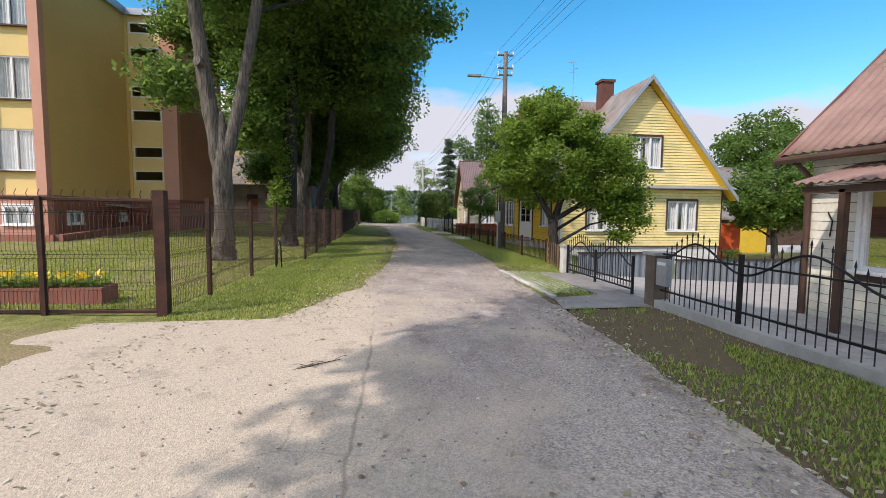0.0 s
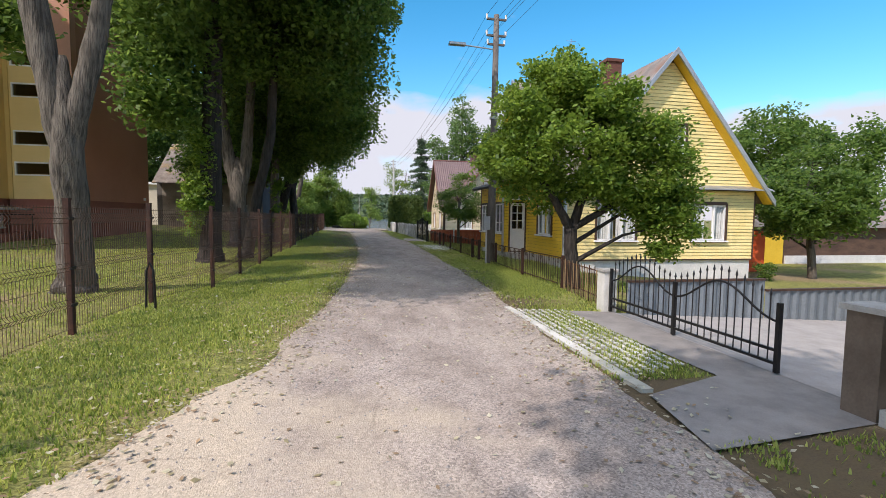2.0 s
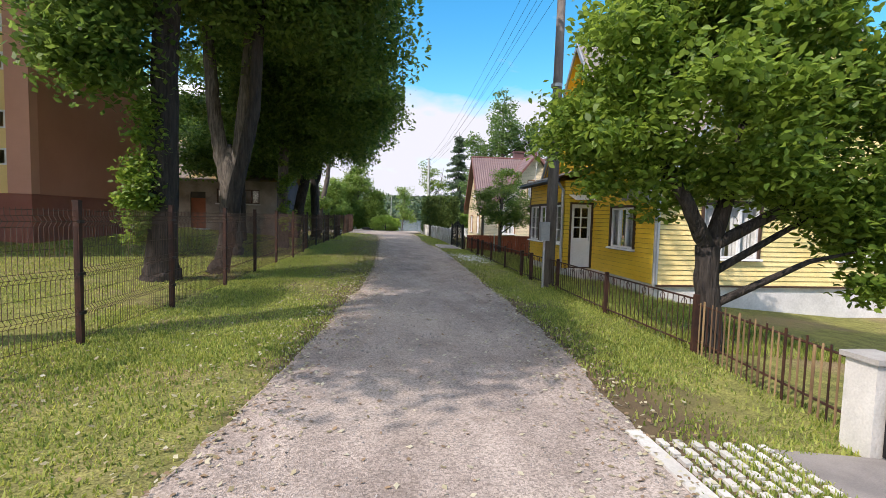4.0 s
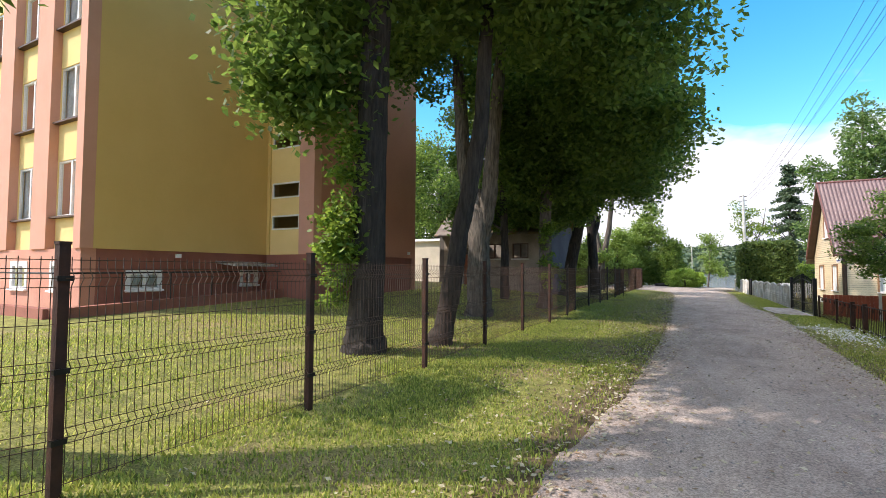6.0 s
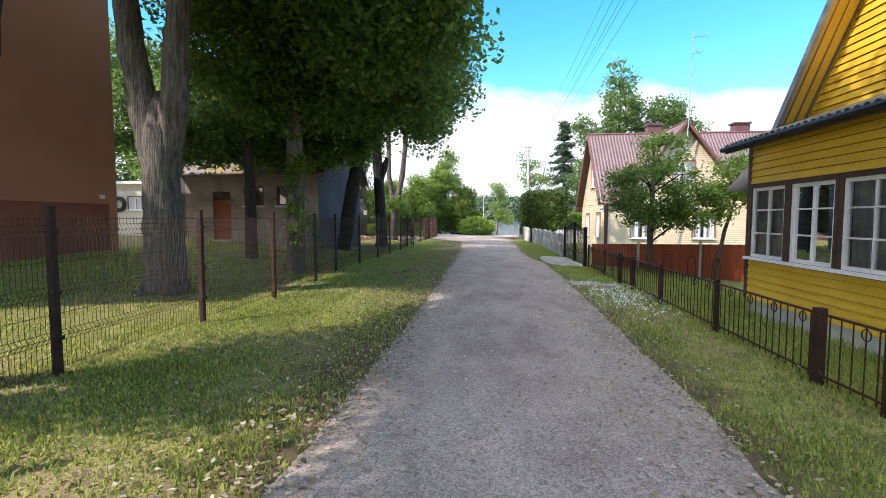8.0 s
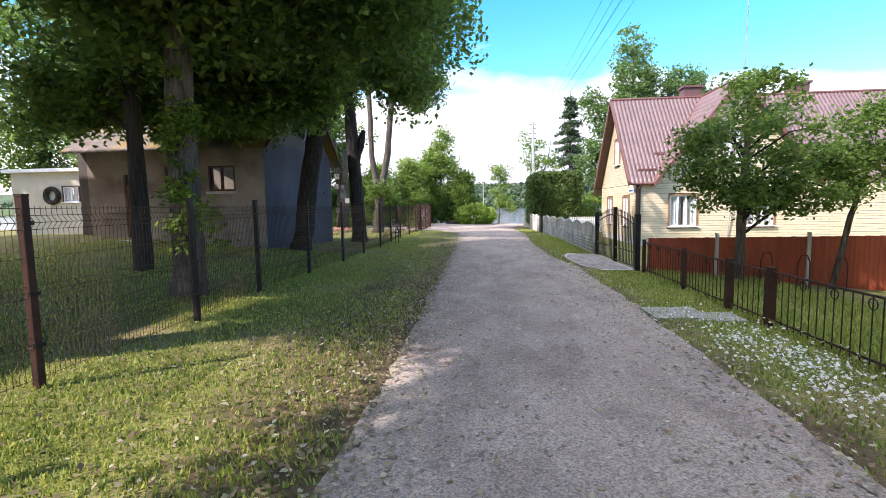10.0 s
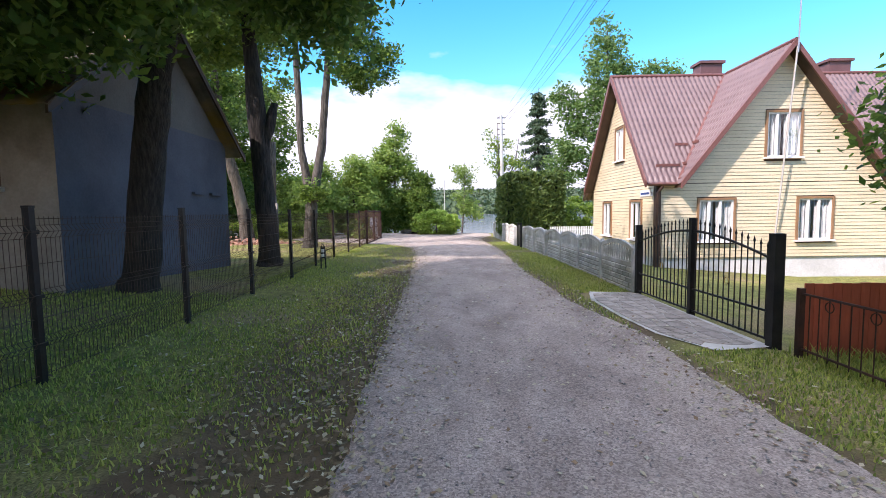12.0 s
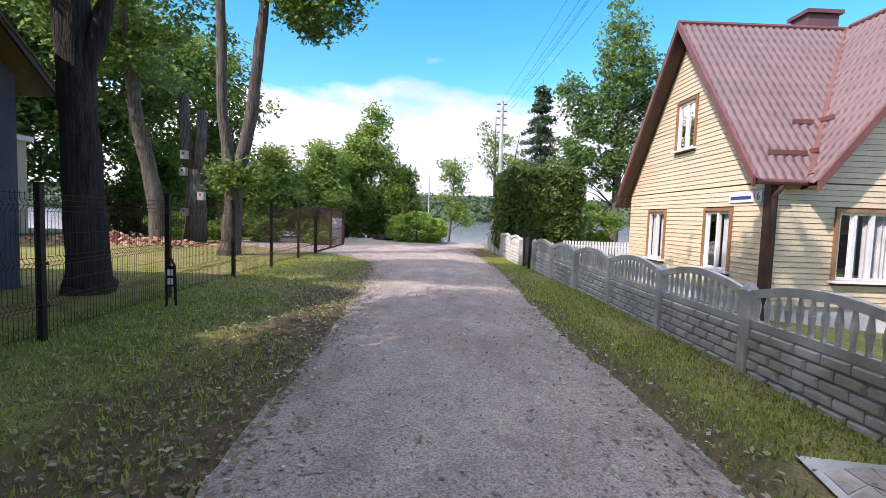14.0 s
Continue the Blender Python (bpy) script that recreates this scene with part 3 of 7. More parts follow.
def wavy_sheet(name, o, du, dv, nu, nv, amp, pitch, material, parent, keep=None, step=0.0, thick=0.012):
    """A profiled sheet: origin, edge along the waves' row (du), edge down the slope (dv). step: tiles pressed along the slope."""
    o, du, dv = Vector(o), Vector(du), Vector(dv)
    nrm = du.cross(dv).normalized()
    if nrm.z < 0:
        nrm = -nrm
    lu, lv = du.length, dv.length
    vv, ff = [], []
    for j in range(nv + 1):
        for i in range(nu + 1):
            a, b = lu * i / nu, lv * j / nv
            h = amp * math.cos(a / pitch * 2 * math.pi)
            if step:
                k = (b / step) % 1.0
                h += 0.036 * k
            vv.append(o + du * (i / nu) + dv * (j / nv) + nrm * h)
    for j in range(nv):
        for i in range(nu):
            q = (j * (nu + 1) + i, j * (nu + 1) + i + 1, (j + 1) * (nu + 1) + i + 1, (j + 1) * (nu + 1) + i)
            if keep is None or keep((vv[q[0]] + vv[q[2]]) / 2):
                ff.append(q)
    ob = link(name, mesh_from(name, vv, ff, material, True), parent)
    sd = ob.modifiers.new("thickness", "SOLIDIFY")
    sd.thickness, sd.offset = thick, -1
    return ob


rng = np.random.default_rng(7)


def leaf_quads(centres, size, flat=0.4, long=1.35, r=rng):
    """Small bent-free leaves: a kite round each centre, turned at random."""
    n = len(centres)
    nrm = r.normal(size=(n, 3))
    nrm[:, 2] = np.abs(nrm[:, 2]) + flat
    nrm /= np.linalg.norm(nrm, axis=1)[:, None]
    a = np.cross(nrm, r.normal(size=(n, 3)))
    a /= np.linalg.norm(a, axis=1)[:, None]
    b = np.cross(nrm, a)
    s = (size * r.uniform(0.65, 1.3, n))[:, None]
    return np.stack([centres - a * s * 0.5 * long, centres + b * s * 0.42 - a * s * 0.1, centres + a * s * 0.6 * long, centres - b * s * 0.42 - a * s * 0.1], 1)


def folded_leaves(centres, size, flat=0.5, long=1.25, r=rng):
    """Oval leaves of six corners, folded a little along the midrib, for foliage seen close."""
    n = len(centres)
    nrm = r.normal(size=(n, 3))
    nrm[:, 2] = np.abs(nrm[:, 2]) + flat
    nrm /= np.linalg.norm(nrm, axis=1)[:, None]
    a = np.cross(nrm, r.normal(size=(n, 3)))
    a /= np.linalg.norm(a, axis=1)[:, None]
    b = np.cross(nrm, a)
    s = (size * r.uniform(0.65, 1.3, n))[:, None]
    up = nrm * s * r.uniform(0.02, 0.2, n)[:, None]
    return np.stack([centres - a * s * 0.55 * long, centres + b * s * 0.36 - a * s * 0.22 + up, centres + b * s * 0.33 + a * s * 0.2 + up,
                     centres + a * s * 0.62 * long - up * 0.6, centres - b * s * 0.33 + a * s * 0.2 + up, centres - b * s * 0.36 - a * s * 0.22 + up], 1)


def clump_points(blobs, per, spread, r=rng, shell=0.55):
    """Clumps of leaf places filling ellipsoids, denser towards their skin. Returns the clump centres and all places."""
    cs = []
    for cx, cy, cz, rx, ry, rz, n in blobs:
        d = r.normal(size=(n, 3))
        d /= np.linalg.norm(d, axis=1)[:, None]
        rad = (shell + (1 - shell) * r.random(n)) ** 0.8 * r.uniform(0.82, 1.12, n)
        cs.append(np.array([cx, cy, cz]) + d * rad[:, None] * np.array([rx, ry, rz]))
    cs = np.concatenate(cs)
    k = np.repeat(np.arange(len(cs)), per)
    sp = r.uniform(0.7, 1.4, len(cs))[k][:, None] * spread
    pts = cs[k] + np.clip(r.normal(size=(len(k), 3)), -1.7, 1.7) * sp * np.array([1, 1, 0.6])
    return cs, pts


def tree(name, loc, label, stems, blobs, leaf, per=130, spread=0.33, size=0.13, bark=BARK, sides=10, branch=26, low=None, category="tree", group="", seed=1, shape=leaf_quads):
    """Tapered trunk and stems with limbs reaching the clumps of a crown of many leaves."""
    r = np.random.default_rng(seed)
    e = thing(name, loc, label, category, group)
    cs, pts = clump_points(blobs, per, spread, r)
    if low is not None:
        pts = pts[pts[:, 2] > low]
    bm = bmesh.new()
    tops = []
    for pl, rad in stems:
        P = [Vector(p) for p in pl]
        fine, fr = [], []
        for i in range(len(P) - 1):
            for k in range(7):
                t = k / 7
                fine.append(P[i].lerp(P[i + 1], t) + Vector((r.normal(), r.normal(), 0)) * rad[i] * 0.035)
                fr.append((rad[i] * (1 - t) + rad[i + 1] * t) * r.uniform(0.97, 1.04))
        fine.append(P[-1])
        fr.append(rad[-1])
        first = len(bm.verts)
        tube(bm, fine, fr, sides * 2 if fr[0] > 0.15 else sides)
        bm.verts.ensure_lookup_table()
        for v in bm.verts[first:]:
            q = v.co
            c = min(fine, key=lambda f: (f - q).length_squared)
            g = (q - c)
            if g.length > 0.1:
                v.co = q + g.normalized() * (0.16 * g.length * noise.noise((q.x * 7, q.y * 7, q.z * 0.9)) + 0.10 * g.length * noise.noise((q.x * 16, q.y * 16, q.z * 2.5)))
        tops += list(zip(fine[len(fine) // 4:], fr[len(fr) // 4:]))
    trunk = part("trunk", bm, bark, e, "", True)
    if branch:
        bm = bmesh.new()
        for c in cs[r.permutation(len(cs))[:branch]]:
            c = Vector(c)
            p, rr = min(tops, key=lambda q: (q[0] - c).length + (3.0 if q[0].z > c.z - 0.45 * (q[0].xy - c.xy).length else 0.0))
            m = p.lerp(c, 0.5) + Vector((r.normal() * 0.15, r.normal() * 0.15, 0.25))
            tube(bm, [p, m, c], [min(rr * 0.4, 0.07), min(rr * 0.25, 0.035), 0.008], 5, False)
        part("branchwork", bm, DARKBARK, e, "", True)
    link("crown", quads_mesh("crown", shape(pts, size, r=r), leaf), e)
    return e


# ---- ground, road, lake, distance ----
def strip_axis(a, b, fine, coarse):
    out = list(np.arange(a, b, fine))
    lo, hi = [], []
    s, p = coarse, a
    while p > -900:
        p -= s
        s *= 1.5
        lo.append(p)
    s, p = coarse, out[-1]
    while p < 900:
        p += s
        s *= 1.5
        hi.append(p)
    return lo[::-1] + out + hi


gx, gy = strip_axis(-14, 18, 0.4, 1.0), strip_axis(-10, 76, 0.5, 1.0)
gverts = [(x, y, gz(x, y) - 0.004 + (0.018 * noise.noise((x * 0.9, y * 0.9, 0)) if (x < 1.2 or x > 5.0) and abs(x) < 16 and y < 70 else -0.01)) for y in gy for x in gx]
gn = len(gx)
gfaces = [(j * gn + i, j * gn + i + 1, (j + 1) * gn + i + 1, (j + 1) * gn + i) for j in range(len(gy) - 1) for i in range(gn - 1)]
tagged(link("ground", mesh_from("ground", gverts, gfaces, GRASS, True)), "mown grass with dry and bare patches beside the lane", "grass", kind="structure")

R_Y = (-12, -1, 2.4, 2.9, 4.2, 6, 8.5, 12, 16, 20, 25, 31, 34, 38, 43, 46, 48, 50, 53, 57.5, 60)
R_L = (-14, -13, -12, -0.4, -0.02, 0.62, 1.0, 1.35, 1.6, 1.72, 1.7, 1.55, 1.5, 1.4, 1.15, 0.75, -0.5, -4, -7, -7, -2)
R_R = (3.5, 3.6, 3.9, 3.92, 4.0, 4.05, 4.3, 4.62, 4.68, 4.8, 4.9, 4.95, 4.55, 4.45, 4.65, 4.65, 4.55, 4.5, 4.35, 5.6, 5.6)
rv, rf = [], []
RN = 24
ys = np.arange(-12, 60.01, 0.16)
for j, y in enumerate(ys):
    l = float(np.interp(y, R_Y, R_L)) + 0.13 * noise.noise((y * 0.8, 3.1, 0)) + 0.07 * noise.noise((y * 3.1, 9.1, 0))
    r = float(np.interp(y, R_Y, R_R)) + 0.10 * noise.noise((y * 0.8, 7.7, 0)) + 0.07 * noise.noise((y * 3.3, 1.1, 0))
    for i in range(RN + 1):
        k = i / RN
        x = l + (r - l) * k
        edge = min(k, 1 - k)
        h = 0.012 * min(edge * 12, 1) + 0.007 * noise.noise((x * 1.7, y * 1.7, 5)) - (0.012 if edge < 0.01 else 0)
        rv.append((x, y, gz(min(max(x, -1.5), 6), y) + 0.006 + h))
for j in range(len(ys) - 1):
    for i in range(RN):
        a = j * (RN + 1) + i
        rf.append((a, a + 1, a + RN + 2, a + RN + 1))
tagged(link("road", mesh_from("road", rv, rf, ROAD, True)), "worn grey lane with loose gravel and sandy patches", "road", kind="structure")

wv = [(-900, 69.5, -1.25), (900, 69.5, -1.25), (900, 900, -1.25), (-900, 900, -1.25)]
tagged(link("water", mesh_from("water", wv, [(0, 1, 2, 3)], WATER)), "calm blue lake beyond the end of the lane", "lake", kind="structure")
# wooded far shore
fv, ff = [], []
FX = np.linspace(-900, 900, 181)
for row, (y, base, top) in enumerate(((420, -1.3, -1.0), (425, 4, 9), (470, 8, 15), (560, 15, 26), (660, 22, 36), (760, 10, 34))):
    for x in FX:
        n1 = noise.noise((x * 0.004, row * 0.3, 2)) * 0.5 + 0.5
        n2 = noise.noise((x * 0.08, row * 2.0, 4))
        fv.append((x, y + 25 * noise.noise((x * 0.006, 3, row)), base + (top - base) * n1 + (1.6 * n2 if row else 0)))
for j in range(5):
    for i in range(180):
        a = j * 181 + i
        ff.append((a, a + 1, a + 182, a + 181))
tagged(link("backdrop", mesh_from("backdrop", fv, ff, FOREST, True)), "low wooded hills along the far shore", "hills", kind="structure")
r = np.random.default_rng(5)
px = r.uniform(-500, 600, 60000)
py = r.uniform(415, 660, 60000)
pz = np.interp(py, (415, 425, 470, 560, 660), (1.5, 5.0, 10, 19, 28)) + r.normal(size=60000) * 2.0
tagged(link("far_wood", quads_mesh("far_wood", leaf_quads(np.stack([px, py, pz], 1), 3.2, r=r), leaf_mat("far_leaves", (0.035, 0.06, 0.03), (0.085, 0.13, 0.055), 0.1))), "dense mixed woodland on the far shore", "woodland", kind="stuff")

# ---- apartment block ----
blk = thing("apartment_block", (-15, 22, 0.3), "four-level block rendered ochre, yellow, salmon and brown", "building")
AX, AY, TOP = -11.2, 15.5, 10.8
cols = [(-13.0 - 2.35 * k, -11.6 - 2.35 * k) for k in range(6)]
rows = [(2.93, 4.46), (5.52, 7.06), (8.13, 9.67)]
ops = [(a, b, z0, z1) for a, b in cols for z0, z1 in rows]
wall(blk, "S", AY + 0.22, lambda z: (-26, AX - 0.3), 2.05, TOP, ops, FACADE_Y, 0.3, label="yellow rendered spandrels between windows")
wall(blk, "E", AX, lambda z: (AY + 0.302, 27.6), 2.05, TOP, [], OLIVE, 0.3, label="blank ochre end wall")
for k in range(7):
    u1 = (AX if k == 0 else cols[k - 1][0] - 0.02)
    u0 = (cols[k][1] + 0.06 if k < 6 else -26)
    if k == 0:
        u0 = cols[0][1] + 0.06
    part("pilaster", one(box, u0, AY, 2.05, u1, AY + 0.3, TOP), PINK, blk)
for a, b in cols:
    for z0, z1 in rows:
        window(blk, "S", AY + 0.27, a, b, z0, z1, (0.5,), (), WHITE, WHITE, CURTAIN, 0.0, sill=False)
        part("sill", one(box, a - 0.02, AY + 0.06, z0 - 0.05, b + 0.02, AY + 0.3, z0 - 0.004), BROWNTRIM, blk)
base_ops = [(a + 0.3, b - 0.2, 0.95, 1.65) for a, b in cols[:4]]
wall(blk, "S", AY + 0.05, lambda z: (-26, AX - 0.05), 0.1, 2.05, base_ops, mat("salmon_base", (0.52, 0.25, 0.18), (0.58, 0.29, 0.21), 1, 0.85, 0.3, 60), 0.35, name="base_wall", label="salmon painted base wall")
for a, b, z0, z1 in base_ops:
    window(blk, "S", AY + 0.05, a, b, z0, z1, (0.5,), (), WHITE, WHITE, CURTAIN, 0.02)
e_ops = [(16.7, 17.55, 0.95, 1.42), (20.35, 20.95, 1.0, 1.42)]
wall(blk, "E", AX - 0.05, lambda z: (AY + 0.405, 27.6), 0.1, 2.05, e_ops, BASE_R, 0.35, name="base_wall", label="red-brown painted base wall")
for a, b, z0, z1 in e_ops:
    window(blk, "E", AX - 0.05, a, b, z0, z1, (0.5,), (), WHITE, WHITE, WHITE, 0.02)
# stair wing
SX, SY = -8.92, 21.3
st = [(2.93, 3.45), (4.06, 4.62), (5.84, 6.38), (6.98, 7.52), (8.83, 9.36), (9.99, 10.5)]
st_ops = [(-11.0, -9.66, a, b) for a, b in st]
wall(blk, "S", SY + 0.08, lambda z: (AX + 0.002, -9.6), 2.05, TOP, st_ops, FACADE_Y, 0.3, label="yellow stair wall with slit windows")
part("pilaster", one(box, -9.6, SY, 2.05, SX - 0.004, SY + 0.35, TOP), PINK, blk)
part("pilaster", one(box, AX + 0.004, SY + 0.02, 2.05, -11.06, SY + 0.078, TOP), OLIVE, blk)
for a, b, z0, z1 in st_ops:
    window(blk, "S", SY + 0.10, a, b, z0, z1, (), (), BROWNTRIM, WHITE, None, 0.0, sill=False)
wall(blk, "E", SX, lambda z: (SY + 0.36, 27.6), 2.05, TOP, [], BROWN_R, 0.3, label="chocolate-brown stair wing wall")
part("pilaster_edge", one(box, SX - 0.3, SY + 0.002, 2.05, SX - 0.002, SY + 0.36, TOP), PINK, blk)
part("base_wall", one(box, AX, SY + 0.06, 0.0, SX - 0.05, 27.55, 2.05), BASE_R, blk)
part("rear_wall", one(box, -26, 27.6, 0, SX - 0.02, 27.9, TOP), BROWN_R, blk)
part("side_wall", one(box, -26.3, AY, 0, -26.0, 27.9, TOP), FACADE_Y, blk)
bm = bmesh.new()
box(bm, -26.2, AY - 0.12, TOP, AX + 0.12, 28.0, TOP + 0.35)
part("roof", bm, GALV, blk)
part("roof", one(box, AX + 0.13, SY - 0.1, TOP, SX + 0.1, 28.0, TOP + 0.3), GALV, blk)
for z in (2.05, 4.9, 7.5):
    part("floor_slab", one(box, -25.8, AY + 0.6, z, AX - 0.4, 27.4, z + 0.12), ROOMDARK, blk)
bm = bmesh.new()
hexa(bm, [(AX, 19.3, 1.72), (-10.25, 19.3, 1.62), (-10.25, 21.0, 1.62), (AX, 21.0, 1.72), (AX, 19.3, 1.78), (-10.25, 19.3, 1.67), (-10.25, 21.0, 1.67), (AX, 21.0, 1.78)])
part("entrance_canopy", bm, GALV, blk, "grey corrugated canopy over the basement stairs")
part("vent", one(box, AX - 0.05, 18.0, 1.86, AX + 0.04, 18.14, 1.97), WHITE, blk)
part("vent", one(box, SX - 0.05, 27.2, 2.2, SX + 0.06, 27.35, 2.32), WHITE, blk)
rampw = thing("ramp_wall", (-10.2, 18, 0.3), "low red-brown ramp wall with a black handrail", "wall")
bm = bmesh.new()
hexa(bm, [(-10.45, 14.6, 0.1), (-10.2, 14.6, 0.1), (-10.2, 21.2, 0.2), (-10.45, 21.2, 0.2), (-10.45, 14.6, 0.62), (-10.2, 14.6, 0.62), (-10.2, 21.2, 0.85), (-10.45, 21.2, 0.85)])
part("parapet", bm, BASE_R, rampw)
for k in range(6):
    part("baluster", one(tube, [(-10.3, 14.8 + k * 1.25, 0.5), (-10.3, 14.8 + k * 1.25, 1.42)], 0.02, 6), IRON, rampw)
part("handrail", one(tube, [(-10.3, 14.6, 1.42), (-10.3, 21.2, 1.46)], 0.022, 6), IRON, rampw)
part("handrail", one(tube, [(-10.3, 14.6, 1.42), (-16, 14.6, 1.42)], 0.022, 6), IRON, rampw)
part("parapet", one(box, -16, 14.5, 0.1, -10.45, 14.75, 0.62), BASE_R, rampw)

# ---- yellow house ----
yh = thing("yellow_house", (12.6, 19.5, -0.4), "yellow timber house with corrugated roof and white windows", "house")
YX0, YX1, YY0, YY1, APX, APZ, EVZ = 8.8, 16.45, 16.1, 25.0, 12.62, 7.35, 2.72
def y_low(z):
    return (YX0, YX1)
def y_gab(z):
    k = (APZ - z) / (APZ - EVZ)
    return (APX - 3.83 * k, APX + 3.83 * k)
lo_ops = [(10.0, 11.5, 0.8, 2.12), (13.82, 15.22, 0.8, 2.12)]
up_ops = [(11.87, 13.38, 3.6, 4.95)]
w1 = wall(yh, "S", YY0, y_low, 0.12, 2.7, lo_ops, BROWNTRIM)
siding(w1, "S", YY0, y_low, 0.12, 2.66, 0.125, [(a - .07, b + .07, c - .07, d + .07) for a, b, c, d in lo_ops], YELLOW)
w2 = wall(yh, "S", YY0, y_gab, 2.7, APZ - 0.15, up_ops, BROWNTRIM, breaks=(4, 5.5, 6.5))
siding(w2, "S", YY0, y_gab, 2.80, APZ - 0.2, 0.125, [(a - .07, b + .07, c - .07, d + .07) for a, b, c, d in up_ops], YELLOW)
for a, b, c, d in lo_ops:
    window(yh, "S", YY0 - 0.005, a, b, c, d)
for a, b, c, d in up_ops:
    window(yh, "S", YY0 - 0.005, a, b, c, d)
bm = bmesh.new()
hexa(bm, [(YX0 - .3, YY0 - 0.42, 2.66), (YX1 + .45, YY0 - 0.42, 2.66), (YX1 + .45, YY0 - 0.03, 2.78), (YX0 - .3, YY0 - 0.03, 2.78), (YX0 - .3, YY0 - 0.42, 2.70), (YX1 + .45, YY0 - 0.42, 2.70), (YX1 + .45, YY0 - 0.03, 2.84), (YX0 - .3, YY0 - 0.03, 2.84)])
part("flashing", bm, GALV, yh, "grey sheet-metal ledge across the gable")
part("plinth", one(box, YX0 + .03, YY0 + 0.03, -0.95, YX1 - .03, YY1, 0.10), PLINTH, yh)
part("drip_board", one(box, YX0, YY0 - 0.05, 0.07, YX1, YY0 + 0.02, 0.118), BROWNTRIM, yh)
part("corner_board", one(box, YX1 - 0.01, YY0 - 0.035, 0.1, YX1 + 0.05, YY0 + 0.12, 2.66), BROWNTRIM, yh)
part("corner_board", one(box, YX0 - 0.05, YY0 - 0.035, 0.1, YX0 + 0.06, YY0 + 0.0, 2.66), WHITE, yh)
wo = [(17.15, 18.45, 0.92, 2.05)]
w3 = wall(yh, "W", YX0, lambda z: (YY0 + 0.005, YY1), 0.12, 2.9, wo, BROWNTRIM)
siding(w3, "W", YX0, lambda z: (YY0 + 0.01, 19.78), 0.12, 2.9, 0.125, [(a - .07, b + .07, c - .07, d + .07) for a, b, c, d in wo], ORANGE)
window(yh, "W", YX0 - 0.005, *wo[0])
part("side_wall", one(box, YX1 - 0.2, YY0 + 0.23, 0.1, YX1, YY1, 2.75), YELLOW, yh)
part("rear_wall", one(box, YX0 + 0.23, YY1 - 0.2, 0.1, YX1 - 0.21, YY1, 2.75), YELLOW, yh)
# main roof, ridge along the house, and the cross gable towards the lane
CGY, CGZ, CGH = 20.35, 7.28, 3.25
def y_main(x):
    return APZ + 0.12 - abs(x - APX) * (APZ - EVZ) / 3.83
def y_cross(y):
    return CGZ + 0.1 - abs(y - CGY) * 1.33
sl = 4.35
dz = sl * (APZ - EVZ) / 3.83
wavy_sheet("roof", (APX, YY0 - 0.42, APZ + 0.12), (0, 9.6, 0), (-sl, 0, -dz), 300, 14, 0.022, 0.16, ASBESTOS, yh, lambda p: p.y > 23.9 or p.y < 17.0 or p.z > y_cross(p.y) - 0.02)
wavy_sheet("roof", (APX, YY0 - 0.42, APZ + 0.12), (0, 9.6, 0), (sl, 0, -dz), 300, 14, 0.022, 0.16, ASBESTOS, yh)
wavy_sheet("roof", (8.25, CGY, CGZ + 0.1), (4.4, 0, 0), (0, 3.45, -3.45 * 1.33), 150, 14, 0.022, 0.16, ASBESTOS, yh, lambda p: p.z > y_main(p.x) - 0.03)
wavy_sheet("roof", (8.25, CGY, CGZ + 0.1), (4.4, 0, 0), (0, -3.45, -3.45 * 1.33), 150, 14, 0.022, 0.16, ASBESTOS, yh, lambda p: p.z > y_main(p.x) - 0.03)
for s in (-1, 1):
    bm = bmesh.new()
    x1, z1 = APX + s * sl, APZ - dz
    hexa(bm, [(x1, YY0 - 0.46, z1), (x1, YY0 - 0.40, z1), (APX, YY0 - 0.40, APZ - 0.03), (APX, YY0 - 0.46, APZ - 0.03), (x1, YY0 - 0.46, z1 + 0.22), (x1, YY0 - 0.40, z1 + 0.22), (APX, YY0 - 0.40, APZ + 0.19), (APX, YY0 - 0.46, APZ + 0.19)])
    part("barge_board", bm, GALV, yh)
    bm = bmesh.new()
    hexa(bm, [(x1 - s * .1, YY0 - 0.40, z1 + .08), (x1 - s * .1, YY0, z1 + .08), (APX, YY0, APZ + .06), (APX, YY0 - 0.40, APZ + .06), (x1 - s * .1, YY0 - 0.40, z1 + .10), (x1 - s * .1, YY0, z1 + .10), (APX, YY0, APZ + .08), (APX, YY0 - 0.40, APZ + .08)])
    part("soffit", bm, ORANGE, yh)
    bm = bmesh.new()
    y1, zz = CGY + s * 3.45, CGZ - 3.45 * 1.33
    hexa(bm, [(8.20, y1, zz), (8.26, y1, zz), (8.26, CGY, CGZ - .03), (8.20, CGY, CGZ - .03), (8.20, y1, zz + .2), (8.26, y1, zz + .2), (8.26, CGY, CGZ + .17), (8.20, CGY, CGZ + .17)])
    part("barge_board", bm, GALV, yh)
    bm = bmesh.new()
    hexa(bm, [(8.26, y1, zz + .06), (8.72, y1, zz + .06), (8.72, CGY, CGZ + .04), (8.26, CGY, CGZ + .04), (8.26, y1, zz + .08), (8.72, y1, zz + .08), (8.72, CGY, CGZ + .06), (8.26, CGY, CGZ + .06)])
    part("soffit", bm, ORANGE, yh)
def cg(z):
    k = (CGZ - z) / 1.33
    return (CGY - k, CGY + k)
cg_ops = [(19.7, 21.0, 3.9, 5.2)]
w4 = wall(yh, "W", YX0 - 0.1, cg, 2.9, CGZ - 0.1, cg_ops, BROWNTRIM, breaks=(4.5, 6))
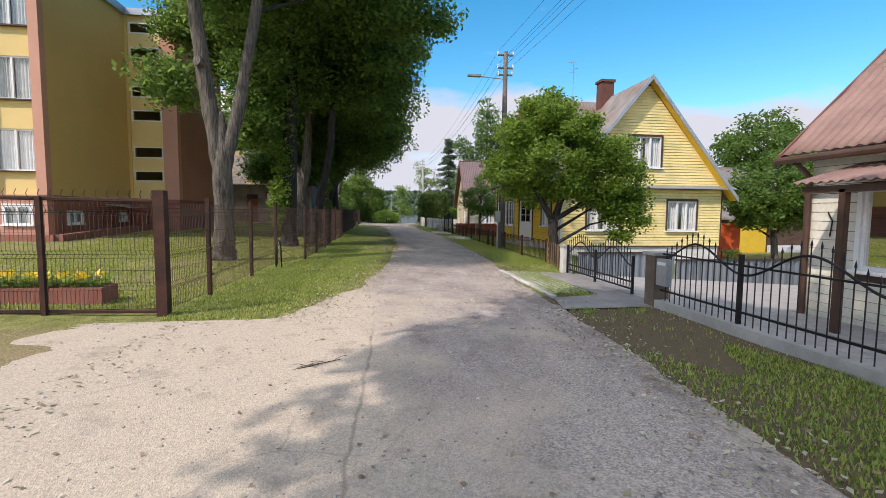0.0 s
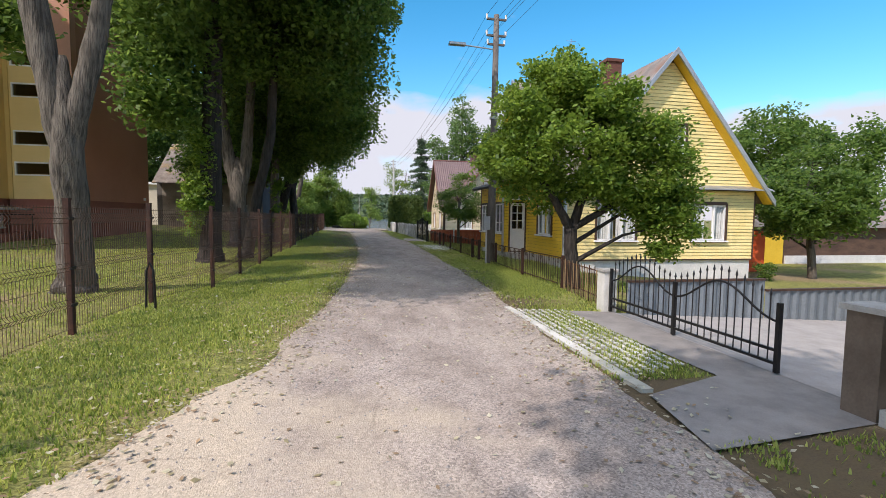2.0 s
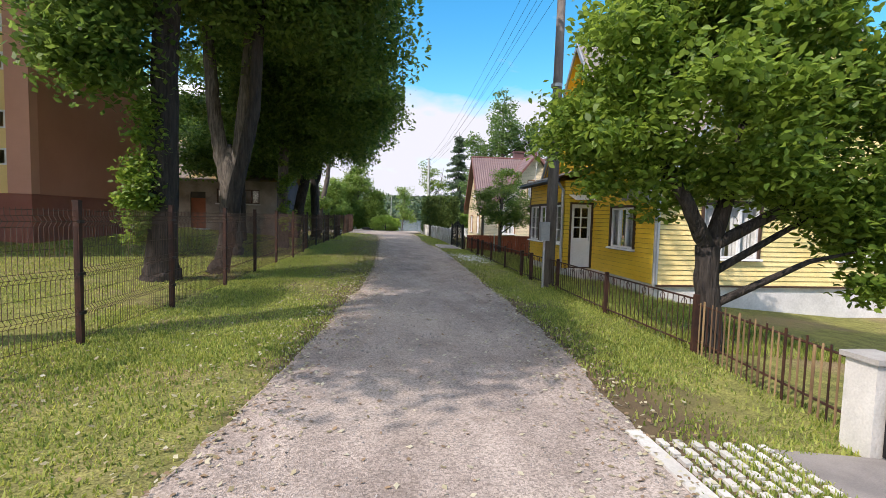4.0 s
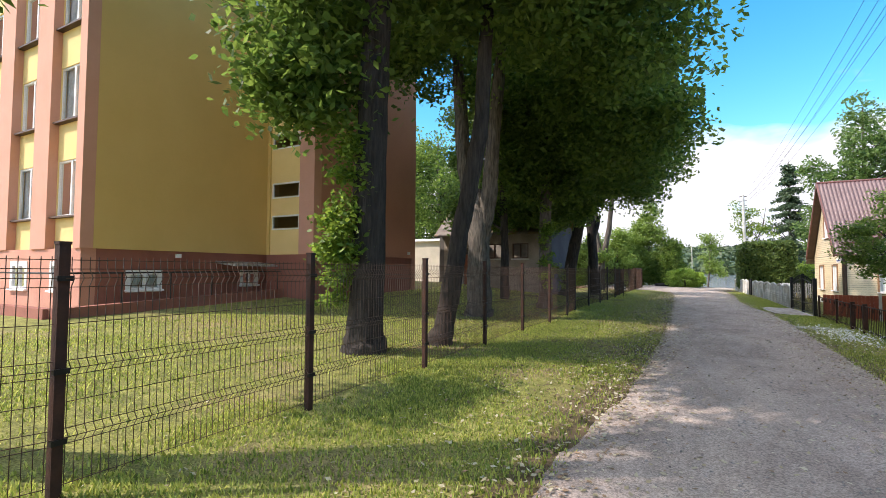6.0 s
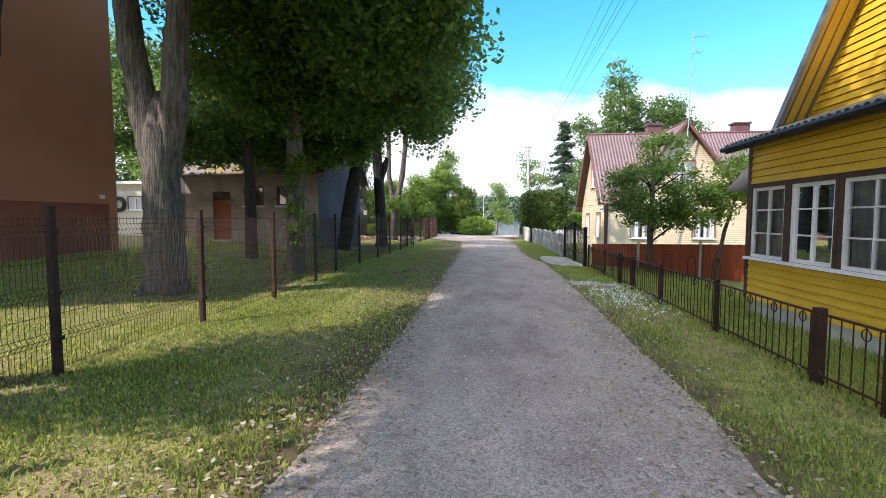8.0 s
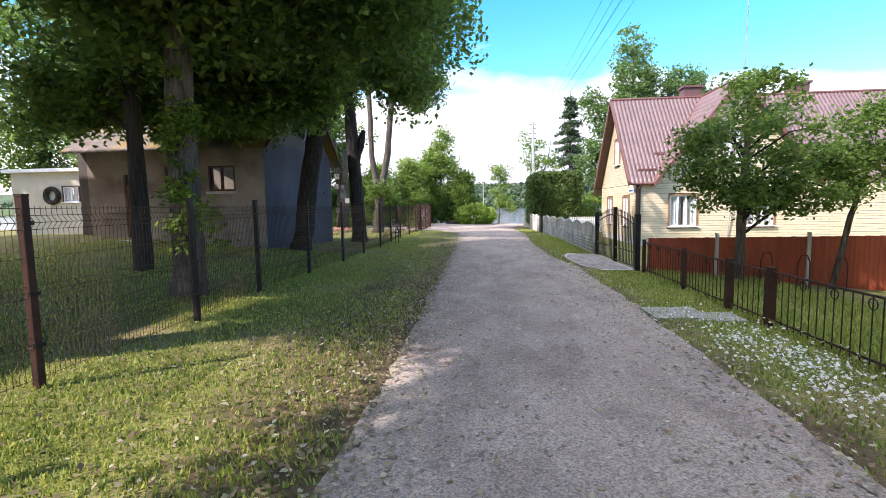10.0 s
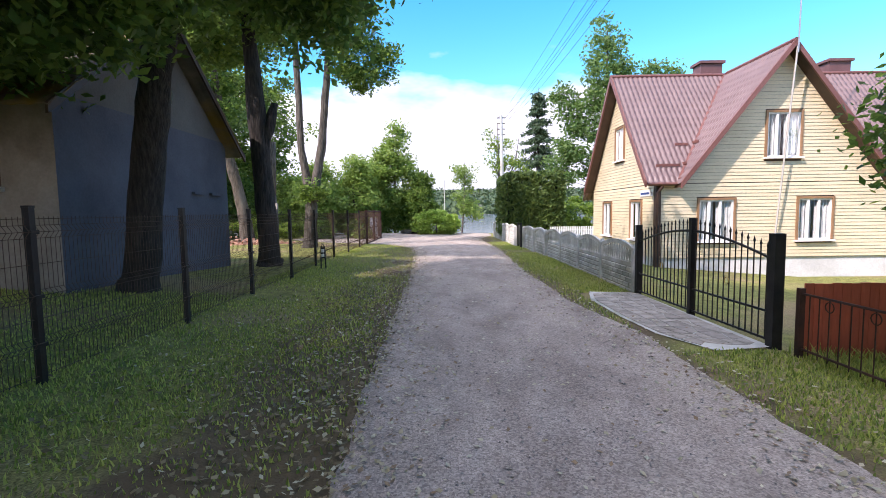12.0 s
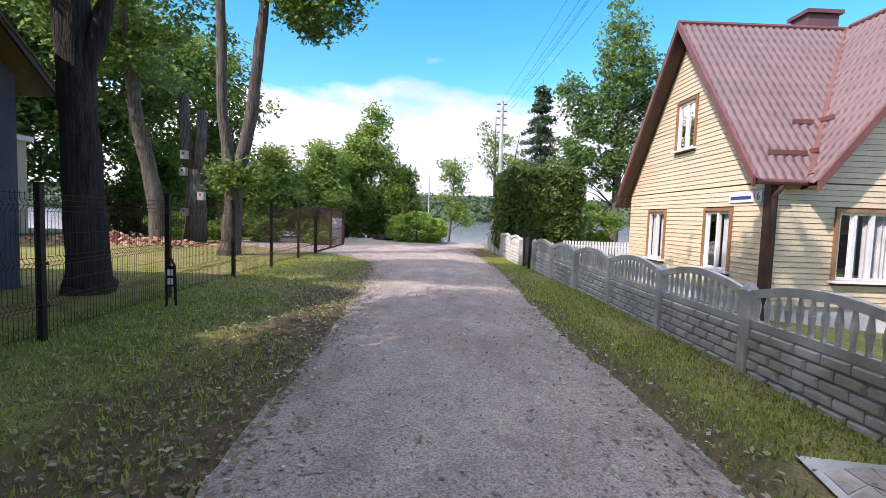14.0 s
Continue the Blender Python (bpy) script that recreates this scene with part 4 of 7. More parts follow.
siding(w4, "W", YX0 - 0.1, cg, 2.9, CGZ - 0.15, 0.125, [(a - .07, b + .07, c - .07, d + .07) for a, b, c, d in cg_ops], ORANGE)
window(yh, "W", YX0 - 0.105, *cg_ops[0])
bm = bmesh.new()
box(bm, 12.1, 19.4, 6.3, 12.75, 20.0, 8.2)
box(bm, 12.04, 19.34, 8.2, 12.81, 20.06, 8.32)
part("chimney", bm, BRICKR, yh)
part("antenna", one(tube, [(11.65, 22, 6.4), (11.65, 22, 10.0)], 0.018, 5), GALV, yh)
for z in (9.9, 9.6, 9.35):
    part("antenna_arm", one(tube, [(11.4, 22, z), (11.9, 22, z)], 0.01, 4), GALV, yh)
# veranda
vx, vy0, vy1 = 7.82, 19.8, 23.4
v_ops = [(19.95, 20.98, 0.9, 2.16), (21.13, 22.12, 0.9, 2.16), (22.27, 23.26, 0.9, 2.16)]
w5 = wall(yh, "W", vx, lambda z: (vy0, vy1), 0.12, 2.95, v_ops, BROWNTRIM, 0.12, name="veranda_wall")
siding(w5, "W", vx, lambda z: (vy0, vy1), 0.12, 2.95, 0.125, [(a - .05, b + .05, c - .05, d + .05) for a, b, c, d in v_ops], ORANGE)
for o in v_ops:
    window(yh, "W", vx - 0.006, *o, (), (0.35, 0.68), BROWNTRIM, WHITE, DIMCURTAIN, 0.045, 0.3, upright=(0.5,))
d_ops = [(8.06, 8.72, 0.16, 2.18)]
w6 = wall(yh, "S", vy0, lambda z: (vx + 0.125, YX0 + .1), 0.12, 2.95, d_ops, BROWNTRIM, 0.12, name="veranda_wall")
siding(w6, "S", vy0, lambda z: (vx, YX0 - 0.02), 0.12, 2.95, 0.125, [(8.0, 8.78, 0, 2.25)], ORANGE)
part("veranda_wall", one(box, vx + 0.13, vy1 - 0.12, 0.12, YX0, vy1, 2.95), ORANGE, yh)
part("veranda_plinth", one(box, vx + 0.03, vy0 + 0.03, -0.5, YX0, vy1 - 0.02, 0.115), PLINTH, yh)
bm = bmesh.new()
box(bm, 8.0, vy0 - 0.05, 0.12, 8.06, vy0 + 0.02, 2.24)
box(bm, 8.72, vy0 - 0.05, 0.12, 8.78, vy0 + 0.02, 2.24)
box(bm, 8.06, vy0 - 0.05, 2.18, 8.72, vy0 + 0.02, 2.24)
fr = part("door_frame", bm, BROWNTRIM, yh)
bm = bmesh.new()
box(bm, 8.06, vy0, 0.16, 8.72, vy0 + 0.04, 1.1)
for a, b, c, d in ((8.06, 8.16, 1.1, 2.18), (8.62, 8.72, 1.1, 2.18), (8.16, 8.62, 2.06, 2.18), (8.16, 8.62, 1.42, 1.46), (8.16, 8.62, 1.74, 1.78), (8.37, 8.41, 1.1, 2.06)):
    box(bm, a, vy0, c, b, vy0 + 0.04, d)
dr = part("door", bm, WHITE, yh, "white half-glazed door")
part("pane", one(box, 8.16, vy0 + 0.018, 1.1, 8.62, vy0 + 0.022, 2.06), GLASS, dr).visible_shadow = False
part("door_handle", one(tube, [(8.65, vy0 - 0.05, 1.02), (8.65, vy0 - 0.05, 1.16)], 0.012, 6), GALV, dr)
part("doorstep", one(box, 7.95, vy0 - 0.7, -0.3, 8.78, vy0 - 0.02, 0.12), CONC, yh)
bm = bmesh.new()
hexa(bm, [(7.95, vy0 - .55, 2.30), (8.85, vy0 - .55, 2.30), (8.85, vy0 - 0.02, 2.46), (7.95, vy0 - 0.02, 2.46), (7.95, vy0 - .55, 2.33), (8.85, vy0 - .55, 2.33), (8.85, vy0 - 0.02, 2.49), (7.95, vy0 - 0.02, 2.49)])
part("door_canopy", bm, WHITE, yh)
wavy_sheet("veranda_roof", (7.48, vy0 - 0.35, 3.0), (0, 4.3, 0), (1.25, 0, 0.42), 140, 6, 0.022, 0.16, ASBESTOS, yh)
part("gutter", one(tube, [(7.47, vy0 - 0.35, 2.94), (7.47, vy1 + 0.4, 2.94)], 0.05, 8), IRON, yh)
part("fascia", one(box, 7.50, vy0 - 0.3, 2.86, 7.53, vy1 + 0.35, 2.96), BROWNTRIM, yh)
part("downpipe", one(tube, [(7.5, vy0 - 0.1, 2.92), (7.72, vy0 - 0.08, 2.62), (7.74, vy0 - 0.06, 0.05)], 0.045, 8), GALV, yh)
part("corner_board", one(box, vx - 0.035, vy1 - 0.06, 0.1, vx - 0.0, vy1 + 0.04, 2.95), BROWNTRIM, yh)
part("downpipe", one(tube, [(YX0 - 0.08, YY0 - 0.09, 2.62), (YX0 - 0.06, YY0 - 0.08, 0.0)], 0.045, 8), GALV, yh)

# ---- red-roofed house ----
rh = thing("red_roofed_house", (13, 44, -0.4), "cream-clad house with a wine-red tiled roof", "house")
RX0, RX1, RY0, RY1, RRY, RRZ, REZ = 9.25, 21.5, 40.5, 47.0, 43.75, 6.6, 2.42
ms = (RRZ - REZ) / (RRY - 40.45)
GAX, GHW = 13.2, 3.2
gs = (RRZ - REZ) / 3.3
def r_main(y):
    return RRZ - abs(y - RRY) * ms
def r_cross(x):
    return RRZ + 0.02 - abs(x - GAX) * gs
def r_gable(z):
    if z < REZ:
        return (RX0, RX1)
    k = (RRZ - z) / gs
    return (GAX - k, GAX + k)
s_ops = [(10.6, 11.72, 0.52, 1.86), (13.82, 14.9, 0.52, 1.86)]
su_ops = [(12.72, 13.78, 3.2, 4.62)]
cs_ = [(a - .07, b + .07, c - .07, d + .07) for a, b, c, d in s_ops + su_ops]
w7 = wall(rh, "S", RY0, r_gable, -0.02, REZ, s_ops, BROWNTRIM)
siding(w7, "S", RY0, r_gable, -0.02, REZ, 0.11, cs_, CREAM, 0.024, 0.008)
w8 = wall(rh, "S", RY0, r_gable, REZ, RRZ - 0.1, su_ops, BROWNTRIM, breaks=(3.5, 5))
siding(w8, "S", RY0, r_gable, REZ, RRZ - 0.15, 0.11, cs_, CREAM, 0.024, 0.008)
TAN = mat("tan_casing", (0.27, 0.15, 0.075), (0.33, 0.19, 0.10), 3, 0.6, 0.1, 30)
for o in s_ops + su_ops:
    window(rh, "S", RY0 - 0.005, *o, (0.3, 0.62), (), TAN)
def r_west(z):
    if z < REZ:
        return (RY0 + 0.002, RY1)
    k = (RRZ - z) / ms
    return (RRY - k, RRY + k)
w_ops = [(41.66, 42.6, 0.52, 1.86), (44.62, 45.56, 0.52, 1.86)]
wu_ops = [(43.35, 44.2, 3.5, 4.72)]
cw_ = [(a - .07, b + .07, c - .07, d + .07) for a, b, c, d in w_ops + wu_ops]
w9 = wall(rh, "W", RX0, r_west, -0.02, REZ, w_ops, BROWNTRIM)
siding(w9, "W", RX0, r_west, -0.02, REZ, 0.11, cw_, CREAM, 0.024, 0.008)
w10 = wall(rh, "W", RX0, r_west, REZ, RRZ - 0.1, wu_ops, BROWNTRIM, breaks=(3.5, 5))
siding(w10, "W", RX0, r_west, REZ, RRZ - 0.15, 0.11, cw_, CREAM, 0.024, 0.008)
for o in w_ops + wu_ops:
    window(rh, "W", RX0 - 0.005, *o, (0.5,), (), TAN)
part("rear_wall", one(box, RX0 + .23, RY1 - 0.2, 0, RX1 - 0.2, RY1, REZ), CREAM, rh)
part("side_wall", one(box, RX1 - 0.2, RY0 + .23, 0, RX1, RY1, REZ), CREAM, rh)
part("plinth", one(box, RX0 + .04, RY0 + .04, -0.9, RX1 - .04, RY1 - .04, -0.03), PLINTH, rh)
bm = bmesh.new()
box(bm, RX0 - 0.06, RY0 - 0.06, -0.4, RX0 + 0.1, RY0 + 0.12, REZ - 0.02)
part("corner_board", bm, BROWNTRIM, rh)
sv = RRY - 40.42 + 0.35
wavy_sheet("roof", (8.85, RRY, RRZ + 0.08), (12.7, 0, 0), (0, -sv + 0.3, -(sv - 0.3) * ms), 560, 70, 0.02, 0.18, REDROOF, rh, lambda p: p.z > r_cross(p.x) + 0.02, 0.35)
wavy_sheet("roof", (8.85, RRY, RRZ + 0.08), (12.7, 0, 0), (0, sv, -sv * ms), 280, 20, 0.02, 0.18, REDROOF, rh, None, 0.35)
wavy_sheet("roof", (GAX, 40.05, RRZ + 0.1), (0, 3.8, 0), (-3.42, 0, -3.42 * gs), 170, 90, 0.02, 0.18, REDROOF, rh, lambda p: p.z > r_main(p.y) + 0.02, 0.35)
wavy_sheet("roof", (GAX, 40.05, RRZ + 0.1), (0, 3.8, 0), (3.42, 0, -3.42 * gs), 170, 70, 0.02, 0.18, REDROOF, rh, lambda p: p.z > r_main(p.y) + 0.02, 0.35)
FASC = mat("wine_red_trim", (0.16, 0.065, 0.055), (0.20, 0.085, 0.07), 2, 0.45, 0.05, 30)
for s in (-1, 1):
    x1, z1 = GAX + s * 3.42, RRZ - 3.42 * gs
    bm = bmesh.new()
    hexa(bm, [(x1, 40.0, z1 - .06), (x1, 40.06, z1 - .06), (GAX, 40.06, RRZ - .06), (GAX, 40.0, RRZ - .06), (x1, 40.0, z1 + .16), (x1, 40.06, z1 + .16), (GAX, 40.06, RRZ + .16), (GAX, 40.0, RRZ + .16)])
    part("barge_board", bm, FASC, rh)
    bm = bmesh.new()
    hexa(bm, [(x1, 40.06, z1), (x1, RY0 - .03, z1), (GAX, RY0 - .03, RRZ), (GAX, 40.06, RRZ), (x1, 40.06, z1 + .03), (x1, RY0 - .03, z1 + .03), (GAX, RY0 - .03, RRZ + .03), (GAX, 40.06, RRZ + .03)])
    part("soffit", bm, BROWNTRIM, rh)
    y1, z1 = RRY + s * 3.35, RRZ - 3.35 * ms
    bm = bmesh.new()
    hexa(bm, [(8.80, y1, z1 - .06), (8.86, y1, z1 - .06), (8.86, RRY, RRZ - .06), (8.80, RRY, RRZ - .06), (8.80, y1, z1 + .16), (8.86, y1, z1 + .16), (8.86, RRY, RRZ + .16), (8.80, RRY, RRZ + .16)])
    part("barge_board", bm, FASC, rh)
    bm = bmesh.new()
    hexa(bm, [(8.86, y1, z1), (RX0 - .03, y1, z1), (RX0 - .03, RRY, RRZ), (8.86, RRY, RRZ), (8.86, y1, z1 + .03), (RX0 - .03, y1, z1 + .03), (RX0 - .03, RRY, RRZ + .03), (8.86, RRY, RRZ + .03)])
    part("soffit", bm, BROWNTRIM, rh)
part("ridge_cap", one(tube, [(8.82, RRY, RRZ + .1), (21.5, RRY, RRZ + .1)], 0.07, 8), FASC, rh)
part("ridge_cap", one(tube, [(GAX, 40.02, RRZ + .12), (GAX, 43.6, RRZ + .12)], 0.07, 8), FASC, rh)
part("valley", one(tube, [(GAX - 3.25, 40.4, REZ + .1), (GAX, RRY, RRZ + .06)], 0.09, 6), FASC, rh, "folded valley flashing")
part("gutter", one(tube, [(8.85, 40.30, REZ - .03), (10.0, 40.30, REZ - .03)], 0.055, 8), FASC, rh)
part("downpipe", one(tube, [(9.32, 40.28, REZ - .1), (9.22, 40.38, REZ - .3), (9.2, 40.4, -0.4)], 0.05, 8), BROWNTRIM, rh)
for cx in (12.95, 18.0):
    bm = bmesh.new()
    box(bm, cx - .42, 44.2, 5.8, cx + .42, 44.8, 7.28)
    box(bm, cx - .5, 44.12, 7.28, cx + .5, 44.88, 7.38)
    part("chimney", bm, CHIMR, rh)
for x0, x1, f in ((9.3, 10.1, 0.88), (10.2, 10.65, 0.70)):
    yy = RRY - f * 3.3
    part("snow_guard", one(box, x0, yy - 0.1, r_main(yy) + 0.06, x1, yy - 0.07, r_main(yy) + 0.15), FASC, rh)
for yq, f in ((40.9, 0.88), (41.3, 0.70)):
    xx = GAX - f * 3.3
    part("snow_guard", one(box, xx - 0.06, yq - 0.22, r_cross(xx) + 0.1, xx - 0.03, yq + 0.18, r_cross(xx) + 0.19), FASC, rh)
mast = part("mast", one(tube, [(13.2, 39.93, 6.3), (13.28, 39.93, 11.2)], 0.024, 6), GALV, rh, "thin grey aerial mast")
for z, a in ((10.9, 0.75), (10.1, 0.4)):
    part("aerial_boom", one(tube, [(13.27, 39.93, z), (13.27 + a, 39.8, z + 0.02)], 0.012, 5), GALV, mast)
    for k in range(4):
        x = 13.27 + a * (0.25 + 0.24 * k)
        part("aerial_rod", one(tube, [(x, 39.6, z + 0.01), (x, 40.1, z + 0.01)], 0.008, 4), GALV, mast)
part("ground_strip", one(tube, [(13.2, 39.95, 6.5), (12.98, 40.42, -0.3)], 0.03, 5), mat("dull_pipe", (0.45, 0.42, 0.38), (0.5, 0.47, 0.43)), rh)
bm = bmesh.new()
box(bm, RX0 - 0.045, 40.95, 2.03, RX0 - 0.03, 41.75, 2.24)
pl = part("street_plate", bm, WHITE, rh, "white street name plate")
part("plate_lettering", one(box, RX0 - 0.049, 41.02, 2.09, RX0 - 0.046, 41.68, 2.16), mat("blue_ink", (0.03, 0.06, 0.2), (0.04, 0.08, 0.24)), pl)
pn = part("number_plate", one(box, RX0 - 0.045, 40.7, 2.03, RX0 - 0.03, 40.9, 2.24), WHITE, rh, "white house number plate")
fc = bpy.data.curves.new("house_number", "FONT")
fc.body, fc.size, fc.extrude, fc.align_x = "6", 0.2, 0.002, "CENTER"
fc.materials.append(BROWNTRIM)
num = link("house_number", fc, pn)
num.matrix_basis = Matrix.Translation(Vector((RX0 - 0.048, 40.8, 2.07)) * UNIT) @ pose(0, 0, 0, 90, 0, -90)

# ---- grey-sided house ----
gh = thing("pale_sided_house", (11, 0, -0.2), "pale sided house with a brown ribbed roof", "house")
GX, GY1 = 8.3, 3.5
g_ops = [(1.2, 2.6, 0.72, 1.95)]
w11 = wall(gh, "W", GX, lambda z: (-6.5, GY1), -0.35, 2.5, g_ops, BROWNTRIM)
siding(w11, "W", GX, lambda z: (-6.5, GY1), -0.35, 2.5, 0.15, [(a - .07, b + .07, c - .07, d + .07) for a, b, c, d in g_ops], PALE, 0.02)
window(gh, "W", GX - 0.005, *g_ops[0], (0.5,), (), WHITE)
def g_gab(z):
    k = (6.3 - z) / 3.8 * 3.6
    return (11.9 - k, 11.9 + k)
wall(gh, "N", GY1, lambda z: (GX, 15.5), -0.4, 2.5, [], PALE)
wall(gh, "N", GY1, g_gab, 2.5, 6.2, [], PALE, breaks=(4, 5))
part("side_wall", one(box, 15.3, -6.5, -0.7, 15.5, GY1 - .25, 2.5), PALE, gh)
part("rear_wall", one(box, GX + .25, -6.7, -0.7, 15.5, -6.5, 2.5), PALE, gh)
wavy_sheet("roof", (11.9, -7, 6.5), (0, 10.75, 0), (-4.05, 0, -3.95), 300, 14, 0.018, 0.18, BROWNROOF, gh, None, 1.3)
wavy_sheet("roof", (11.9, -7, 6.5), (0, 10.75, 0), (4.05, 0, -3.95), 150, 6, 0.018, 0.18, BROWNROOF, gh)
bm = bmesh.new()
hexa(bm, [(7.85, GY1 + .22, 2.42), (7.85, GY1 + .26, 2.42), (11.9, GY1 + .26, 6.37), (11.9, GY1 + .22, 6.37), (7.85, GY1 + .22, 2.58), (7.85, GY1 + .26, 2.58), (11.9, GY1 + .26, 6.52), (11.9, GY1 + .22, 6.52)])
part("barge_board", bm, FASC, gh)
part("gutter", one(tube, [(7.82, -7, 2.46), (7.82, GY1 + .25, 2.46)], 0.06, 8), BROWNTRIM, gh)
part("downpipe", one(tube, [(7.9, GY1 - .05, 2.42), (8.2, GY1 - .02, 2.2), (8.22, GY1 - .02, -0.3)], 0.05, 8), BROWNTRIM, gh)
wavy_sheet("porch_roof", (7.15, -1.5, 2.0), (0, 4.2, 0), (1.15, 0, 0.32), 130, 5, 0.02, 0.15, BROWNROOF, gh)
part("porch_beam", one(box, 7.25, -1.5, 1.86, 7.34, 2.65, 1.96), BROWNTRIM, gh)
for y in (1.98, -0.6):
    part("porch_post", one(box, 7.25, y, -0.2, 7.34, y + 0.09, 1.9), BROWNTRIM, gh)
part("wall_ornament", one(tube, [(GX - .04, 3.1, 1.2), (GX - .05, 3.06, 1.45), (GX - .04, 3.16, 1.6)], 0.012, 5), IRON, gh)
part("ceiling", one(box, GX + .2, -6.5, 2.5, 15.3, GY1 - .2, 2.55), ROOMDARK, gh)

# ---- old barn ----
bn = thing("old_outbuilding", (-7, 36.3, 0.3), "old plastered outbuilding with a mossy roof, in tree shade", "building")
BX0, BX1, BY0, BY1 = -10.2, -4.25, 33.15, 39.4
b_ops = [(-8.97, -8.15, 0.7, 2.75), (-7.54, -6.66, 2.16, 2.95), (-6.09, -5.21, 2.16, 2.95)]
wall(bn, "S", BY0, lambda z: (BX0, BX1 - 0.003), -0.1, 3.6, b_ops, BARN_S, 0.3)
part("door", one(box, -8.97, BY0 + 0.1, 0.7, -8.15, BY0 + 0.15, 2.4), OLDDOOR, bn, "rust-red plank door")
# opaque dark sheet in place of the unlit room over the door
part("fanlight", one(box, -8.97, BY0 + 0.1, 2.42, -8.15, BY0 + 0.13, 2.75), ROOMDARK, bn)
part("doorstep", one(box, -9.2, BY0 - 0.8, 0.3, -7.9, BY0 - 0.01, 0.69), CONC, bn)
for o in b_ops[1:]:
    window(bn, "S", BY0 + 0.02, *o, (0.5,), (), BROWNTRIM, BROWNTRIM, None, 0.0, sill=False)
    part("sill", one(box, o[0] - 0.06, BY0 - 0.08, o[2] - 0.09, o[1] + 0.06, BY0 - 0.002, o[2] - 0.01), CONC, bn)
def b_gab(z):
    if z < 3.6:
        return (BY0 + 0.003, BY1)
    k = (6.1 - z) / (6.1 - 3.6) * 3.12
    return (36.28 - k, 36.28 + k)
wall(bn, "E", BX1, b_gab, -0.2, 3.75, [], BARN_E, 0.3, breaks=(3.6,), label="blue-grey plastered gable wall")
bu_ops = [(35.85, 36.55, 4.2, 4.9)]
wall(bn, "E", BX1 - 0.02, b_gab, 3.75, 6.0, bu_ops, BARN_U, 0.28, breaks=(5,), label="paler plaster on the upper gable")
# opaque dark sheet fills the opening as if the loft were unlit
part("gable_dark_sheet", one(box, BX1 - 0.2, 35.85, 4.2, BX1 - 0.18, 36.55, 4.9), ROOMDARK, bn)
bm = bmesh.new()
bmesh.ops.create_circle(bm, segments=24, radius=0.5)
ring = bm.faces.new(bm.verts[:]) if not bm.faces else bm.faces[0]
bmesh.ops.inset_individual(bm, faces=[ring], thickness=0.13)
bmesh.ops.delete(bm, geom=[f for f in bm.faces if len(f.verts) > 4], context="FACES")
res = bmesh.ops.extrude_face_region(bm, geom=bm.faces[:])
bmesh.ops.translate(bm, verts=[v for v in res["geom"] if isinstance(v, bmesh.types.BMVert)], vec=(0, 0, 0.06))
bmesh.ops.transform(bm, matrix=pose(BX1 - 0.01, 36.2, 4.55, 0, 90, 0), verts=bm.verts[:])
part("round_window_surround", bm, CONC, bn)
for y0, y1 in ((37.7, 38.1), (38.6, 39.0)):
    part("ledge", one(box, BX1, y0 - 0.3, 2.17, BX1 + 0.09, y1 - 0.1, 2.23), BARN_E, bn)
part("rear_wall", one(box, BX0, BY1 - .3, -0.2, BX1 - .31, BY1 - .001, 3.6), BARN_S, bn)
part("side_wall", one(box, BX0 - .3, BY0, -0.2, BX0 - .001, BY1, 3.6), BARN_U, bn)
for s in (-1, 1):
    wavy_sheet("roof", (BX0 - .4, 36.28, 6.3), (6.75, 0, 0), (0, s * 3.65, -2.92), 90, 24, 0.01, 0.3, MOSSROOF, bn, None, 0.3)
    y1, z1 = 36.28 + s * 3.65, 6.3 - 2.92
    bm = bmesh.new()
    hexa(bm, [(-3.92, y1, z1 - .12), (-3.87, y1, z1 - .12), (-3.87, 36.28, 6.18), (-3.92, 36.28, 6.18), (-3.92, y1, z1 + .06), (-3.87, y1, z1 + .06), (-3.87, 36.28, 6.36), (-3.92, 36.28, 6.36)])
    part("barge_board", bm, BROWNTRIM, bn)
OFFWHITE = mat("cream_render", (0.47, 0.42, 0.33), (0.55, 0.49, 0.39), 1.0, 0.9, 0.3, 60)
wb = thing("white_building", (-19, 48, 0.8), "low cream-white rendered building across the lawn", "building")
wall(wb, "S", 45, lambda z: (-26, -14), 0.3, 4.0, [(-22.6, -21.6, 2.2, 3.1)], OFFWHITE, 0.3)
window(wb, "S", 45, -22.6, -21.6, 2.2, 3.1, (0.5,))
part("roof", one(box, -26.3, 44.7, 4.0, -13.7, 51, 4.2), WHITE, wb)
part("side_wall", one(box, -14.3, 45.31, 0.3, -14, 51, 4.0), OFFWHITE, wb)
part("rear_wall", one(box, -26, 50.7, 0.3, -14.31, 51, 4.0), OFFWHITE, wb)
wreath = thing("wall_wreath", (-23.3, 44.9, 2.6), "dark round wreath on a white wall", "wreath")
bm = bmesh.new()
tube(bm, [(-23.3 + 0.42 * math.cos(k * 0.3927), 44.9, 2.6 + 0.42 * math.sin(k * 0.3927)) for k in range(17)], 0.14, 8)
part("ring", bm, DARKBARK, wreath)

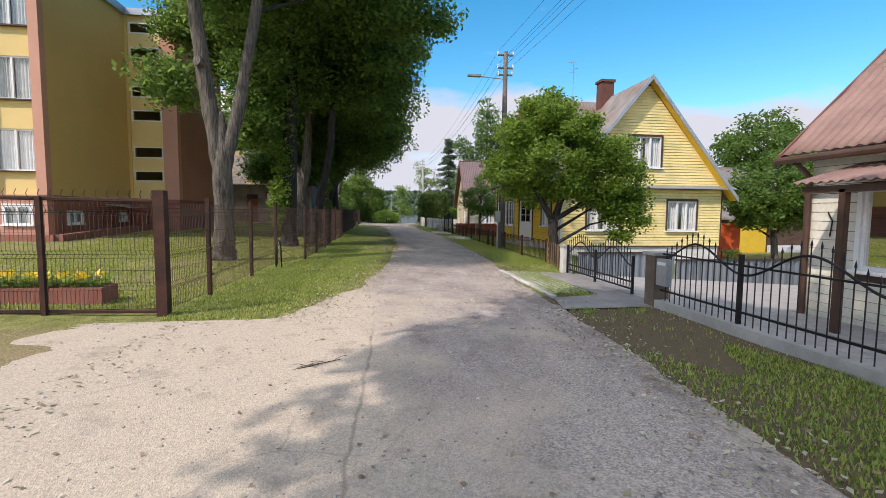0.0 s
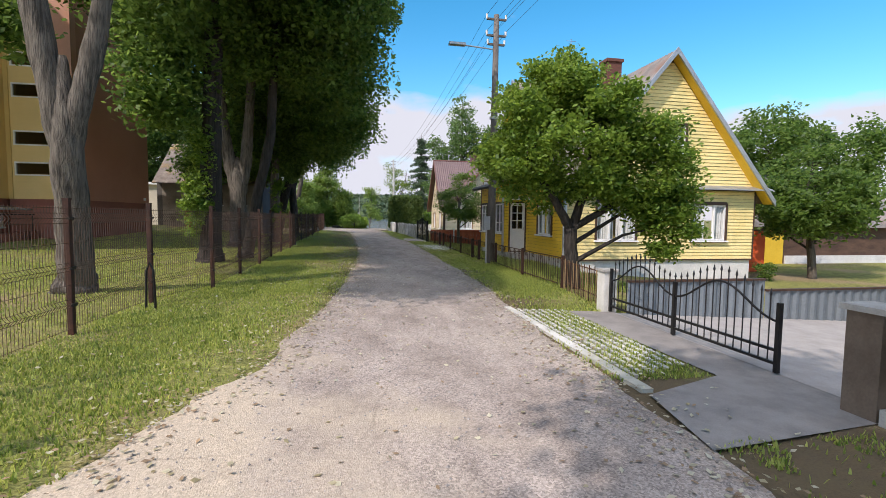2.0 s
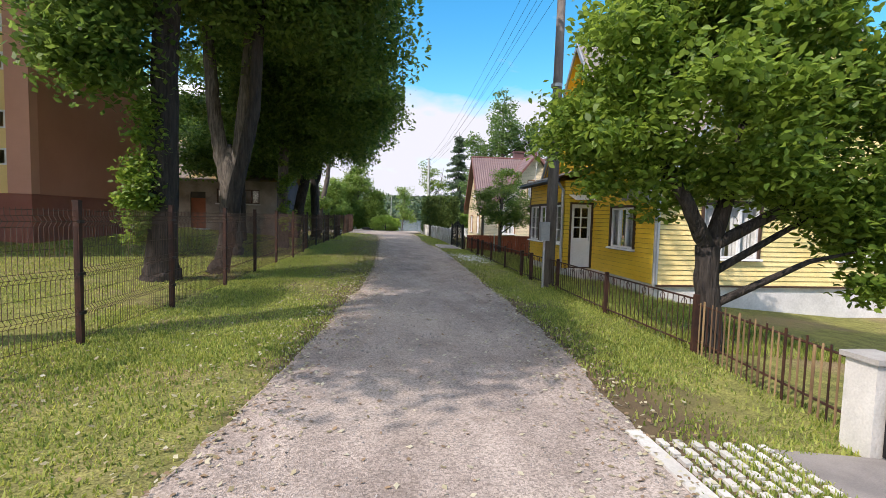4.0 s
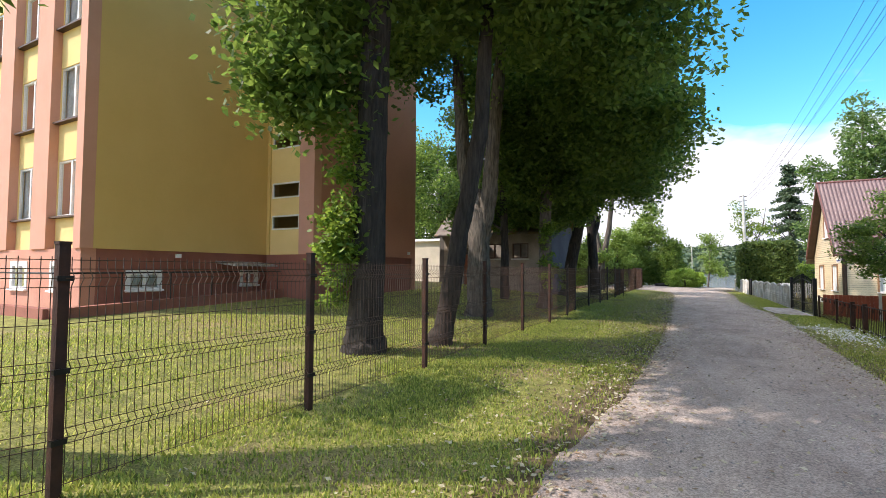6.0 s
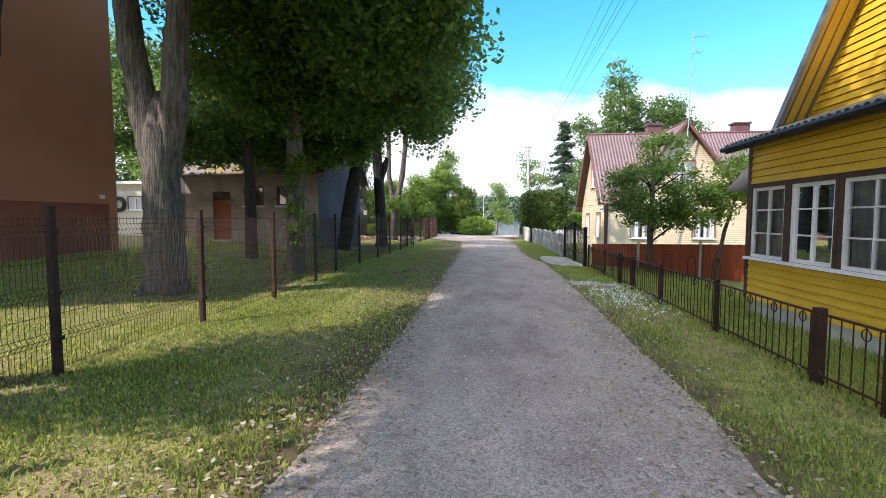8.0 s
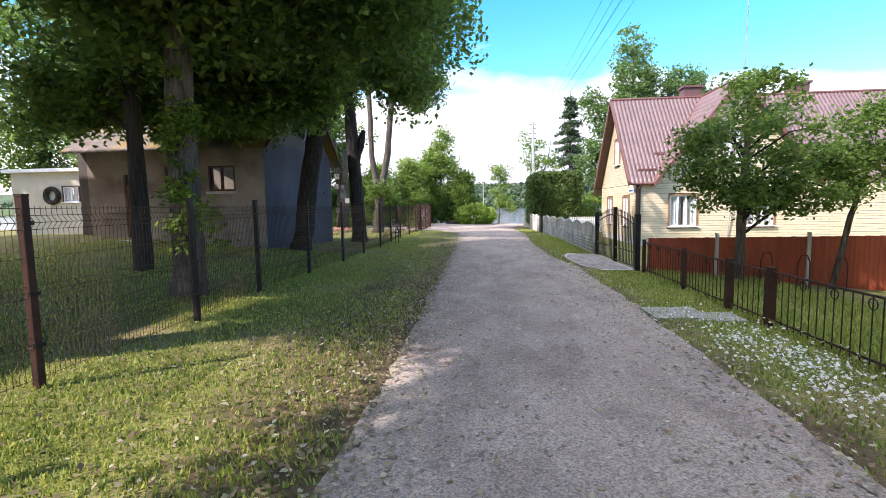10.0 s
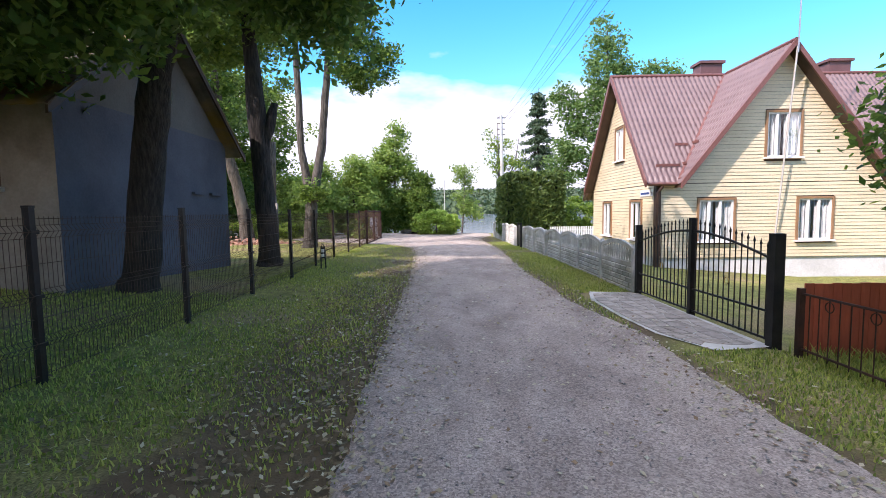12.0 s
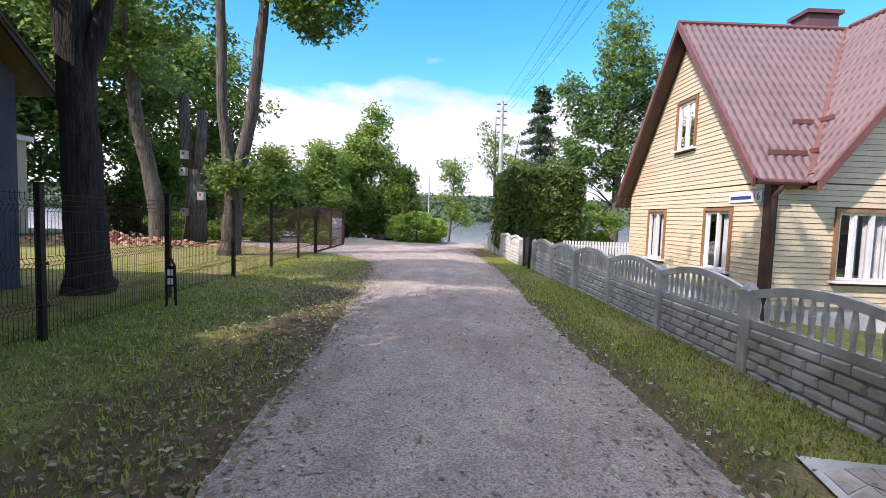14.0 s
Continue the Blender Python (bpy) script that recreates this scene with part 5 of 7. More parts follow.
# ---- shed behind the yellow house ----
sh = thing("garden_shed", (25, 24, -0.7), "dark plank shed with a patched grey roof", "shed")
part("wall", one(box, 19.2, 22, -0.75, 33, 22.25, 1.3), mat("dark_planks", (0.07, 0.04, 0.03), (0.13, 0.075, 0.05), 4, 0.85, 0.3, 30, stretch=(0.3, 1, 1)), sh)
part("foundation", one(box, 24.3, 21.9, -0.9, 33, 22.0, -0.3), PLINTH, sh)
part("door", one(box, 20.0, 21.9, -0.75, 24.1, 22.0, 1.05), ORANGE, sh, "yellow painted double door")
wavy_sheet("roof", (18.8, 21.6, 1.25), (14.6, 0, 0), (0, 5, 3.6), 200, 6, 0.02, 0.2, ASBESTOS, sh)
bm = bmesh.new()
box(bm, 23.5, 22.4, 1.6, 25.6, 24.5, 2.9)
part("dormer", bm, BROWNTRIM, sh)
bm = bmesh.new()
hexa(bm, [(23.2, 22.2, 2.9), (26, 22.2, 2.9), (26, 25, 3.5), (23.2, 25, 3.5), (23.2, 22.2, 2.96), (26, 22.2, 2.96), (26, 25, 3.56), (23.2, 25, 3.56)])
part("dormer_roof", bm, ASBESTOS, sh)
part("side_wall", one(box, 19.2, 22.26, -0.75, 19.4, 27, 1.3), BROWNTRIM, sh)
orp = thing("orange_panel", (18.4, 19, -0.6), "orange-red painted metal panel by the shed", "panel")
part("sheet", one(box, 18.0, 18.6, -0.7, 19.6, 18.66, 1.1), ORANGEP, orp)
part("frame", one(box, 17.95, 18.67, -0.72, 19.65, 18.7, 1.15), BROWNTRIM, orp)


# ---- mesh fence along the lawn ----
def mesh_panel(name, a, b, parent, height=1.5, lift=0.06):
    """A welded wire panel with pressed folds between two posts."""
    a, b = Vector(a), Vector(b)
    d = (b - a)
    d.z = 0
    L = d.length
    d.normalize()
    out = Vector((d.y, -d.x, 0))
    prof = [(0, 0), (0.28, 0), (0.33, 0.04), (0.38, 0), (0.72, 0), (0.77, 0.04), (0.82, 0), (1.3, 0), (1.36, 0.045), (1.42, 0), (height, 0)]
    vv, ff = [], []
    def bar(p, q, h):
        ax = (q - p).normalized()
        s = ax.cross(out if abs(ax.dot(out)) < 0.7 else Vector((0, 0, 1))).normalized()
        t = ax.cross(s)
        i = len(vv)
        for e in (p, q):
            for k in range(3):
                c = k * 2.0944
                vv.append(e + (s * math.cos(c) + t * math.sin(c)) * h)
        for k in range(3):
            ff.append((i + k, i + (k + 1) % 3, i + 3 + (k + 1) % 3, i + 3 + k))
    n = int(L / 0.053)
    for i in range(1, n):
        u = i / n
        base = a.lerp(b, u)
        pts = [base + Vector((0, 0, lift + z)) + out * w for z, w in prof]
        for p, q in zip(pts, pts[1:]):
            bar(p, q, 0.0034)
    for z, w in ((0.02, 0), (0.28, 0), (0.33, 0.04), (0.38, 0), (0.55, 0), (0.72, 0), (0.77, 0.04), (0.82, 0), (1.06, 0), (1.3, 0), (1.36, 0.045), (1.42, 0), (1.48, 0)):
        o = Vector((0, 0, lift + z)) + out * (w + 0.005)
        bar(a + o, b + o, 0.0036)
    return link(name, mesh_from(name, vv, ff, WIRE), parent)


POSTS = [(-1.95, 3.2), (-1.88, 4.75), (-1.84, 7.2), (-1.76, 9.3), (-1.27, 10.97), (-1.24, 13.2), (-1.22, 15.6), (-1.3, 18.1), (-1.3, 20.45), (-1.22, 22.6),
         (-1.27, 24.9), (-1.5, 27.1), (-1.45, 29.4), (-1.4, 31.8), (-1.45, 34.2), (-1.38, 36.35), (-1.5, 38.9), (-1.58, 41.5), (-1.5, 43.6), (-1.5, 46.0)]
mf = thing("mesh_fence", (-1.4, 24, 0.1), "brown welded-mesh fence on steel posts along the lawn", "fence")
for k, (x, y) in enumerate(POSTS):
    if k == 0:
        continue
    z = gz(x, y)
    bm = one(box, x - 0.032, y - 0.032, z - 0.2, x + 0.032, y + 0.032, z + 1.64)
    box(bm, x - 0.036, y - 0.036, z + 1.64, x + 0.036, y + 0.036, z + 1.66)
    post = part("post", bm, RUST if k < 10 else IRON, mf)
    for h in (0.35, 0.8, 1.4):
        part("clip", one(box, x + 0.02, y - 0.045, z + h, x + 0.05, y + 0.045, z + h + 0.035), IRON, post)
for (x0, y0), (x1, y1) in zip(POSTS, POSTS[1:]):
    mesh_panel("mesh_panel", (x0, y0, gz(x0, y0)), (x1, y1, gz(x1, y1)), mf)
gt = thing("mesh_gate", (-4, 3.2, 0.1), "wide brown mesh gate with a heavy post beside the lane", "gate")
part("gate_post", one(box, -2.02, 3.13, -0.2, -1.88, 3.27, 1.80), RUST, gt)
gp = [(-3.45, 3.2), (-5.6, 3.25), (-8.0, 3.3), (-10.4, 3.35)]
for x, y in gp:
    part("upright", one(box, x - 0.03, y - 0.03, 0.02, x + 0.03, y + 0.03, 1.7), RUST, gt)
for z in (0.14, 1.66):
    part("rail", one(tube, [(-1.98, 3.2, z), (-10.4, 3.35, z + 0.1)], 0.028, 6), RUST, gt)
last = (-2.02, 3.2)
for q in gp:
    mesh_panel("mesh_panel", (*last, 0.08), (*q, 0.08), gt, 1.5, 0.08)
    last = q
bm = bmesh.new()
n = 60
for k in range(n):
    x = -2.05 - 8.3 * k / n
    tube(bm, [(x, 3.2, 1.68), (x, 3.16, 1.74), (x, 3.2, 1.8)], 0.005, 3)
part("top_teeth", bm, WIRE, gt)
pb = thing("flower_trough", (-4.0, 4.1, 0.1), "long red-brown trough planted with yellow flowers", "planter")
part("trough", one(box, -5.4, 3.95, 0.02, -3.15, 4.4, 0.36), BASE_R, pb)
rr = np.random.default_rng(3)
c = np.stack([rr.uniform(-5.35, -3.2, 700), rr.uniform(3.98, 4.38, 700), rr.uniform(0.36, 0.5, 700)], 1)
link("leaves", quads_mesh("leaves", leaf_quads(c, 0.08, r=rr), BRIGHT_LEAF), pb)
c = np.stack([rr.uniform(-5.3, -3.25, 130), rr.uniform(4.0, 4.36, 130), rr.uniform(0.46, 0.58, 130)], 1)
link("blossom", quads_mesh("blossom", leaf_quads(c, 0.07, r=rr), YPETAL), pb)
# far rusty gate section of the fence by the lake
fg = thing("rusty_fence", (-1.5, 50, 0), "rusty mesh fence section before the lake shore", "fence")
fgp = [(-1.5, 46.0), (-1.55, 48.3), (-1.55, 50.7), (-1.55, 53.3), (-2.0, 55.8)]
for (x0, y0), (x1, y1) in zip(fgp, fgp[1:]):
    mesh_panel("mesh_panel", (x0, y0, 0.05), (x1, y1, 0.05), fg, 1.6)
for x, y in fgp[1:]:
    part("post", one(box, x - 0.05, y - 0.05, -0.1, x + 0.05, y + 0.05, 1.75), RUST, fg)
for z in (0.12, 1.7):
    part("rail", one(tube, [(-1.55, 48.3, z), (-1.55, 53.3, z)], 0.03, 6), RUST, fg)
part("white_board", one(box, -2.6, 55.75, 0.1, -2.1, 55.85, 1.3), WHITE, fg)
for (x, y), lab in (((-1.6, 8.85), "short forked black stake in the grass"), ((-1.12, 38.3), "black stake with small white notices")):
    sk = thing("marker_stake", (x, y, gz(x, y)), lab, "stake")
    z = gz(x, y)
    bm = bmesh.new()
    tube(bm, [(x - 0.07, y, z - 0.05), (x - 0.05, y, z + 0.6), (x, y, z + 0.72), (x + 0.05, y, z + 0.6), (x + 0.07, y, z - 0.05)], 0.02, 6)
    part("frame", bm, IRON, sk)
    if y > 30:
        part("board", one(box, x - 0.05, y - 0.02, z + 0.3, x + 0.05, y - 0.0, z + 0.6), IRON, sk)
        for a in (0.33, 0.46):
            for b in (-0.04, 0.005):
                part("notice", one(box, x + b, y - 0.025, z + a, x + b + 0.035, y - 0.021, z + a + 0.09), WHITE, sk)

# ---- iron gate and railing of the first plot ----
def spear(bm, x, y, z0, z1, r=0.008):
    tube(bm, [(x, y, z0), (x, y, z1)], r, 4)
    tube(bm, [(x, y, z1), (x, y, z1 + 0.025), (x, y, z1 + 0.09)], [0.006, 0.016, 0.001], 4)


def arch(u):
    """Wavy top rail: two humps for each bay."""
    return 0.16 * math.cos(u * 2 * math.pi)


ig = thing("iron_gate", (5.88, 6.5, -0.05), "black wrought-iron gate with spear tips and wavy rail", "gate")
y0, y1 = 4.87, 8.1
for y in (y0, (y0 + y1) / 2, y1):
    part("upright", one(box, 5.86, y - 0.022, -0.02, 5.905, y + 0.022, 0.72), IRON, ig)
for z in (0.06, 0.2):
    part("rail", one(box, 5.868, y0, z, 5.898, y1, z + 0.03), IRON, ig)
bm = bmesh.new()
tube(bm, [(5.883, y0 + (y1 - y0) * k / 48, 0.68 - arch(2 * k / 48)) for k in range(49)], 0.014, 6)
part("top_rail", bm, IRON, ig, "", True)
for k in range(1, 28):
    y = y0 + (y1 - y0) * k / 28
    bm = bmesh.new()
    spear(bm, 5.883, y, 0.06, 0.86 - arch(2 * k / 28) * 0.6)
    part("bar", bm, IRON, ig)
pier = thing("gate_pier", (5.9, 8.25, -0.05), "square grey concrete gate pier", "pillar")
part("shaft", one(box, 5.78, 8.14, -0.2, 6.02, 8.38, 0.66), CONC, pier)
part("cap", one(box, 5.75, 8.11, 0.66, 6.05, 8.41, 0.7), KERBC, pier)
pil = thing("brown_pillar", (5.75, 3.86, -0.05), "brown clad gate pillar with a flat stone cap", "pillar")
part("shaft", one(box, 5.62, 3.72, -0.2, 5.9, 4.0, 0.84), mat("brown_cladding", (0.10, 0.075, 0.055), (0.15, 0.115, 0.085), 3, 0.8, 0.3, 40), pil)
part("cap", one(box, 5.58, 3.68, 0.84, 5.94, 4.04, 0.89), KERBC, pil)
mb = thing("letter_box", (5.75, 3.5, 0.4), "pale grey letter box hung on the railing", "letter box")
bm = one(box, 5.6, 3.36, 0.36, 5.7, 3.64, 0.80)
part("body", bm, GALV, mb)
part("flap", one(box, 5.592, 3.39, 0.7, 5.6, 3.61, 0.75), WHITE, mb)
ir = thing("iron_railing", (5.75, 0, 0), "black spear-topped iron railing with a wavy rail on a kerb", "fence")
part("kerb", one(box, 5.62, -7, -0.3, 5.86, 3.7, 0.09), KERBC, ir)
for y in (1.95, 0.05, -1.85, -3.75, -5.65):
    part("post", one(box, 5.715, y - 0.025, 0.05, 5.765, y + 0.025, 1.02), IRON, ir)
for z in (0.24,):
    part("rail", one(box, 5.725, -7, z, 5.755, 3.7, z + 0.03), IRON, ir)
bm = bmesh.new()
tube(bm, [(5.74, 3.7 - 0.08 * k, 0.92 + 0.17 * math.cos((3.7 - 0.08 * k - 2.85) / 1.9 * 2 * math.pi)) for k in range(135)], 0.016, 6)
part("top_rail", bm, IRON, ir, "", True)
part("rail", one(box, 5.728, -7, 0.86, 5.752, 3.7, 0.885), IRON, ir)
for k in range(1, 86):
    y = 3.7 - k * 0.125
    bm = bmesh.new()
    spear(bm, 5.74, y, 0.08, 1.02 + 0.17 * math.cos((y - 2.85) / 1.9 * 2 * math.pi), 0.0085)
    part("bar", bm, IRON, ir)
# yard paving and sheet fence
yd = tagged(link("yard", mesh_from("yard", [(5.9, 3.75, -0.03), (5.9, 8.0, -0.03), (16, 8.0, -0.6), (16, -8, -0.6), (5.9, -8, -0.03)], [(0, 4, 3, 2, 1)], PAVER)), "grey paved front yard", "paving", kind="structure")
for i in range(18):
    for j in range(16):
        x, y = 6.0 + i * 0.165, 0.1 + j * 0.235
        z = -0.03 - 0.0564 * (x - 5.9)
        part("paver", one(box, x, y, z - 0.02, x + 0.155, y + 0.225, z + 0.012), PAVER, yd)
sf = thing("sheet_fence", (9, 7.9, -0.3), "blue-grey profiled sheet fence with a dark cap", "fence")
for k, (xa, xb, zt) in enumerate(((6.1, 8.8, 0.5), (8.85, 16, 0.3))):
    zb = -0.08 - 0.083 * (xb - 6)
    bm = bmesh.new()
    n = int((xb - xa) / 0.05)
    ring0 = []
    for i in range(n + 1):
        x = xa + (xb - xa) * i / n
        o = (0.0, 0.03, 0.03, 0.0)[i % 4]
        ring0.append((bm.verts.new((x, 7.95 - o, zb - 0.1)), bm.verts.new((x, 7.95 - o, zt))))
    for p, q in zip(ring0, ring0[1:]):
        bm.faces.new((p[0], q[0], q[1], p[1]))
    part("sheet", bm, CORR, sf)
    part("cap_rail", one(box, xa, 7.9, zt, xb, 7.99, zt + 0.035), BROWNTRIM, sf)
# driveway and grass grid
dw = tagged(link("driveway", mesh_from("driveway", [(3.95, 3.5, -0.002), (5.95, 3.75, -0.035), (5.95, 8.1, -0.035), (5.1, 8.3, -0.022), (5.2, 4.9, -0.022), (4.15, 4.5, -0.005)], [(0, 1, 2, 3, 4, 5)], ASPHALT)), "pale concrete strip before the gate", "paving", kind="structure")
part("edging", one(box, 4.14, 4.6, -0.1, 4.26, 8.6, 0.008), CONC, dw)
gg = thing("grass_grid", (4.8, 6.5, 0), "concrete grid pavers grown through with grass", "paving")
for i in range(7):
    for j in range(26):
        x, y = 4.32 + i * 0.125, 5.0 + j * 0.135 - i * 0.02
        if 8.5 > y > 4.95 + i * 0.05:
            part("grid_stone", one(box, x, y, -0.08, x + 0.055, y + 0.1, gz(x, y) + 0.014), CONC, gg)

# ---- timber and rusty fences before the yellow house ----
pf = thing("stick_fence", (6.1, 9.7, -0.05), "low rusty fence of thin uneven bars, some bleached", "fence")
for z in (0.1, 0.58):
    part("rail", one(tube, [(6.02, 8.4, z), (6.33, 10.9, z)], 0.013, 5), RUST, pf)
for k in range(27):
    y = 8.48 + k * 0.09
    x = 6.02 + (y - 8.4) * 0.124
    w = 0.009 + 0.006 * (k % 4 == 1)
    part("bar", one(box, x - 0.022, y - w, gz(x, y) - 0.02, x - 0.014, y + w, 0.62 + 0.035 * math.sin(k * 2.3)), WOOD if k % 3 else RUST, pf)
rfz = thing("rusty_railing", (6.3, 20, -0.05), "low rusty steel railing with rings and thin bars", "fence")
RP = [(6.33, 10.95), (6.28, 13.45), (6.35, 16.2), (6.28, 18.15), (6.25, 19.0), (6.28, 21.22), (6.28, 23.5), (6.3, 25.4), (6.28, 26.4), (6.3, 28.1), (6.28, 30.3)]
for k, (x, y) in enumerate(RP):
    z = gz(x, y)
    s = 0.045 if k in (3, 4, 7, 8) else 0.03
    part("post", one(box, x - s, y - s, z - 0.2, x + s, y + s, z + 0.78), RUST, rfz)
for (x0, y0), (x1, y1) in zip(RP, RP[1:]):
    for h in (0.1, 0.72):
        part("rail", one(tube, [(x0, y0, gz(x0, y0) + h), (x1, y1, gz(x1, y1) + h)], 0.014, 5), RUST, rfz)
    n = int((y1 - y0) / 0.125)
    for i in range(1, n):
        u = i / n
        x, y = x0 + (x1 - x0) * u, y0 + (y1 - y0) * u
        z = gz(x, y)
        if i % 4 == 2:
            bm = bmesh.new()
            tube(bm, [(x, y + 0.055 * math.cos(q * 0.6283), z + 0.64 + 0.055 * math.sin(q * 0.6283)) for q in range(11)], 0.006, 4)
            part("ring", bm, RUST, rfz)
        part("bar", one(tube, [(x, y, z + 0.05), (x, y, z + 0.72)], 0.0065, 4, False), RUST, rfz)
rb = thing("red_board_fence", (10, 30.45, -0.4), "red-stained board fence with pale posts", "fence")
for k in range(84):
    x = 6.42 + k * 0.105
    z = gz(x, 30)
    part("board", one(box, x, 30.42, z - 0.02, x + 0.098, 30.44, 0.74 - 0.004 * (k % 3)), REDWOOD, rb)
for z in (0.0, 0.55):
    part("rail", one(box, 6.4, 30.445, z, 15.2, 30.485, z + 0.05), REDWOOD, rb)
for x in (7.9, 9.9, 12, 14):
    part("post", one(box, x, 30.36, gz(x, 30) - 0.1, x + 0.07, 30.41, 0.84), CONC, rb)
for k in range(3):
    x = 8.6 + 0.75 * k
    bs = thing("garden_hoop", (x, 29.6, gz(x, 29.6)), "small rusty garden hoop in the grass", "plant support", "garden hoops")
    bm = bmesh.new()
    z = gz(x, 29.6)
    tube(bm, [(x - 0.12, 29.6, z), (x - 0.12, 29.6, z + 0.55), (x - 0.06, 29.6, z + 0.72), (x + 0.06, 29.6, z + 0.72), (x + 0.12, 29.6, z + 0.55), (x + 0.12, 29.6, z)], 0.012, 5)
    part("hoop", bm, RUST, bs)

# ---- black gate of the red-roofed house ----
bg = thing("black_gate", (6.15, 32.4, -0.05), "black two-leaf steel gate with an arched top", "gate")
for x, y, h, s in ((6.22, 30.62, 1.30, 0.06), (6.17, 32.4, 1.46, 0.045), (6.1, 34.25, 1.3, 0.05)):
    part("post", one(box, x - s, y - s, -0.25, x + s, y + s, h), IRON, bg)
def gx_at(y):
    return 6.22 - (y - 30.62) * 0.033
for z in (0.02, 0.36):
    part("rail", one(tube, [(gx_at(30.65), 30.65, z), (gx_at(34.2), 34.2, z)], 0.018, 5), IRON, bg)
def g_top(y):
    return 0.98 + 0.28 * math.sin((y - 30.62) / 3.63 * math.pi)
part("top_rail", one(tube, [(gx_at(y), y, g_top(y)) for y in np.linspace(30.65, 34.2, 25)], 0.018, 6), IRON, bg)
for k in range(1, 30):
    y = 30.65 + k * 3.55 / 30
    bm = bmesh.new()
    spear(bm, gx_at(y), y, 0.0, g_top(y) + 0.1, 0.009)
    part("bar", bm, IRON, bg)
for y in (31.5, 33.3):
    bm = bmesh.new()
    tube(bm, [(gx_at(y) - .02, y + 0.05 * math.cos(q * 0.6283), 0.62 + 0.05 * math.sin(q * 0.6283)) for q in range(11)], 0.008, 4)
    part("rosette", bm, mat("brass_tone", (0.35, 0.24, 0.07), (0.45, 0.32, 0.1), 3, 0.4, 0.1, 30, metal=0.7), bg)
ds = tagged(link("gate_slab", mesh_from("gate_slab", [(5.2, 34.45, -0.024), (4.98, 33.6, -0.024), (5.0, 32.2, -0.024), (5.1, 31.2, -0.024), (5.45, 30.45, -0.03), (6.2, 30.6, -0.04), (6.1, 34.3, -0.04)], [(0, 1, 2, 3, 4, 5, 6)], CONC)), "irregular flagstone apron before the gate", "paving", kind="structure")
rs = random.Random(4)
ACROSS, ALONG = 5, 13
knots = {}
for i in range(ACROSS + 1):
    for j in range(ALONG + 1):
        y = 30.7 + j * 0.278
        lo = float(np.interp(y, (30.45, 31.2, 32.2, 33.6, 34.45), (5.5, 5.16, 5.06, 5.04, 5.24)))
        inner = 0 < i < ACROSS
        knots[i, j] = (lo + (6.1 - lo) * (i + (rs.uniform(-0.3, 0.3) if inner else 0)) / ACROSS, y + rs.uniform(-0.09, 0.09))
for i in range(ACROSS):
    for j in range(ALONG):
        q = [knots[i, j], knots[i + 1, j], knots[i + 1, j + 1], knots[i, j + 1]]
        cx, cy = sum(a for a, b in q) / 4, sum(b for a, b in q) / 4
        low = [(cx + (a - cx) * 0.95, cy + (b - cy) * 0.95, -0.06) for a, b in q]
        top = [(cx + (a - cx) * 0.91, cy + (b - cy) * 0.91, -0.016 - 0.0157 * (a - 4.98)) for a, b in q]
        bm = bmesh.new()
        hexa(bm, low + top)
        part("flagstone", bm, STONE, ds)
for x, y, a, b in ((4.95, 25.6, 0.75, 0.7), (5.5, 25.5, 0.6, 0.5)):
    tagged(part("stepping_slab", one(box, x, y, -0.1, x + a, y + b, gz(x, y) + 0.014), KERBC), "worn concrete slab set in the grass", "slab")

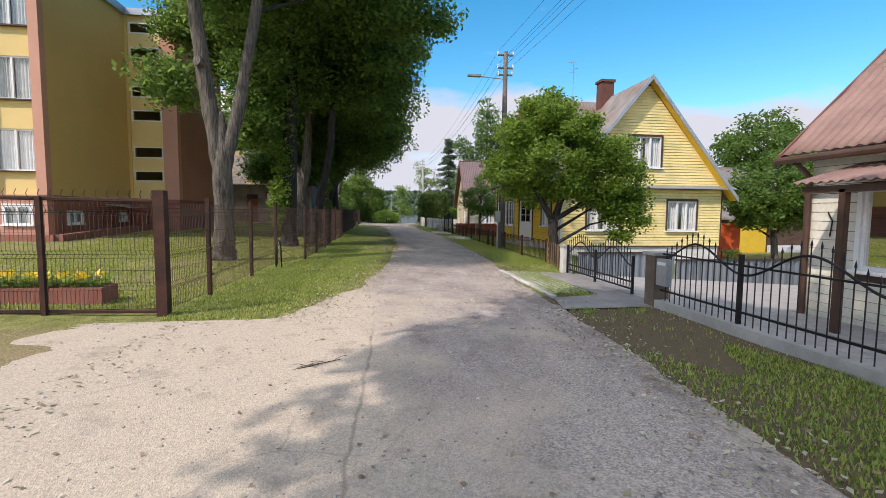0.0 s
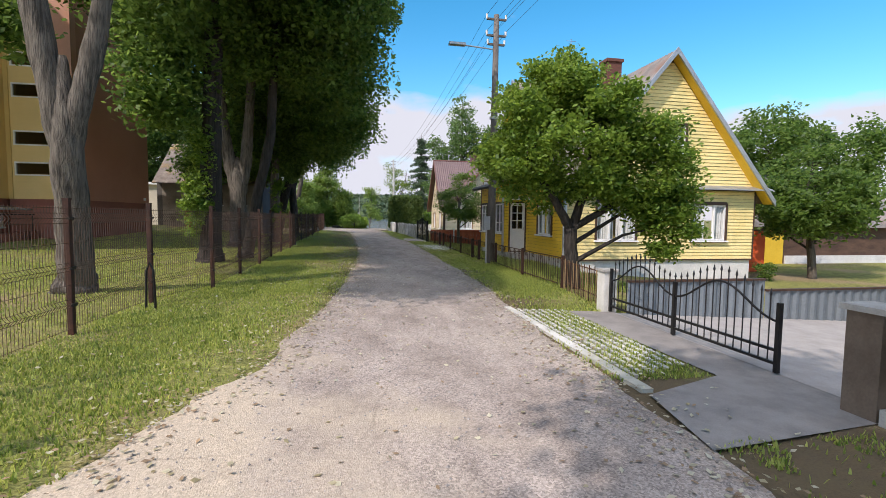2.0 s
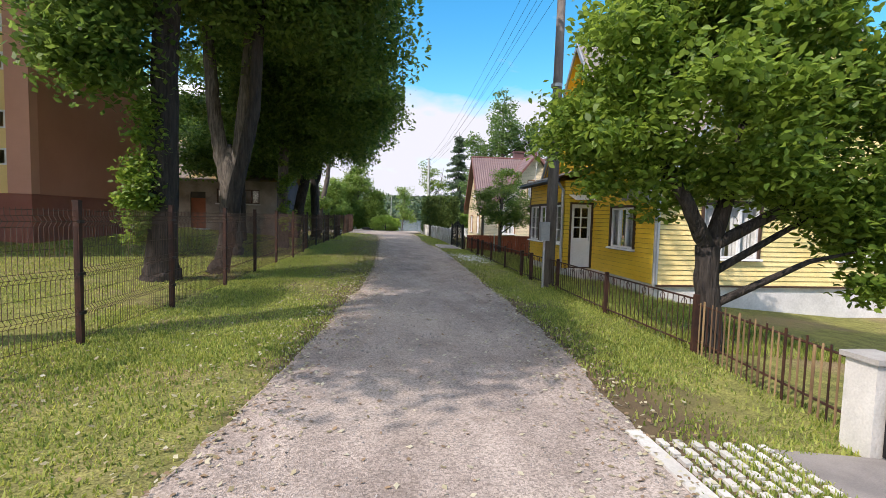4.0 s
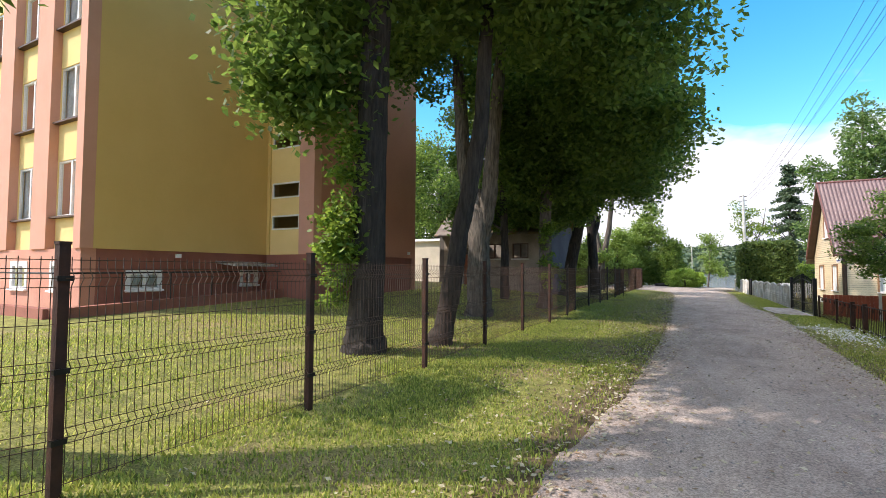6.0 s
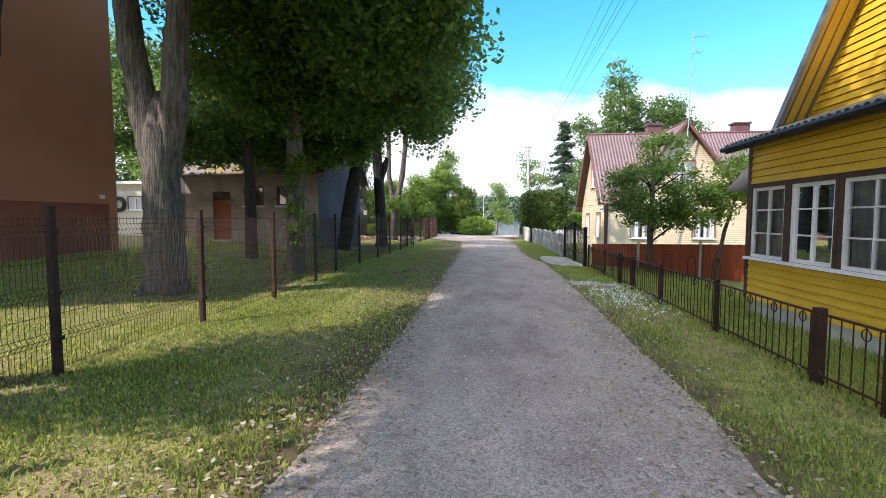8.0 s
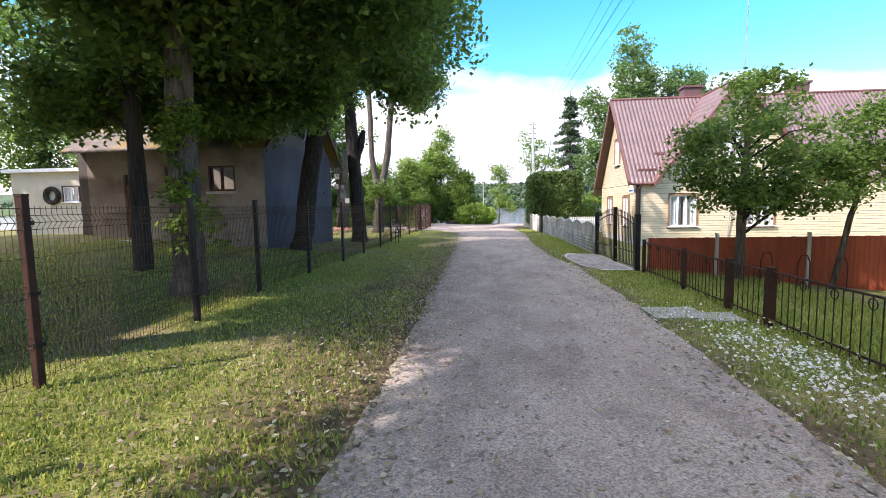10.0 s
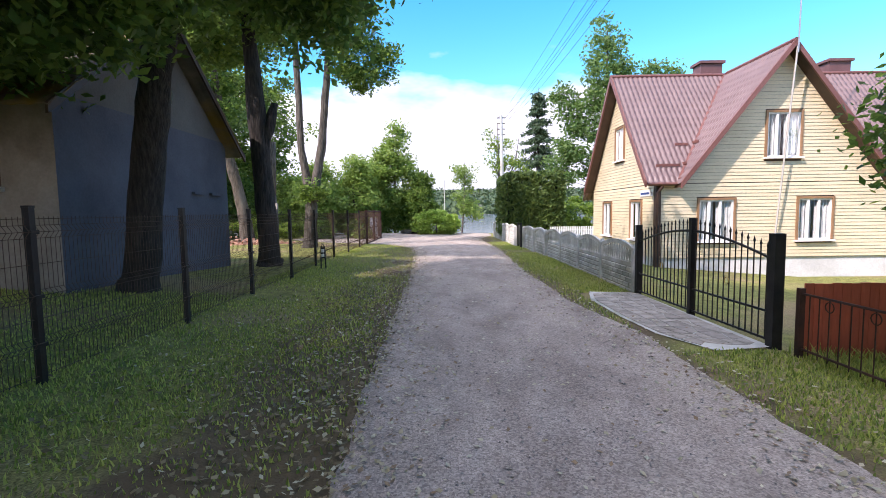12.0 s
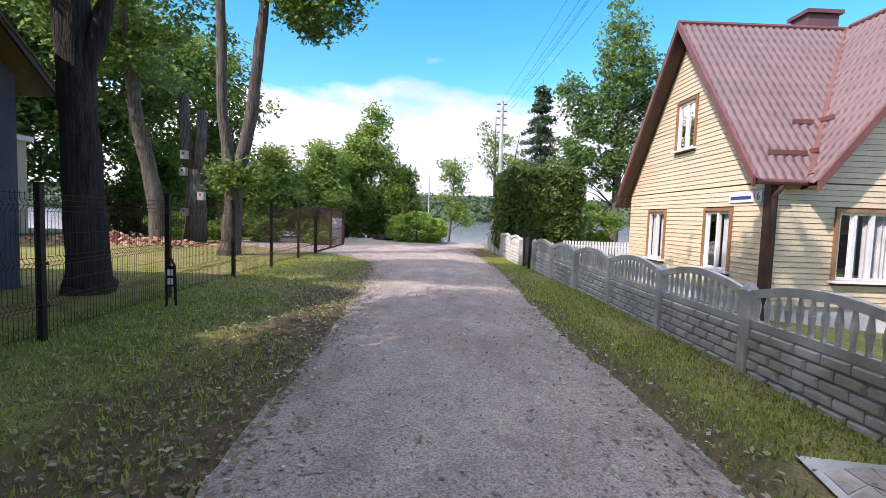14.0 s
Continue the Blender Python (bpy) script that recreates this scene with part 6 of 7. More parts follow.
# ---- cast concrete fence ----
cf = thing("concrete_fence", (6.0, 41, -0.05), "cast concrete panel fence with balustrade tops", "fence")
CP = [(6.08, 34.35), (6.08, 36.3), (6.07, 38.2), (6.06, 40.2), (5.98, 42.1), (5.9, 44.0), (5.82, 45.9)]
CP2 = [(5.62, 47.1), (5.6, 49.0), (5.55, 51.0), (5.5, 53.0), (5.45, 55.0)]
def c_panel(p, q):
    (x0, y0), (x1, y1) = p, q
    L = y1 - y0
    def X(y):
        return x0 + (x1 - x0) * (y - y0) / L
    bm = one(box, x0 - 0.02, y0 + 0.06, -0.1, x0 + 0.025, y1 - 0.06, 0.462)
    # backing coloured darker so the gaps between bricks read as shadowed
    panel = part("panel", bm, CONC_RECESS, cf)
    for rw in range(5):
        w = (L - 0.16) / 6
        for k in range(-1, 6):
            ya = max(y0 + 0.08 + (k + (0.5 if rw % 2 else 0)) * w, y0 + 0.075)
            yb = min(y0 + 0.08 + (k + 1 + (0.5 if rw % 2 else 0)) * w - 0.028, y1 - 0.075)
            if yb - ya > 0.05:
                za = -0.085 + rw * 0.109
                bm = bmesh.new()
                xa = x0 - 0.018
                hexa(bm, [(xa, ya, za), (xa, yb, za), (xa, yb, za + .092), (xa, ya, za + .092), (xa - .03, ya + .014, za + .014), (xa - .03, yb - .014, za + .014), (xa - .03, yb - .014, za + .078), (xa - .03, ya + .014, za + .078)])
                part("relief_brick", bm, CONC, panel)
    part("panel", one(box, x0 - 0.025, y0 + 0.06, 0.46, x0 + 0.025, y1 - 0.06, 0.54), CONC, cf)
    pts = [(X(y), y, 0.80 + 0.14 * math.sin((y - y0) / L * math.pi)) for y in np.linspace(y0 + 0.05, y1 - 0.05, 15)]
    bm = bmesh.new()
    for (xa, ya, za), (xb, yb, zb) in zip(pts, pts[1:]):
        hexa(bm, [(xa - .03, ya, za - .05), (xa + .03, ya, za - .05), (xb + .03, yb, zb - .05), (xb - .03, yb, zb - .05), (xa - .03, ya, za + .035), (xa + .03, ya, za + .035), (xb + .03, yb, zb + .035), (xb - .03, yb, zb + .035)])
    bmesh.ops.remove_doubles(bm, verts=bm.verts, dist=0.0005)
    part("coping", bm, CONC, cf)
    for k in range(13):
        y = y0 + 0.14 + k * (L - 0.28) / 12
        zt = 0.78 + 0.14 * math.sin((y - y0) / L * math.pi)
        bm = bmesh.new()
        tube(bm, [(x0, y, 0.53), (x0, y, 0.58), (x0, y, 0.62 + (zt - 0.62) * .4), (x0, y, zt - 0.04), (x0, y, zt)], [0.03, 0.02, 0.036, 0.018, 0.03], 6)
        part("baluster", bm, CONC, cf)
for p, q in list(zip(CP, CP[1:])) + list(zip(CP2, CP2[1:])):
    c_panel(p, q)
for x, y in CP + CP2:
    bm = one(box, x - 0.06, y - 0.06, -0.2, x + 0.06, y + 0.06, 0.84)
    hexa(bm, [(x - .07, y - .07, .84), (x + .07, y - .07, .84), (x + .07, y + .07, .84), (x - .07, y + .07, .84), (x - .02, y - .02, .92), (x + .02, y - .02, .92), (x + .02, y + .02, .92), (x - .02, y + .02, .92)])
    part("post", bm, CONC, cf)
wk = thing("black_wicket", (5.7, 46.5, -0.05), "narrow black wicket in the concrete fence", "gate")
for y in (46.1, 46.9):
    part("post", one(box, 5.68, y - 0.04, -0.1, 5.76, y + 0.04, 1.05), IRON, wk)
part("leaf", one(box, 5.71, 46.14, 0.05, 5.74, 46.86, 0.95), IRON, wk)
wf = thing("white_picket_fence", (9.5, 54, 0), "white picket fence behind the hedge", "fence")
for k in range(30):
    part("picket", one(box, 8.0 + k * 0.12, 50.5, -0.3, 8.07 + k * 0.12, 50.53, 0.72), WHITE, wf)
for z in (0.0, 0.5):
    part("rail", one(box, 7.95, 50.54, z, 11.6, 50.57, z + 0.06), WHITE, wf)

# ---- poles and wires ----
up = thing("utility_pole", (6.4, 16.9, -0.05), "grey weathered utility pole with lamp arm and insulators", "utility pole")
bm = bmesh.new()
tube(bm, [(6.34, 16.85, -0.3), (6.4, 16.9, 4), (6.42, 16.9, 8.55)], [0.15, 0.125, 0.09], 10)
part("pole", bm, POLEW, up, "", True)
for z, a in ((8.4, 0.34), (7.85, 0.34), (7.55, 0.3)):
    part("crossarm", one(box, 6.42 - a, 16.86, z - 0.03, 6.42 + a, 16.94, z + 0.03), POLEW, up)
    for s in (-1, 1):
        part("insulator", one(tube, [(6.42 + s * a, 16.9, z), (6.42 + s * a, 16.9, z + 0.16)], [0.03, 0.04], 8), WHITE, up)
arm = part("lamp_arm", one(tube, [(6.4, 16.9, 7.38), (5.3, 16.88, 7.44)], 0.025, 6), GALV, up)
bm = one(box, 4.75, 16.78, 7.42, 5.32, 16.98, 7.5)
part("lamp_head", bm, GALV, arm)
part("band", one(tube, [(6.38, 16.9, 5.0), (6.38, 16.9, 5.08)], 0.14, 10), GALV, up)
mbx = thing("meter_box", (6.08, 16.5, 0), "grey electricity meter box on a thin post", "meter box")
part("stem", one(tube, [(6.08, 16.5, -0.2), (6.08, 16.5, 1.15)], 0.03, 6), GALV, mbx)
bm = one(box, 5.97, 16.42, 1.13, 6.19, 16.58, 1.6)
part("box", bm, GALV, mbx)
fp = thing("utility_pole", (6.6, 59.8, 0), "slim concrete pole carrying the wires by the lake", "utility pole")
part("pole", one(tube, [(6.6, 59.8, -0.4), (6.5, 59.8, 8.5)], [0.16, 0.1], 10), CONC, fp)
for z in (8.3, 7.9, 7.5, 7.1):
    part("crossarm", one(box, 6.2, 59.76, z, 6.8, 59.84, z + 0.06), POLEW, fp)
wr = thing("power_lines", (6.4, 38, 8), "thin sagging power lines between the poles", "cable")
for k, (dx, z) in enumerate(((-0.34, 8.55), (0.34, 8.55), (-0.34, 8.0), (0.34, 8.0), (-0.3, 7.7))):
    for ya, yb, xa, xb, za, zb in ((16.9, 59.8, 6.42 + dx, 6.5 + dx * 0.7, z, z - 0.25), (16.9, -28, 6.42 + dx, 6.42 + dx, z, z)):
        part("wire", one(tube, [(xa + (xb - xa) * t, ya + (yb - ya) * t, za + (zb - za) * t - 3.2 * t * (1 - t)) for t in np.linspace(0, 1, 20)], 0.0065, 3, False), IRON, wr)
lp = thing("thin_pole", (2.3, 59.7, 0), "thin pale pole at the end of the lane", "pole")
part("pole", one(tube, [(2.3, 59.7, -0.2), (2.3, 59.7, 3.9)], 0.035, 6), CONC, lp)
ty = thing("scrap_tyre", (-0.3, 59.4, 0), "old black tractor tyre lying by the shore", "scrap")
bm = bmesh.new()
tube(bm, [(-0.3 + 0.5 * math.cos(k * 0.3927), 59.4 + 0.5 * math.sin(k * 0.3927), 0.16) for k in range(17)], 0.17, 8)
part("tread", bm, IRON, ty)

# ---- trees of the row ----
ROW = "row of old limes"
tree("lime_tree", (-3.55, 11.0, 0.1), "old forked lime with furrowed bark and a sawn limb",
     [([(-3.48, 10.45, 0.0), (-3.4, 10.38, 0.45), (-3.3, 10.08, 2.4), (-3.28, 10.0, 3.2), (-3.28, 9.98, 4.2)], [0.37, 0.27, 0.25, 0.22, 0.06]), ([(-3.33, 10.1, 2.3), (-3.43, 10.0, 3.2), (-3.63, 9.95, 4.9), (-4.0, 9.9, 8.2), (-4.15, 10, 11)], [0.17, 0.2, 0.19, 0.15, 0.09]), ([(-3.28, 10.1, 2.3), (-3.13, 10.0, 3.2), (-2.75, 10.05, 4.7), (-2.2, 10.1, 7.8), (-1.8, 10.2, 11)], [0.16, 0.18, 0.16, 0.13, 0.07])],
     [(-3.6, 11.3, 11.5, 3.6, 3.4, 3.2, 130), (-5.6, 6.6, 10.8, 1.4, 2.0, 1.0, 44), (-5.0, 5.4, 9.4, 1.5, 1.3, 0.8, 30), (-1.0, 13.2, 10.0, 2.6, 2.0, 2.4, 60), (1.7, 13.8, 9.4, 2.1, 1.8, 1.7, 48), (-3.2, 12.2, 8.6, 2.0, 1.6, 1.2, 22), (-4.8, 11.0, 5.6, 0.5, 0.5, 1.2, 7)], LIME_LEAF, 205, 0.42, 0.125, PALEBARK, 10, 2, group=ROW, seed=11)
sawn = tagged(part("sawn_stub", one(tube, [(-3.62, 9.9, 5.4), (-3.75, 9.65, 5.44)], [0.15, 0.14], 10), PALEBARK, None), "pale sawn limb stub on the lime", "branch")
sawn.parent = bpy.data.objects["lime_tree"]
sawn.matrix_parent_inverse = Matrix.Translation(sawn.parent.location).inverted()
del sawn["category"]
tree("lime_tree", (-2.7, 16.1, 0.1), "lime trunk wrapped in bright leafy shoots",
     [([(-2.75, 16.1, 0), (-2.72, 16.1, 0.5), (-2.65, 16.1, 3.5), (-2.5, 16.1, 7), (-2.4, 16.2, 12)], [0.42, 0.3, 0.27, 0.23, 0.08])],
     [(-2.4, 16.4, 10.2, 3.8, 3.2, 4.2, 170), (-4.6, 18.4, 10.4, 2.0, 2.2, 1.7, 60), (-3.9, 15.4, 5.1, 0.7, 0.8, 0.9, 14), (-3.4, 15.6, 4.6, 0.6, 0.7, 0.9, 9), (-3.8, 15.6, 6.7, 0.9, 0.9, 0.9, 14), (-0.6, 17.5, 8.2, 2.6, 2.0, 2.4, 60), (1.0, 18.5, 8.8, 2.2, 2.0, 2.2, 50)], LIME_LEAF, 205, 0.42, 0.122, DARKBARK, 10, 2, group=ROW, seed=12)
iv = thing("epicormic_shoots", (-2.9, 15.8, 1.0), "bright leafy shoots hanging on a lime trunk", "shoots")
_, pts = clump_points([(-3.0, 15.75, 2.0, 0.32, 0.35, 1.05, 34), (-2.85, 15.8, 3.3, 0.24, 0.24, 0.6, 10)], 90, 0.14, np.random.default_rng(21))
link("leaves", quads_mesh("leaves", folded_leaves(pts, 0.075), APPLE_LEAF), iv)
part("twigs", one(tube, [(-2.75, 16.05, 1.2), (-3.1, 15.8, 1.9), (-3.2, 15.75, 2.9)], [0.02, 0.015, 0.006], 5), BARK, iv)
tree("lime_tree", (-2.0, 17.6, 0.1), "slim dark lime leaning over the fence",
     [([(-2.08, 17.6, 0.0), (-1.95, 17.6, 0.4), (-1.6, 17.6, 2.3), (-1.2, 17.6, 4.1), (-1.0, 17.6, 7), (-0.9, 17.8, 12)], [0.3, 0.2, 0.17, 0.15, 0.12, 0.05])],
     [(-0.6, 19.0, 10.5, 3.4, 2.6, 3.6, 120), (0.9, 20.5, 7.8, 1.6, 1.8, 2.2, 44)], LIME_LEAF, 205, 0.42, 0.122, DARKBARK, 10, 2, group=ROW, seed=13)
tree("lime_tree", (-3.3, 22.4, 0.2), "stout forked lime with pale ridged bark",
     [([(-3.35, 22.4, 0), (-3.3, 22.4, 0.5), (-3.32, 22.4, 1.8), (-3.32, 22.4, 3.2), (-3.32, 22.4, 4.0)], [0.5, 0.37, 0.34, 0.30, 0.06]), ([(-3.42, 22.4, 2.6), (-3.62, 22.4, 3.6), (-3.85, 22.4, 5.2), (-4.1, 22.5, 8), (-4.2, 22.5, 11)], [0.22, 0.25, 0.22, 0.17, 0.1]), ([(-3.2, 22.4, 2.6), (-3.0, 22.4, 3.7), (-2.85, 22.4, 5.4), (-2.7, 22.6, 8), (-2.4, 22.8, 12)], [0.22, 0.24, 0.2, 0.16, 0.08])],
     [(-3.0, 23.0, 10.5, 4.0, 3.2, 4.0, 170), (-5.6, 21.5, 9.6, 2.4, 2.4, 2.0, 60), (-7.3, 19.8, 10.2, 1.8, 1.7, 1.1, 50), (-3.2, 25.4, 6.2, 1.8, 1.6, 1.4, 40), (0.4, 24.5, 6.6, 2.2, 2.2, 2.0, 75)], LIME_LEAF, 205, 0.42, 0.122, PALEBARK, 10, 2, group=ROW, seed=14)
tree("young_tree", (-4.75, 28.4, 0.4), "young straight trunk before the outbuilding",
     [([(-4.75, 28.4, 0.1), (-4.73, 28.4, 2.5), (-4.85, 28.5, 5), (-5.1, 29.0, 9)], [0.2, 0.16, 0.14, 0.06])],
     [(-5.4, 29.4, 7.8, 2.6, 2.4, 3.2, 90), (-6.2, 29.0, 4.3, 1.5, 1.2, 1.0, 30)], LIME_LEAF, 195, 0.4, 0.122, DARKBARK, 10, 2, group=ROW, seed=15)
tree("lime_tree", (-2.48, 26.55, 0.2), "lime with ivy and shoots climbing its pale trunk",
     [([(-2.5, 26.55, 0), (-2.46, 26.55, 0.6), (-2.46, 26.6, 3.5), (-2.4, 26.8, 7), (-2.3, 27.4, 12)], [0.34, 0.25, 0.22, 0.18, 0.07])],
     [(-2.3, 27.6, 9.6, 3.6, 2.8, 4.2, 150), (-2.6, 26.9, 5.2, 1.9, 1.4, 1.1, 50), (0.3, 28.4, 6.6, 2.0, 2.2, 2.2, 75)], LIME_LEAF, 195, 0.4, 0.122, PALEBARK, 10, 2, group=ROW, seed=16)
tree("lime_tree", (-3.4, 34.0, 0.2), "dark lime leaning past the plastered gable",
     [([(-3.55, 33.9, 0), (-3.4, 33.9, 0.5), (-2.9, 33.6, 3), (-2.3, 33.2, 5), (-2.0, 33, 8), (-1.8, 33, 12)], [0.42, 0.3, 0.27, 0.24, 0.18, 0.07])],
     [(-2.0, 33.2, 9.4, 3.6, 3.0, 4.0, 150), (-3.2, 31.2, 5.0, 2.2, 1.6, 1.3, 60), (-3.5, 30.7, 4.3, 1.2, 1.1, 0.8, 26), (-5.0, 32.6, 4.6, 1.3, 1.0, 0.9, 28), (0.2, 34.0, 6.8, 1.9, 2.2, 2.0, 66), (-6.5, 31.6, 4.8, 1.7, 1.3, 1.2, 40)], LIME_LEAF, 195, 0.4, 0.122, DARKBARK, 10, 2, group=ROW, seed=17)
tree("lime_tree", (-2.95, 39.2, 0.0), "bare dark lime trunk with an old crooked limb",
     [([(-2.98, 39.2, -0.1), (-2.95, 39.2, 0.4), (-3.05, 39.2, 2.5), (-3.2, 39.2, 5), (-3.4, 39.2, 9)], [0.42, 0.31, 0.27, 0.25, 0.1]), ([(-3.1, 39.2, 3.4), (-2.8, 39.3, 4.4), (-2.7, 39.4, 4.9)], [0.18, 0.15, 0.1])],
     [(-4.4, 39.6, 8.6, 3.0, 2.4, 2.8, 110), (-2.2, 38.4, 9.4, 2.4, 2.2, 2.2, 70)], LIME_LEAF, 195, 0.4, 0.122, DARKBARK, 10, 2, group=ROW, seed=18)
tree("lime_tree", (-3.9, 46.7, 0.0), "two-stemmed slender lime with high tufts of leaves",
     [([(-3.95, 46.7, -0.1), (-3.9, 46.7, 0.4), (-3.78, 46.7, 2.0), (-3.75, 46.7, 2.7)], [0.42, 0.3, 0.27, 0.06]), ([(-3.8, 46.7, 2.2), (-4.15, 46.7, 4.5), (-4.25, 46.7, 9.5), (-4.4, 46.8, 12)], [0.2, 0.16, 0.13, 0.05]), ([(-3.7, 46.7, 2.2), (-3.2, 46.7, 4.8), (-2.7, 46.7, 9.5), (-2.4, 46.7, 12)], [0.22, 0.18, 0.13, 0.05])],
     [(-3.2, 46.7, 11.2, 3.0, 2.2, 2.0, 70), (-1.2, 46.7, 8.3, 1.3, 1.4, 1.1, 34), (-3.7, 46.6, 2.6, 0.5, 0.4, 0.5, 8)], LIME_LEAF, 170, 0.34, 0.115, PALEBARK, 10, 2, group=ROW, seed=19)
tree("lime_tree", (-8.7, 50.8, 0.0), "grey leaning trunk beyond the rubble",
     [([(-8.5, 50.8, -0.1), (-8.7, 50.8, 2), (-9.4, 50.8, 5), (-9.9, 50.8, 9), (-10, 50.8, 13)], [0.4, 0.3, 0.26, 0.18, 0.06])],
     [(-10, 50.8, 10.5, 4.0, 3.0, 3.6, 110)], LIME_LEAF, 120, 0.42, 0.17, BARK, 10, 2, group=ROW, seed=20)
iv = thing("epicormic_shoots", (-2.35, 26.3, 1.0), "leafy shoots climbing a pale lime trunk", "shoots")
_, pts = clump_points([(-2.3, 26.3, 2.4, 0.2, 0.2, 1.5, 26), (-1.95, 26.1, 1.3, 0.4, 0.3, 0.5, 9)], 46, 0.11, np.random.default_rng(22))
link("leaves", quads_mesh("leaves", folded_leaves(pts, 0.075), APPLE_LEAF), iv)
part("twigs", one(tube, [(-2.42, 26.4, 0.6), (-2.3, 26.3, 1.9), (-2.3, 26.3, 3.5)], [0.02, 0.015, 0.006], 5), BARK, iv)
dt = thing("dead_trunk", (-7.6, 52, 0), "sawn-off dead forked trunk hung with bird boxes", "tree")
bm = bmesh.new()
tube(bm, [(-7.75, 52, -0.1), (-7.65, 52, 1.2), (-7.7, 52, 3.2)], [0.5, 0.42, 0.36], 10)
part("trunk", bm, PALEBARK, dt, "", True)
bm = bmesh.new()
tube(bm, [(-7.8, 52, 2.8), (-8.1, 52, 4.6), (-8.2, 52, 6.4)], [0.26, 0.22, 0.19], 10)
part("limb", bm, PALEBARK, dt, "sawn-off bare limb", True)
bm = bmesh.new()
tube(bm, [(-7.55, 52, 2.8), (-7.45, 52, 4.4), (-7.4, 52, 5.7)], [0.26, 0.22, 0.2], 10)
part("limb", bm, PALEBARK, dt, "sawn-off bare limb", True)
for x, z in ((-7.9, 3.6), (-7.95, 2.9), (-7.2, 1.9), (-7.9, 1.2)):
    bb = thing("bird_box", (x, 51.5, z), "small pale wooden bird box on a dead trunk", "bird box", "bird boxes")
    bx = part("box", one(box, x - 0.13, 51.42, z, x + 0.13, 51.64, z + 0.34), STONE, bb)
    part("entrance", one(tube, [(x, 51.42, z + 0.22), (x, 51.41, z + 0.22)], 0.04, 8), IRON, bx)
# backdrop trees on the park side
for k, (x, y, h, w) in enumerate(((-15, 56, 13, 4.2), (-21, 52, 15, 5), (-27, 58, 16, 5.5), (-13, 63, 12, 4), (-18, 55, 13, 3.8), (-32, 53, 18, 5), (-27.5, 54, 18, 5.2), (-34, 38, 15, 5))):
    tree("park_tree", (x, y, 0), "tall dark tree in the park behind the lawn", [([(x, y, -0.2), (x + 0.2, y, h * 0.4), (x, y, h)], [0.4, 0.28, 0.06])],
         [(x, y, h * 0.68, w, w * 0.8, h * 0.36, 120), (x - w * 0.4, y - 1, h * 0.35, w * 0.7, w * 0.6, h * 0.16, 30)], (ASPEN_LEAF, LIME_LEAF)[k % 2], 110, 0.6, 0.22, BARK, 8, 14, group="park trees", seed=40 + k)
# shrubs and young trees by the shore
for k, (x, y, h, w, lf) in enumerate(((-9.5, 60, 4.6, 2.2, BRIGHT_LEAF), (-7.0, 58.5, 5.2, 2.0, BRIGHT_LEAF), (-4.6, 60.5, 5.8, 1.8, BRIGHT_LEAF), (-1.8, 63.5, 8.6, 1.5, BRIGHT_LEAF), (-12.5, 57, 4.5, 2.2, LIME_LEAF), (-3.2, 63, 6.4, 2.0, BRIGHT_LEAF), (0.2, 63, 4.6, 1.3, LIME_LEAF))):
    tree("shore_tree", (x, y, 0), "bushy young tree by the shore", [([(x, y, -0.2), (x + 0.1, y, h * 0.5), (x, y, h)], [0.13, 0.09, 0.02])],
         [(x, y, h * 0.42, w * 1.1, w, h * 0.42, 100), (x + 0.3, y, h * 0.8, w * 0.5, w * 0.5, h * 0.22, 26), (x - w * 0.6, y - 0.4, h * 0.2, w * 0.7, w * 0.6, h * 0.2, 26)], lf, 90, 0.34, 0.16, BARK, 7, 16, group="shore trees", seed=60 + k)
for k, (x, y, h, w) in enumerate(((-5.2, 53.5, 1.3, 0.9), (-7.5, 54.5, 1.1, 0.9), (-3.2, 54.5, 1.2, 0.8), (-9.5, 53.5, 1.5, 1.1), (-2.6, 53.0, 0.9, 0.5))):
    b = thing("garden_shrub", (x, y, 0), "low rounded garden shrub behind the fence", "shrub", "garden shrubs")
    _, pts = clump_points([(x, y, h * 0.5, w, w, h * 0.5, 40)], 60, 0.13, np.random.default_rng(80 + k))
    link("foliage", quads_mesh("foliage", leaf_quads(pts[pts[:, 2] > 0], 0.1), (BRIGHT_LEAF, APPLE_LEAF)[k % 2]), b)
    part("stem", one(tube, [(x, y, -0.1), (x, y, h * 0.6)], 0.04, 6), BARK, b)
bu = thing("round_bush", (1.7, 58.6, 0), "dense round light-green bush at the end of the lane", "bush")
_, pts = clump_points([(1.7, 58.6, 0.75, 1.65, 1.2, 0.95, 190)], 70, 0.14, np.random.default_rng(90), 0.75)
link("foliage", quads_mesh("foliage", leaf_quads(pts[pts[:, 2] > 0], 0.1), BUSH_LEAF), bu)
part("stem", one(tube, [(1.7, 58.6, -0.1), (1.7, 58.6, 0.9)], 0.06, 6), BARK, bu)
tree("birch", (3.9, 61.5, -0.2), "slender light birch leaning by the water", [([(3.6, 61.5, -0.4), (3.8, 61.5, 2), (3.9, 61.5, 5.4)], [0.08, 0.06, 0.015])],
     [(3.8, 61.5, 3.4, 1.0, 0.9, 1.9, 40), (4.5, 61.5, 1.7, 0.8, 0.7, 0.9, 16)], BRIGHT_LEAF, 60, 0.26, 0.12, PALEBARK, 7, 18, seed=91)

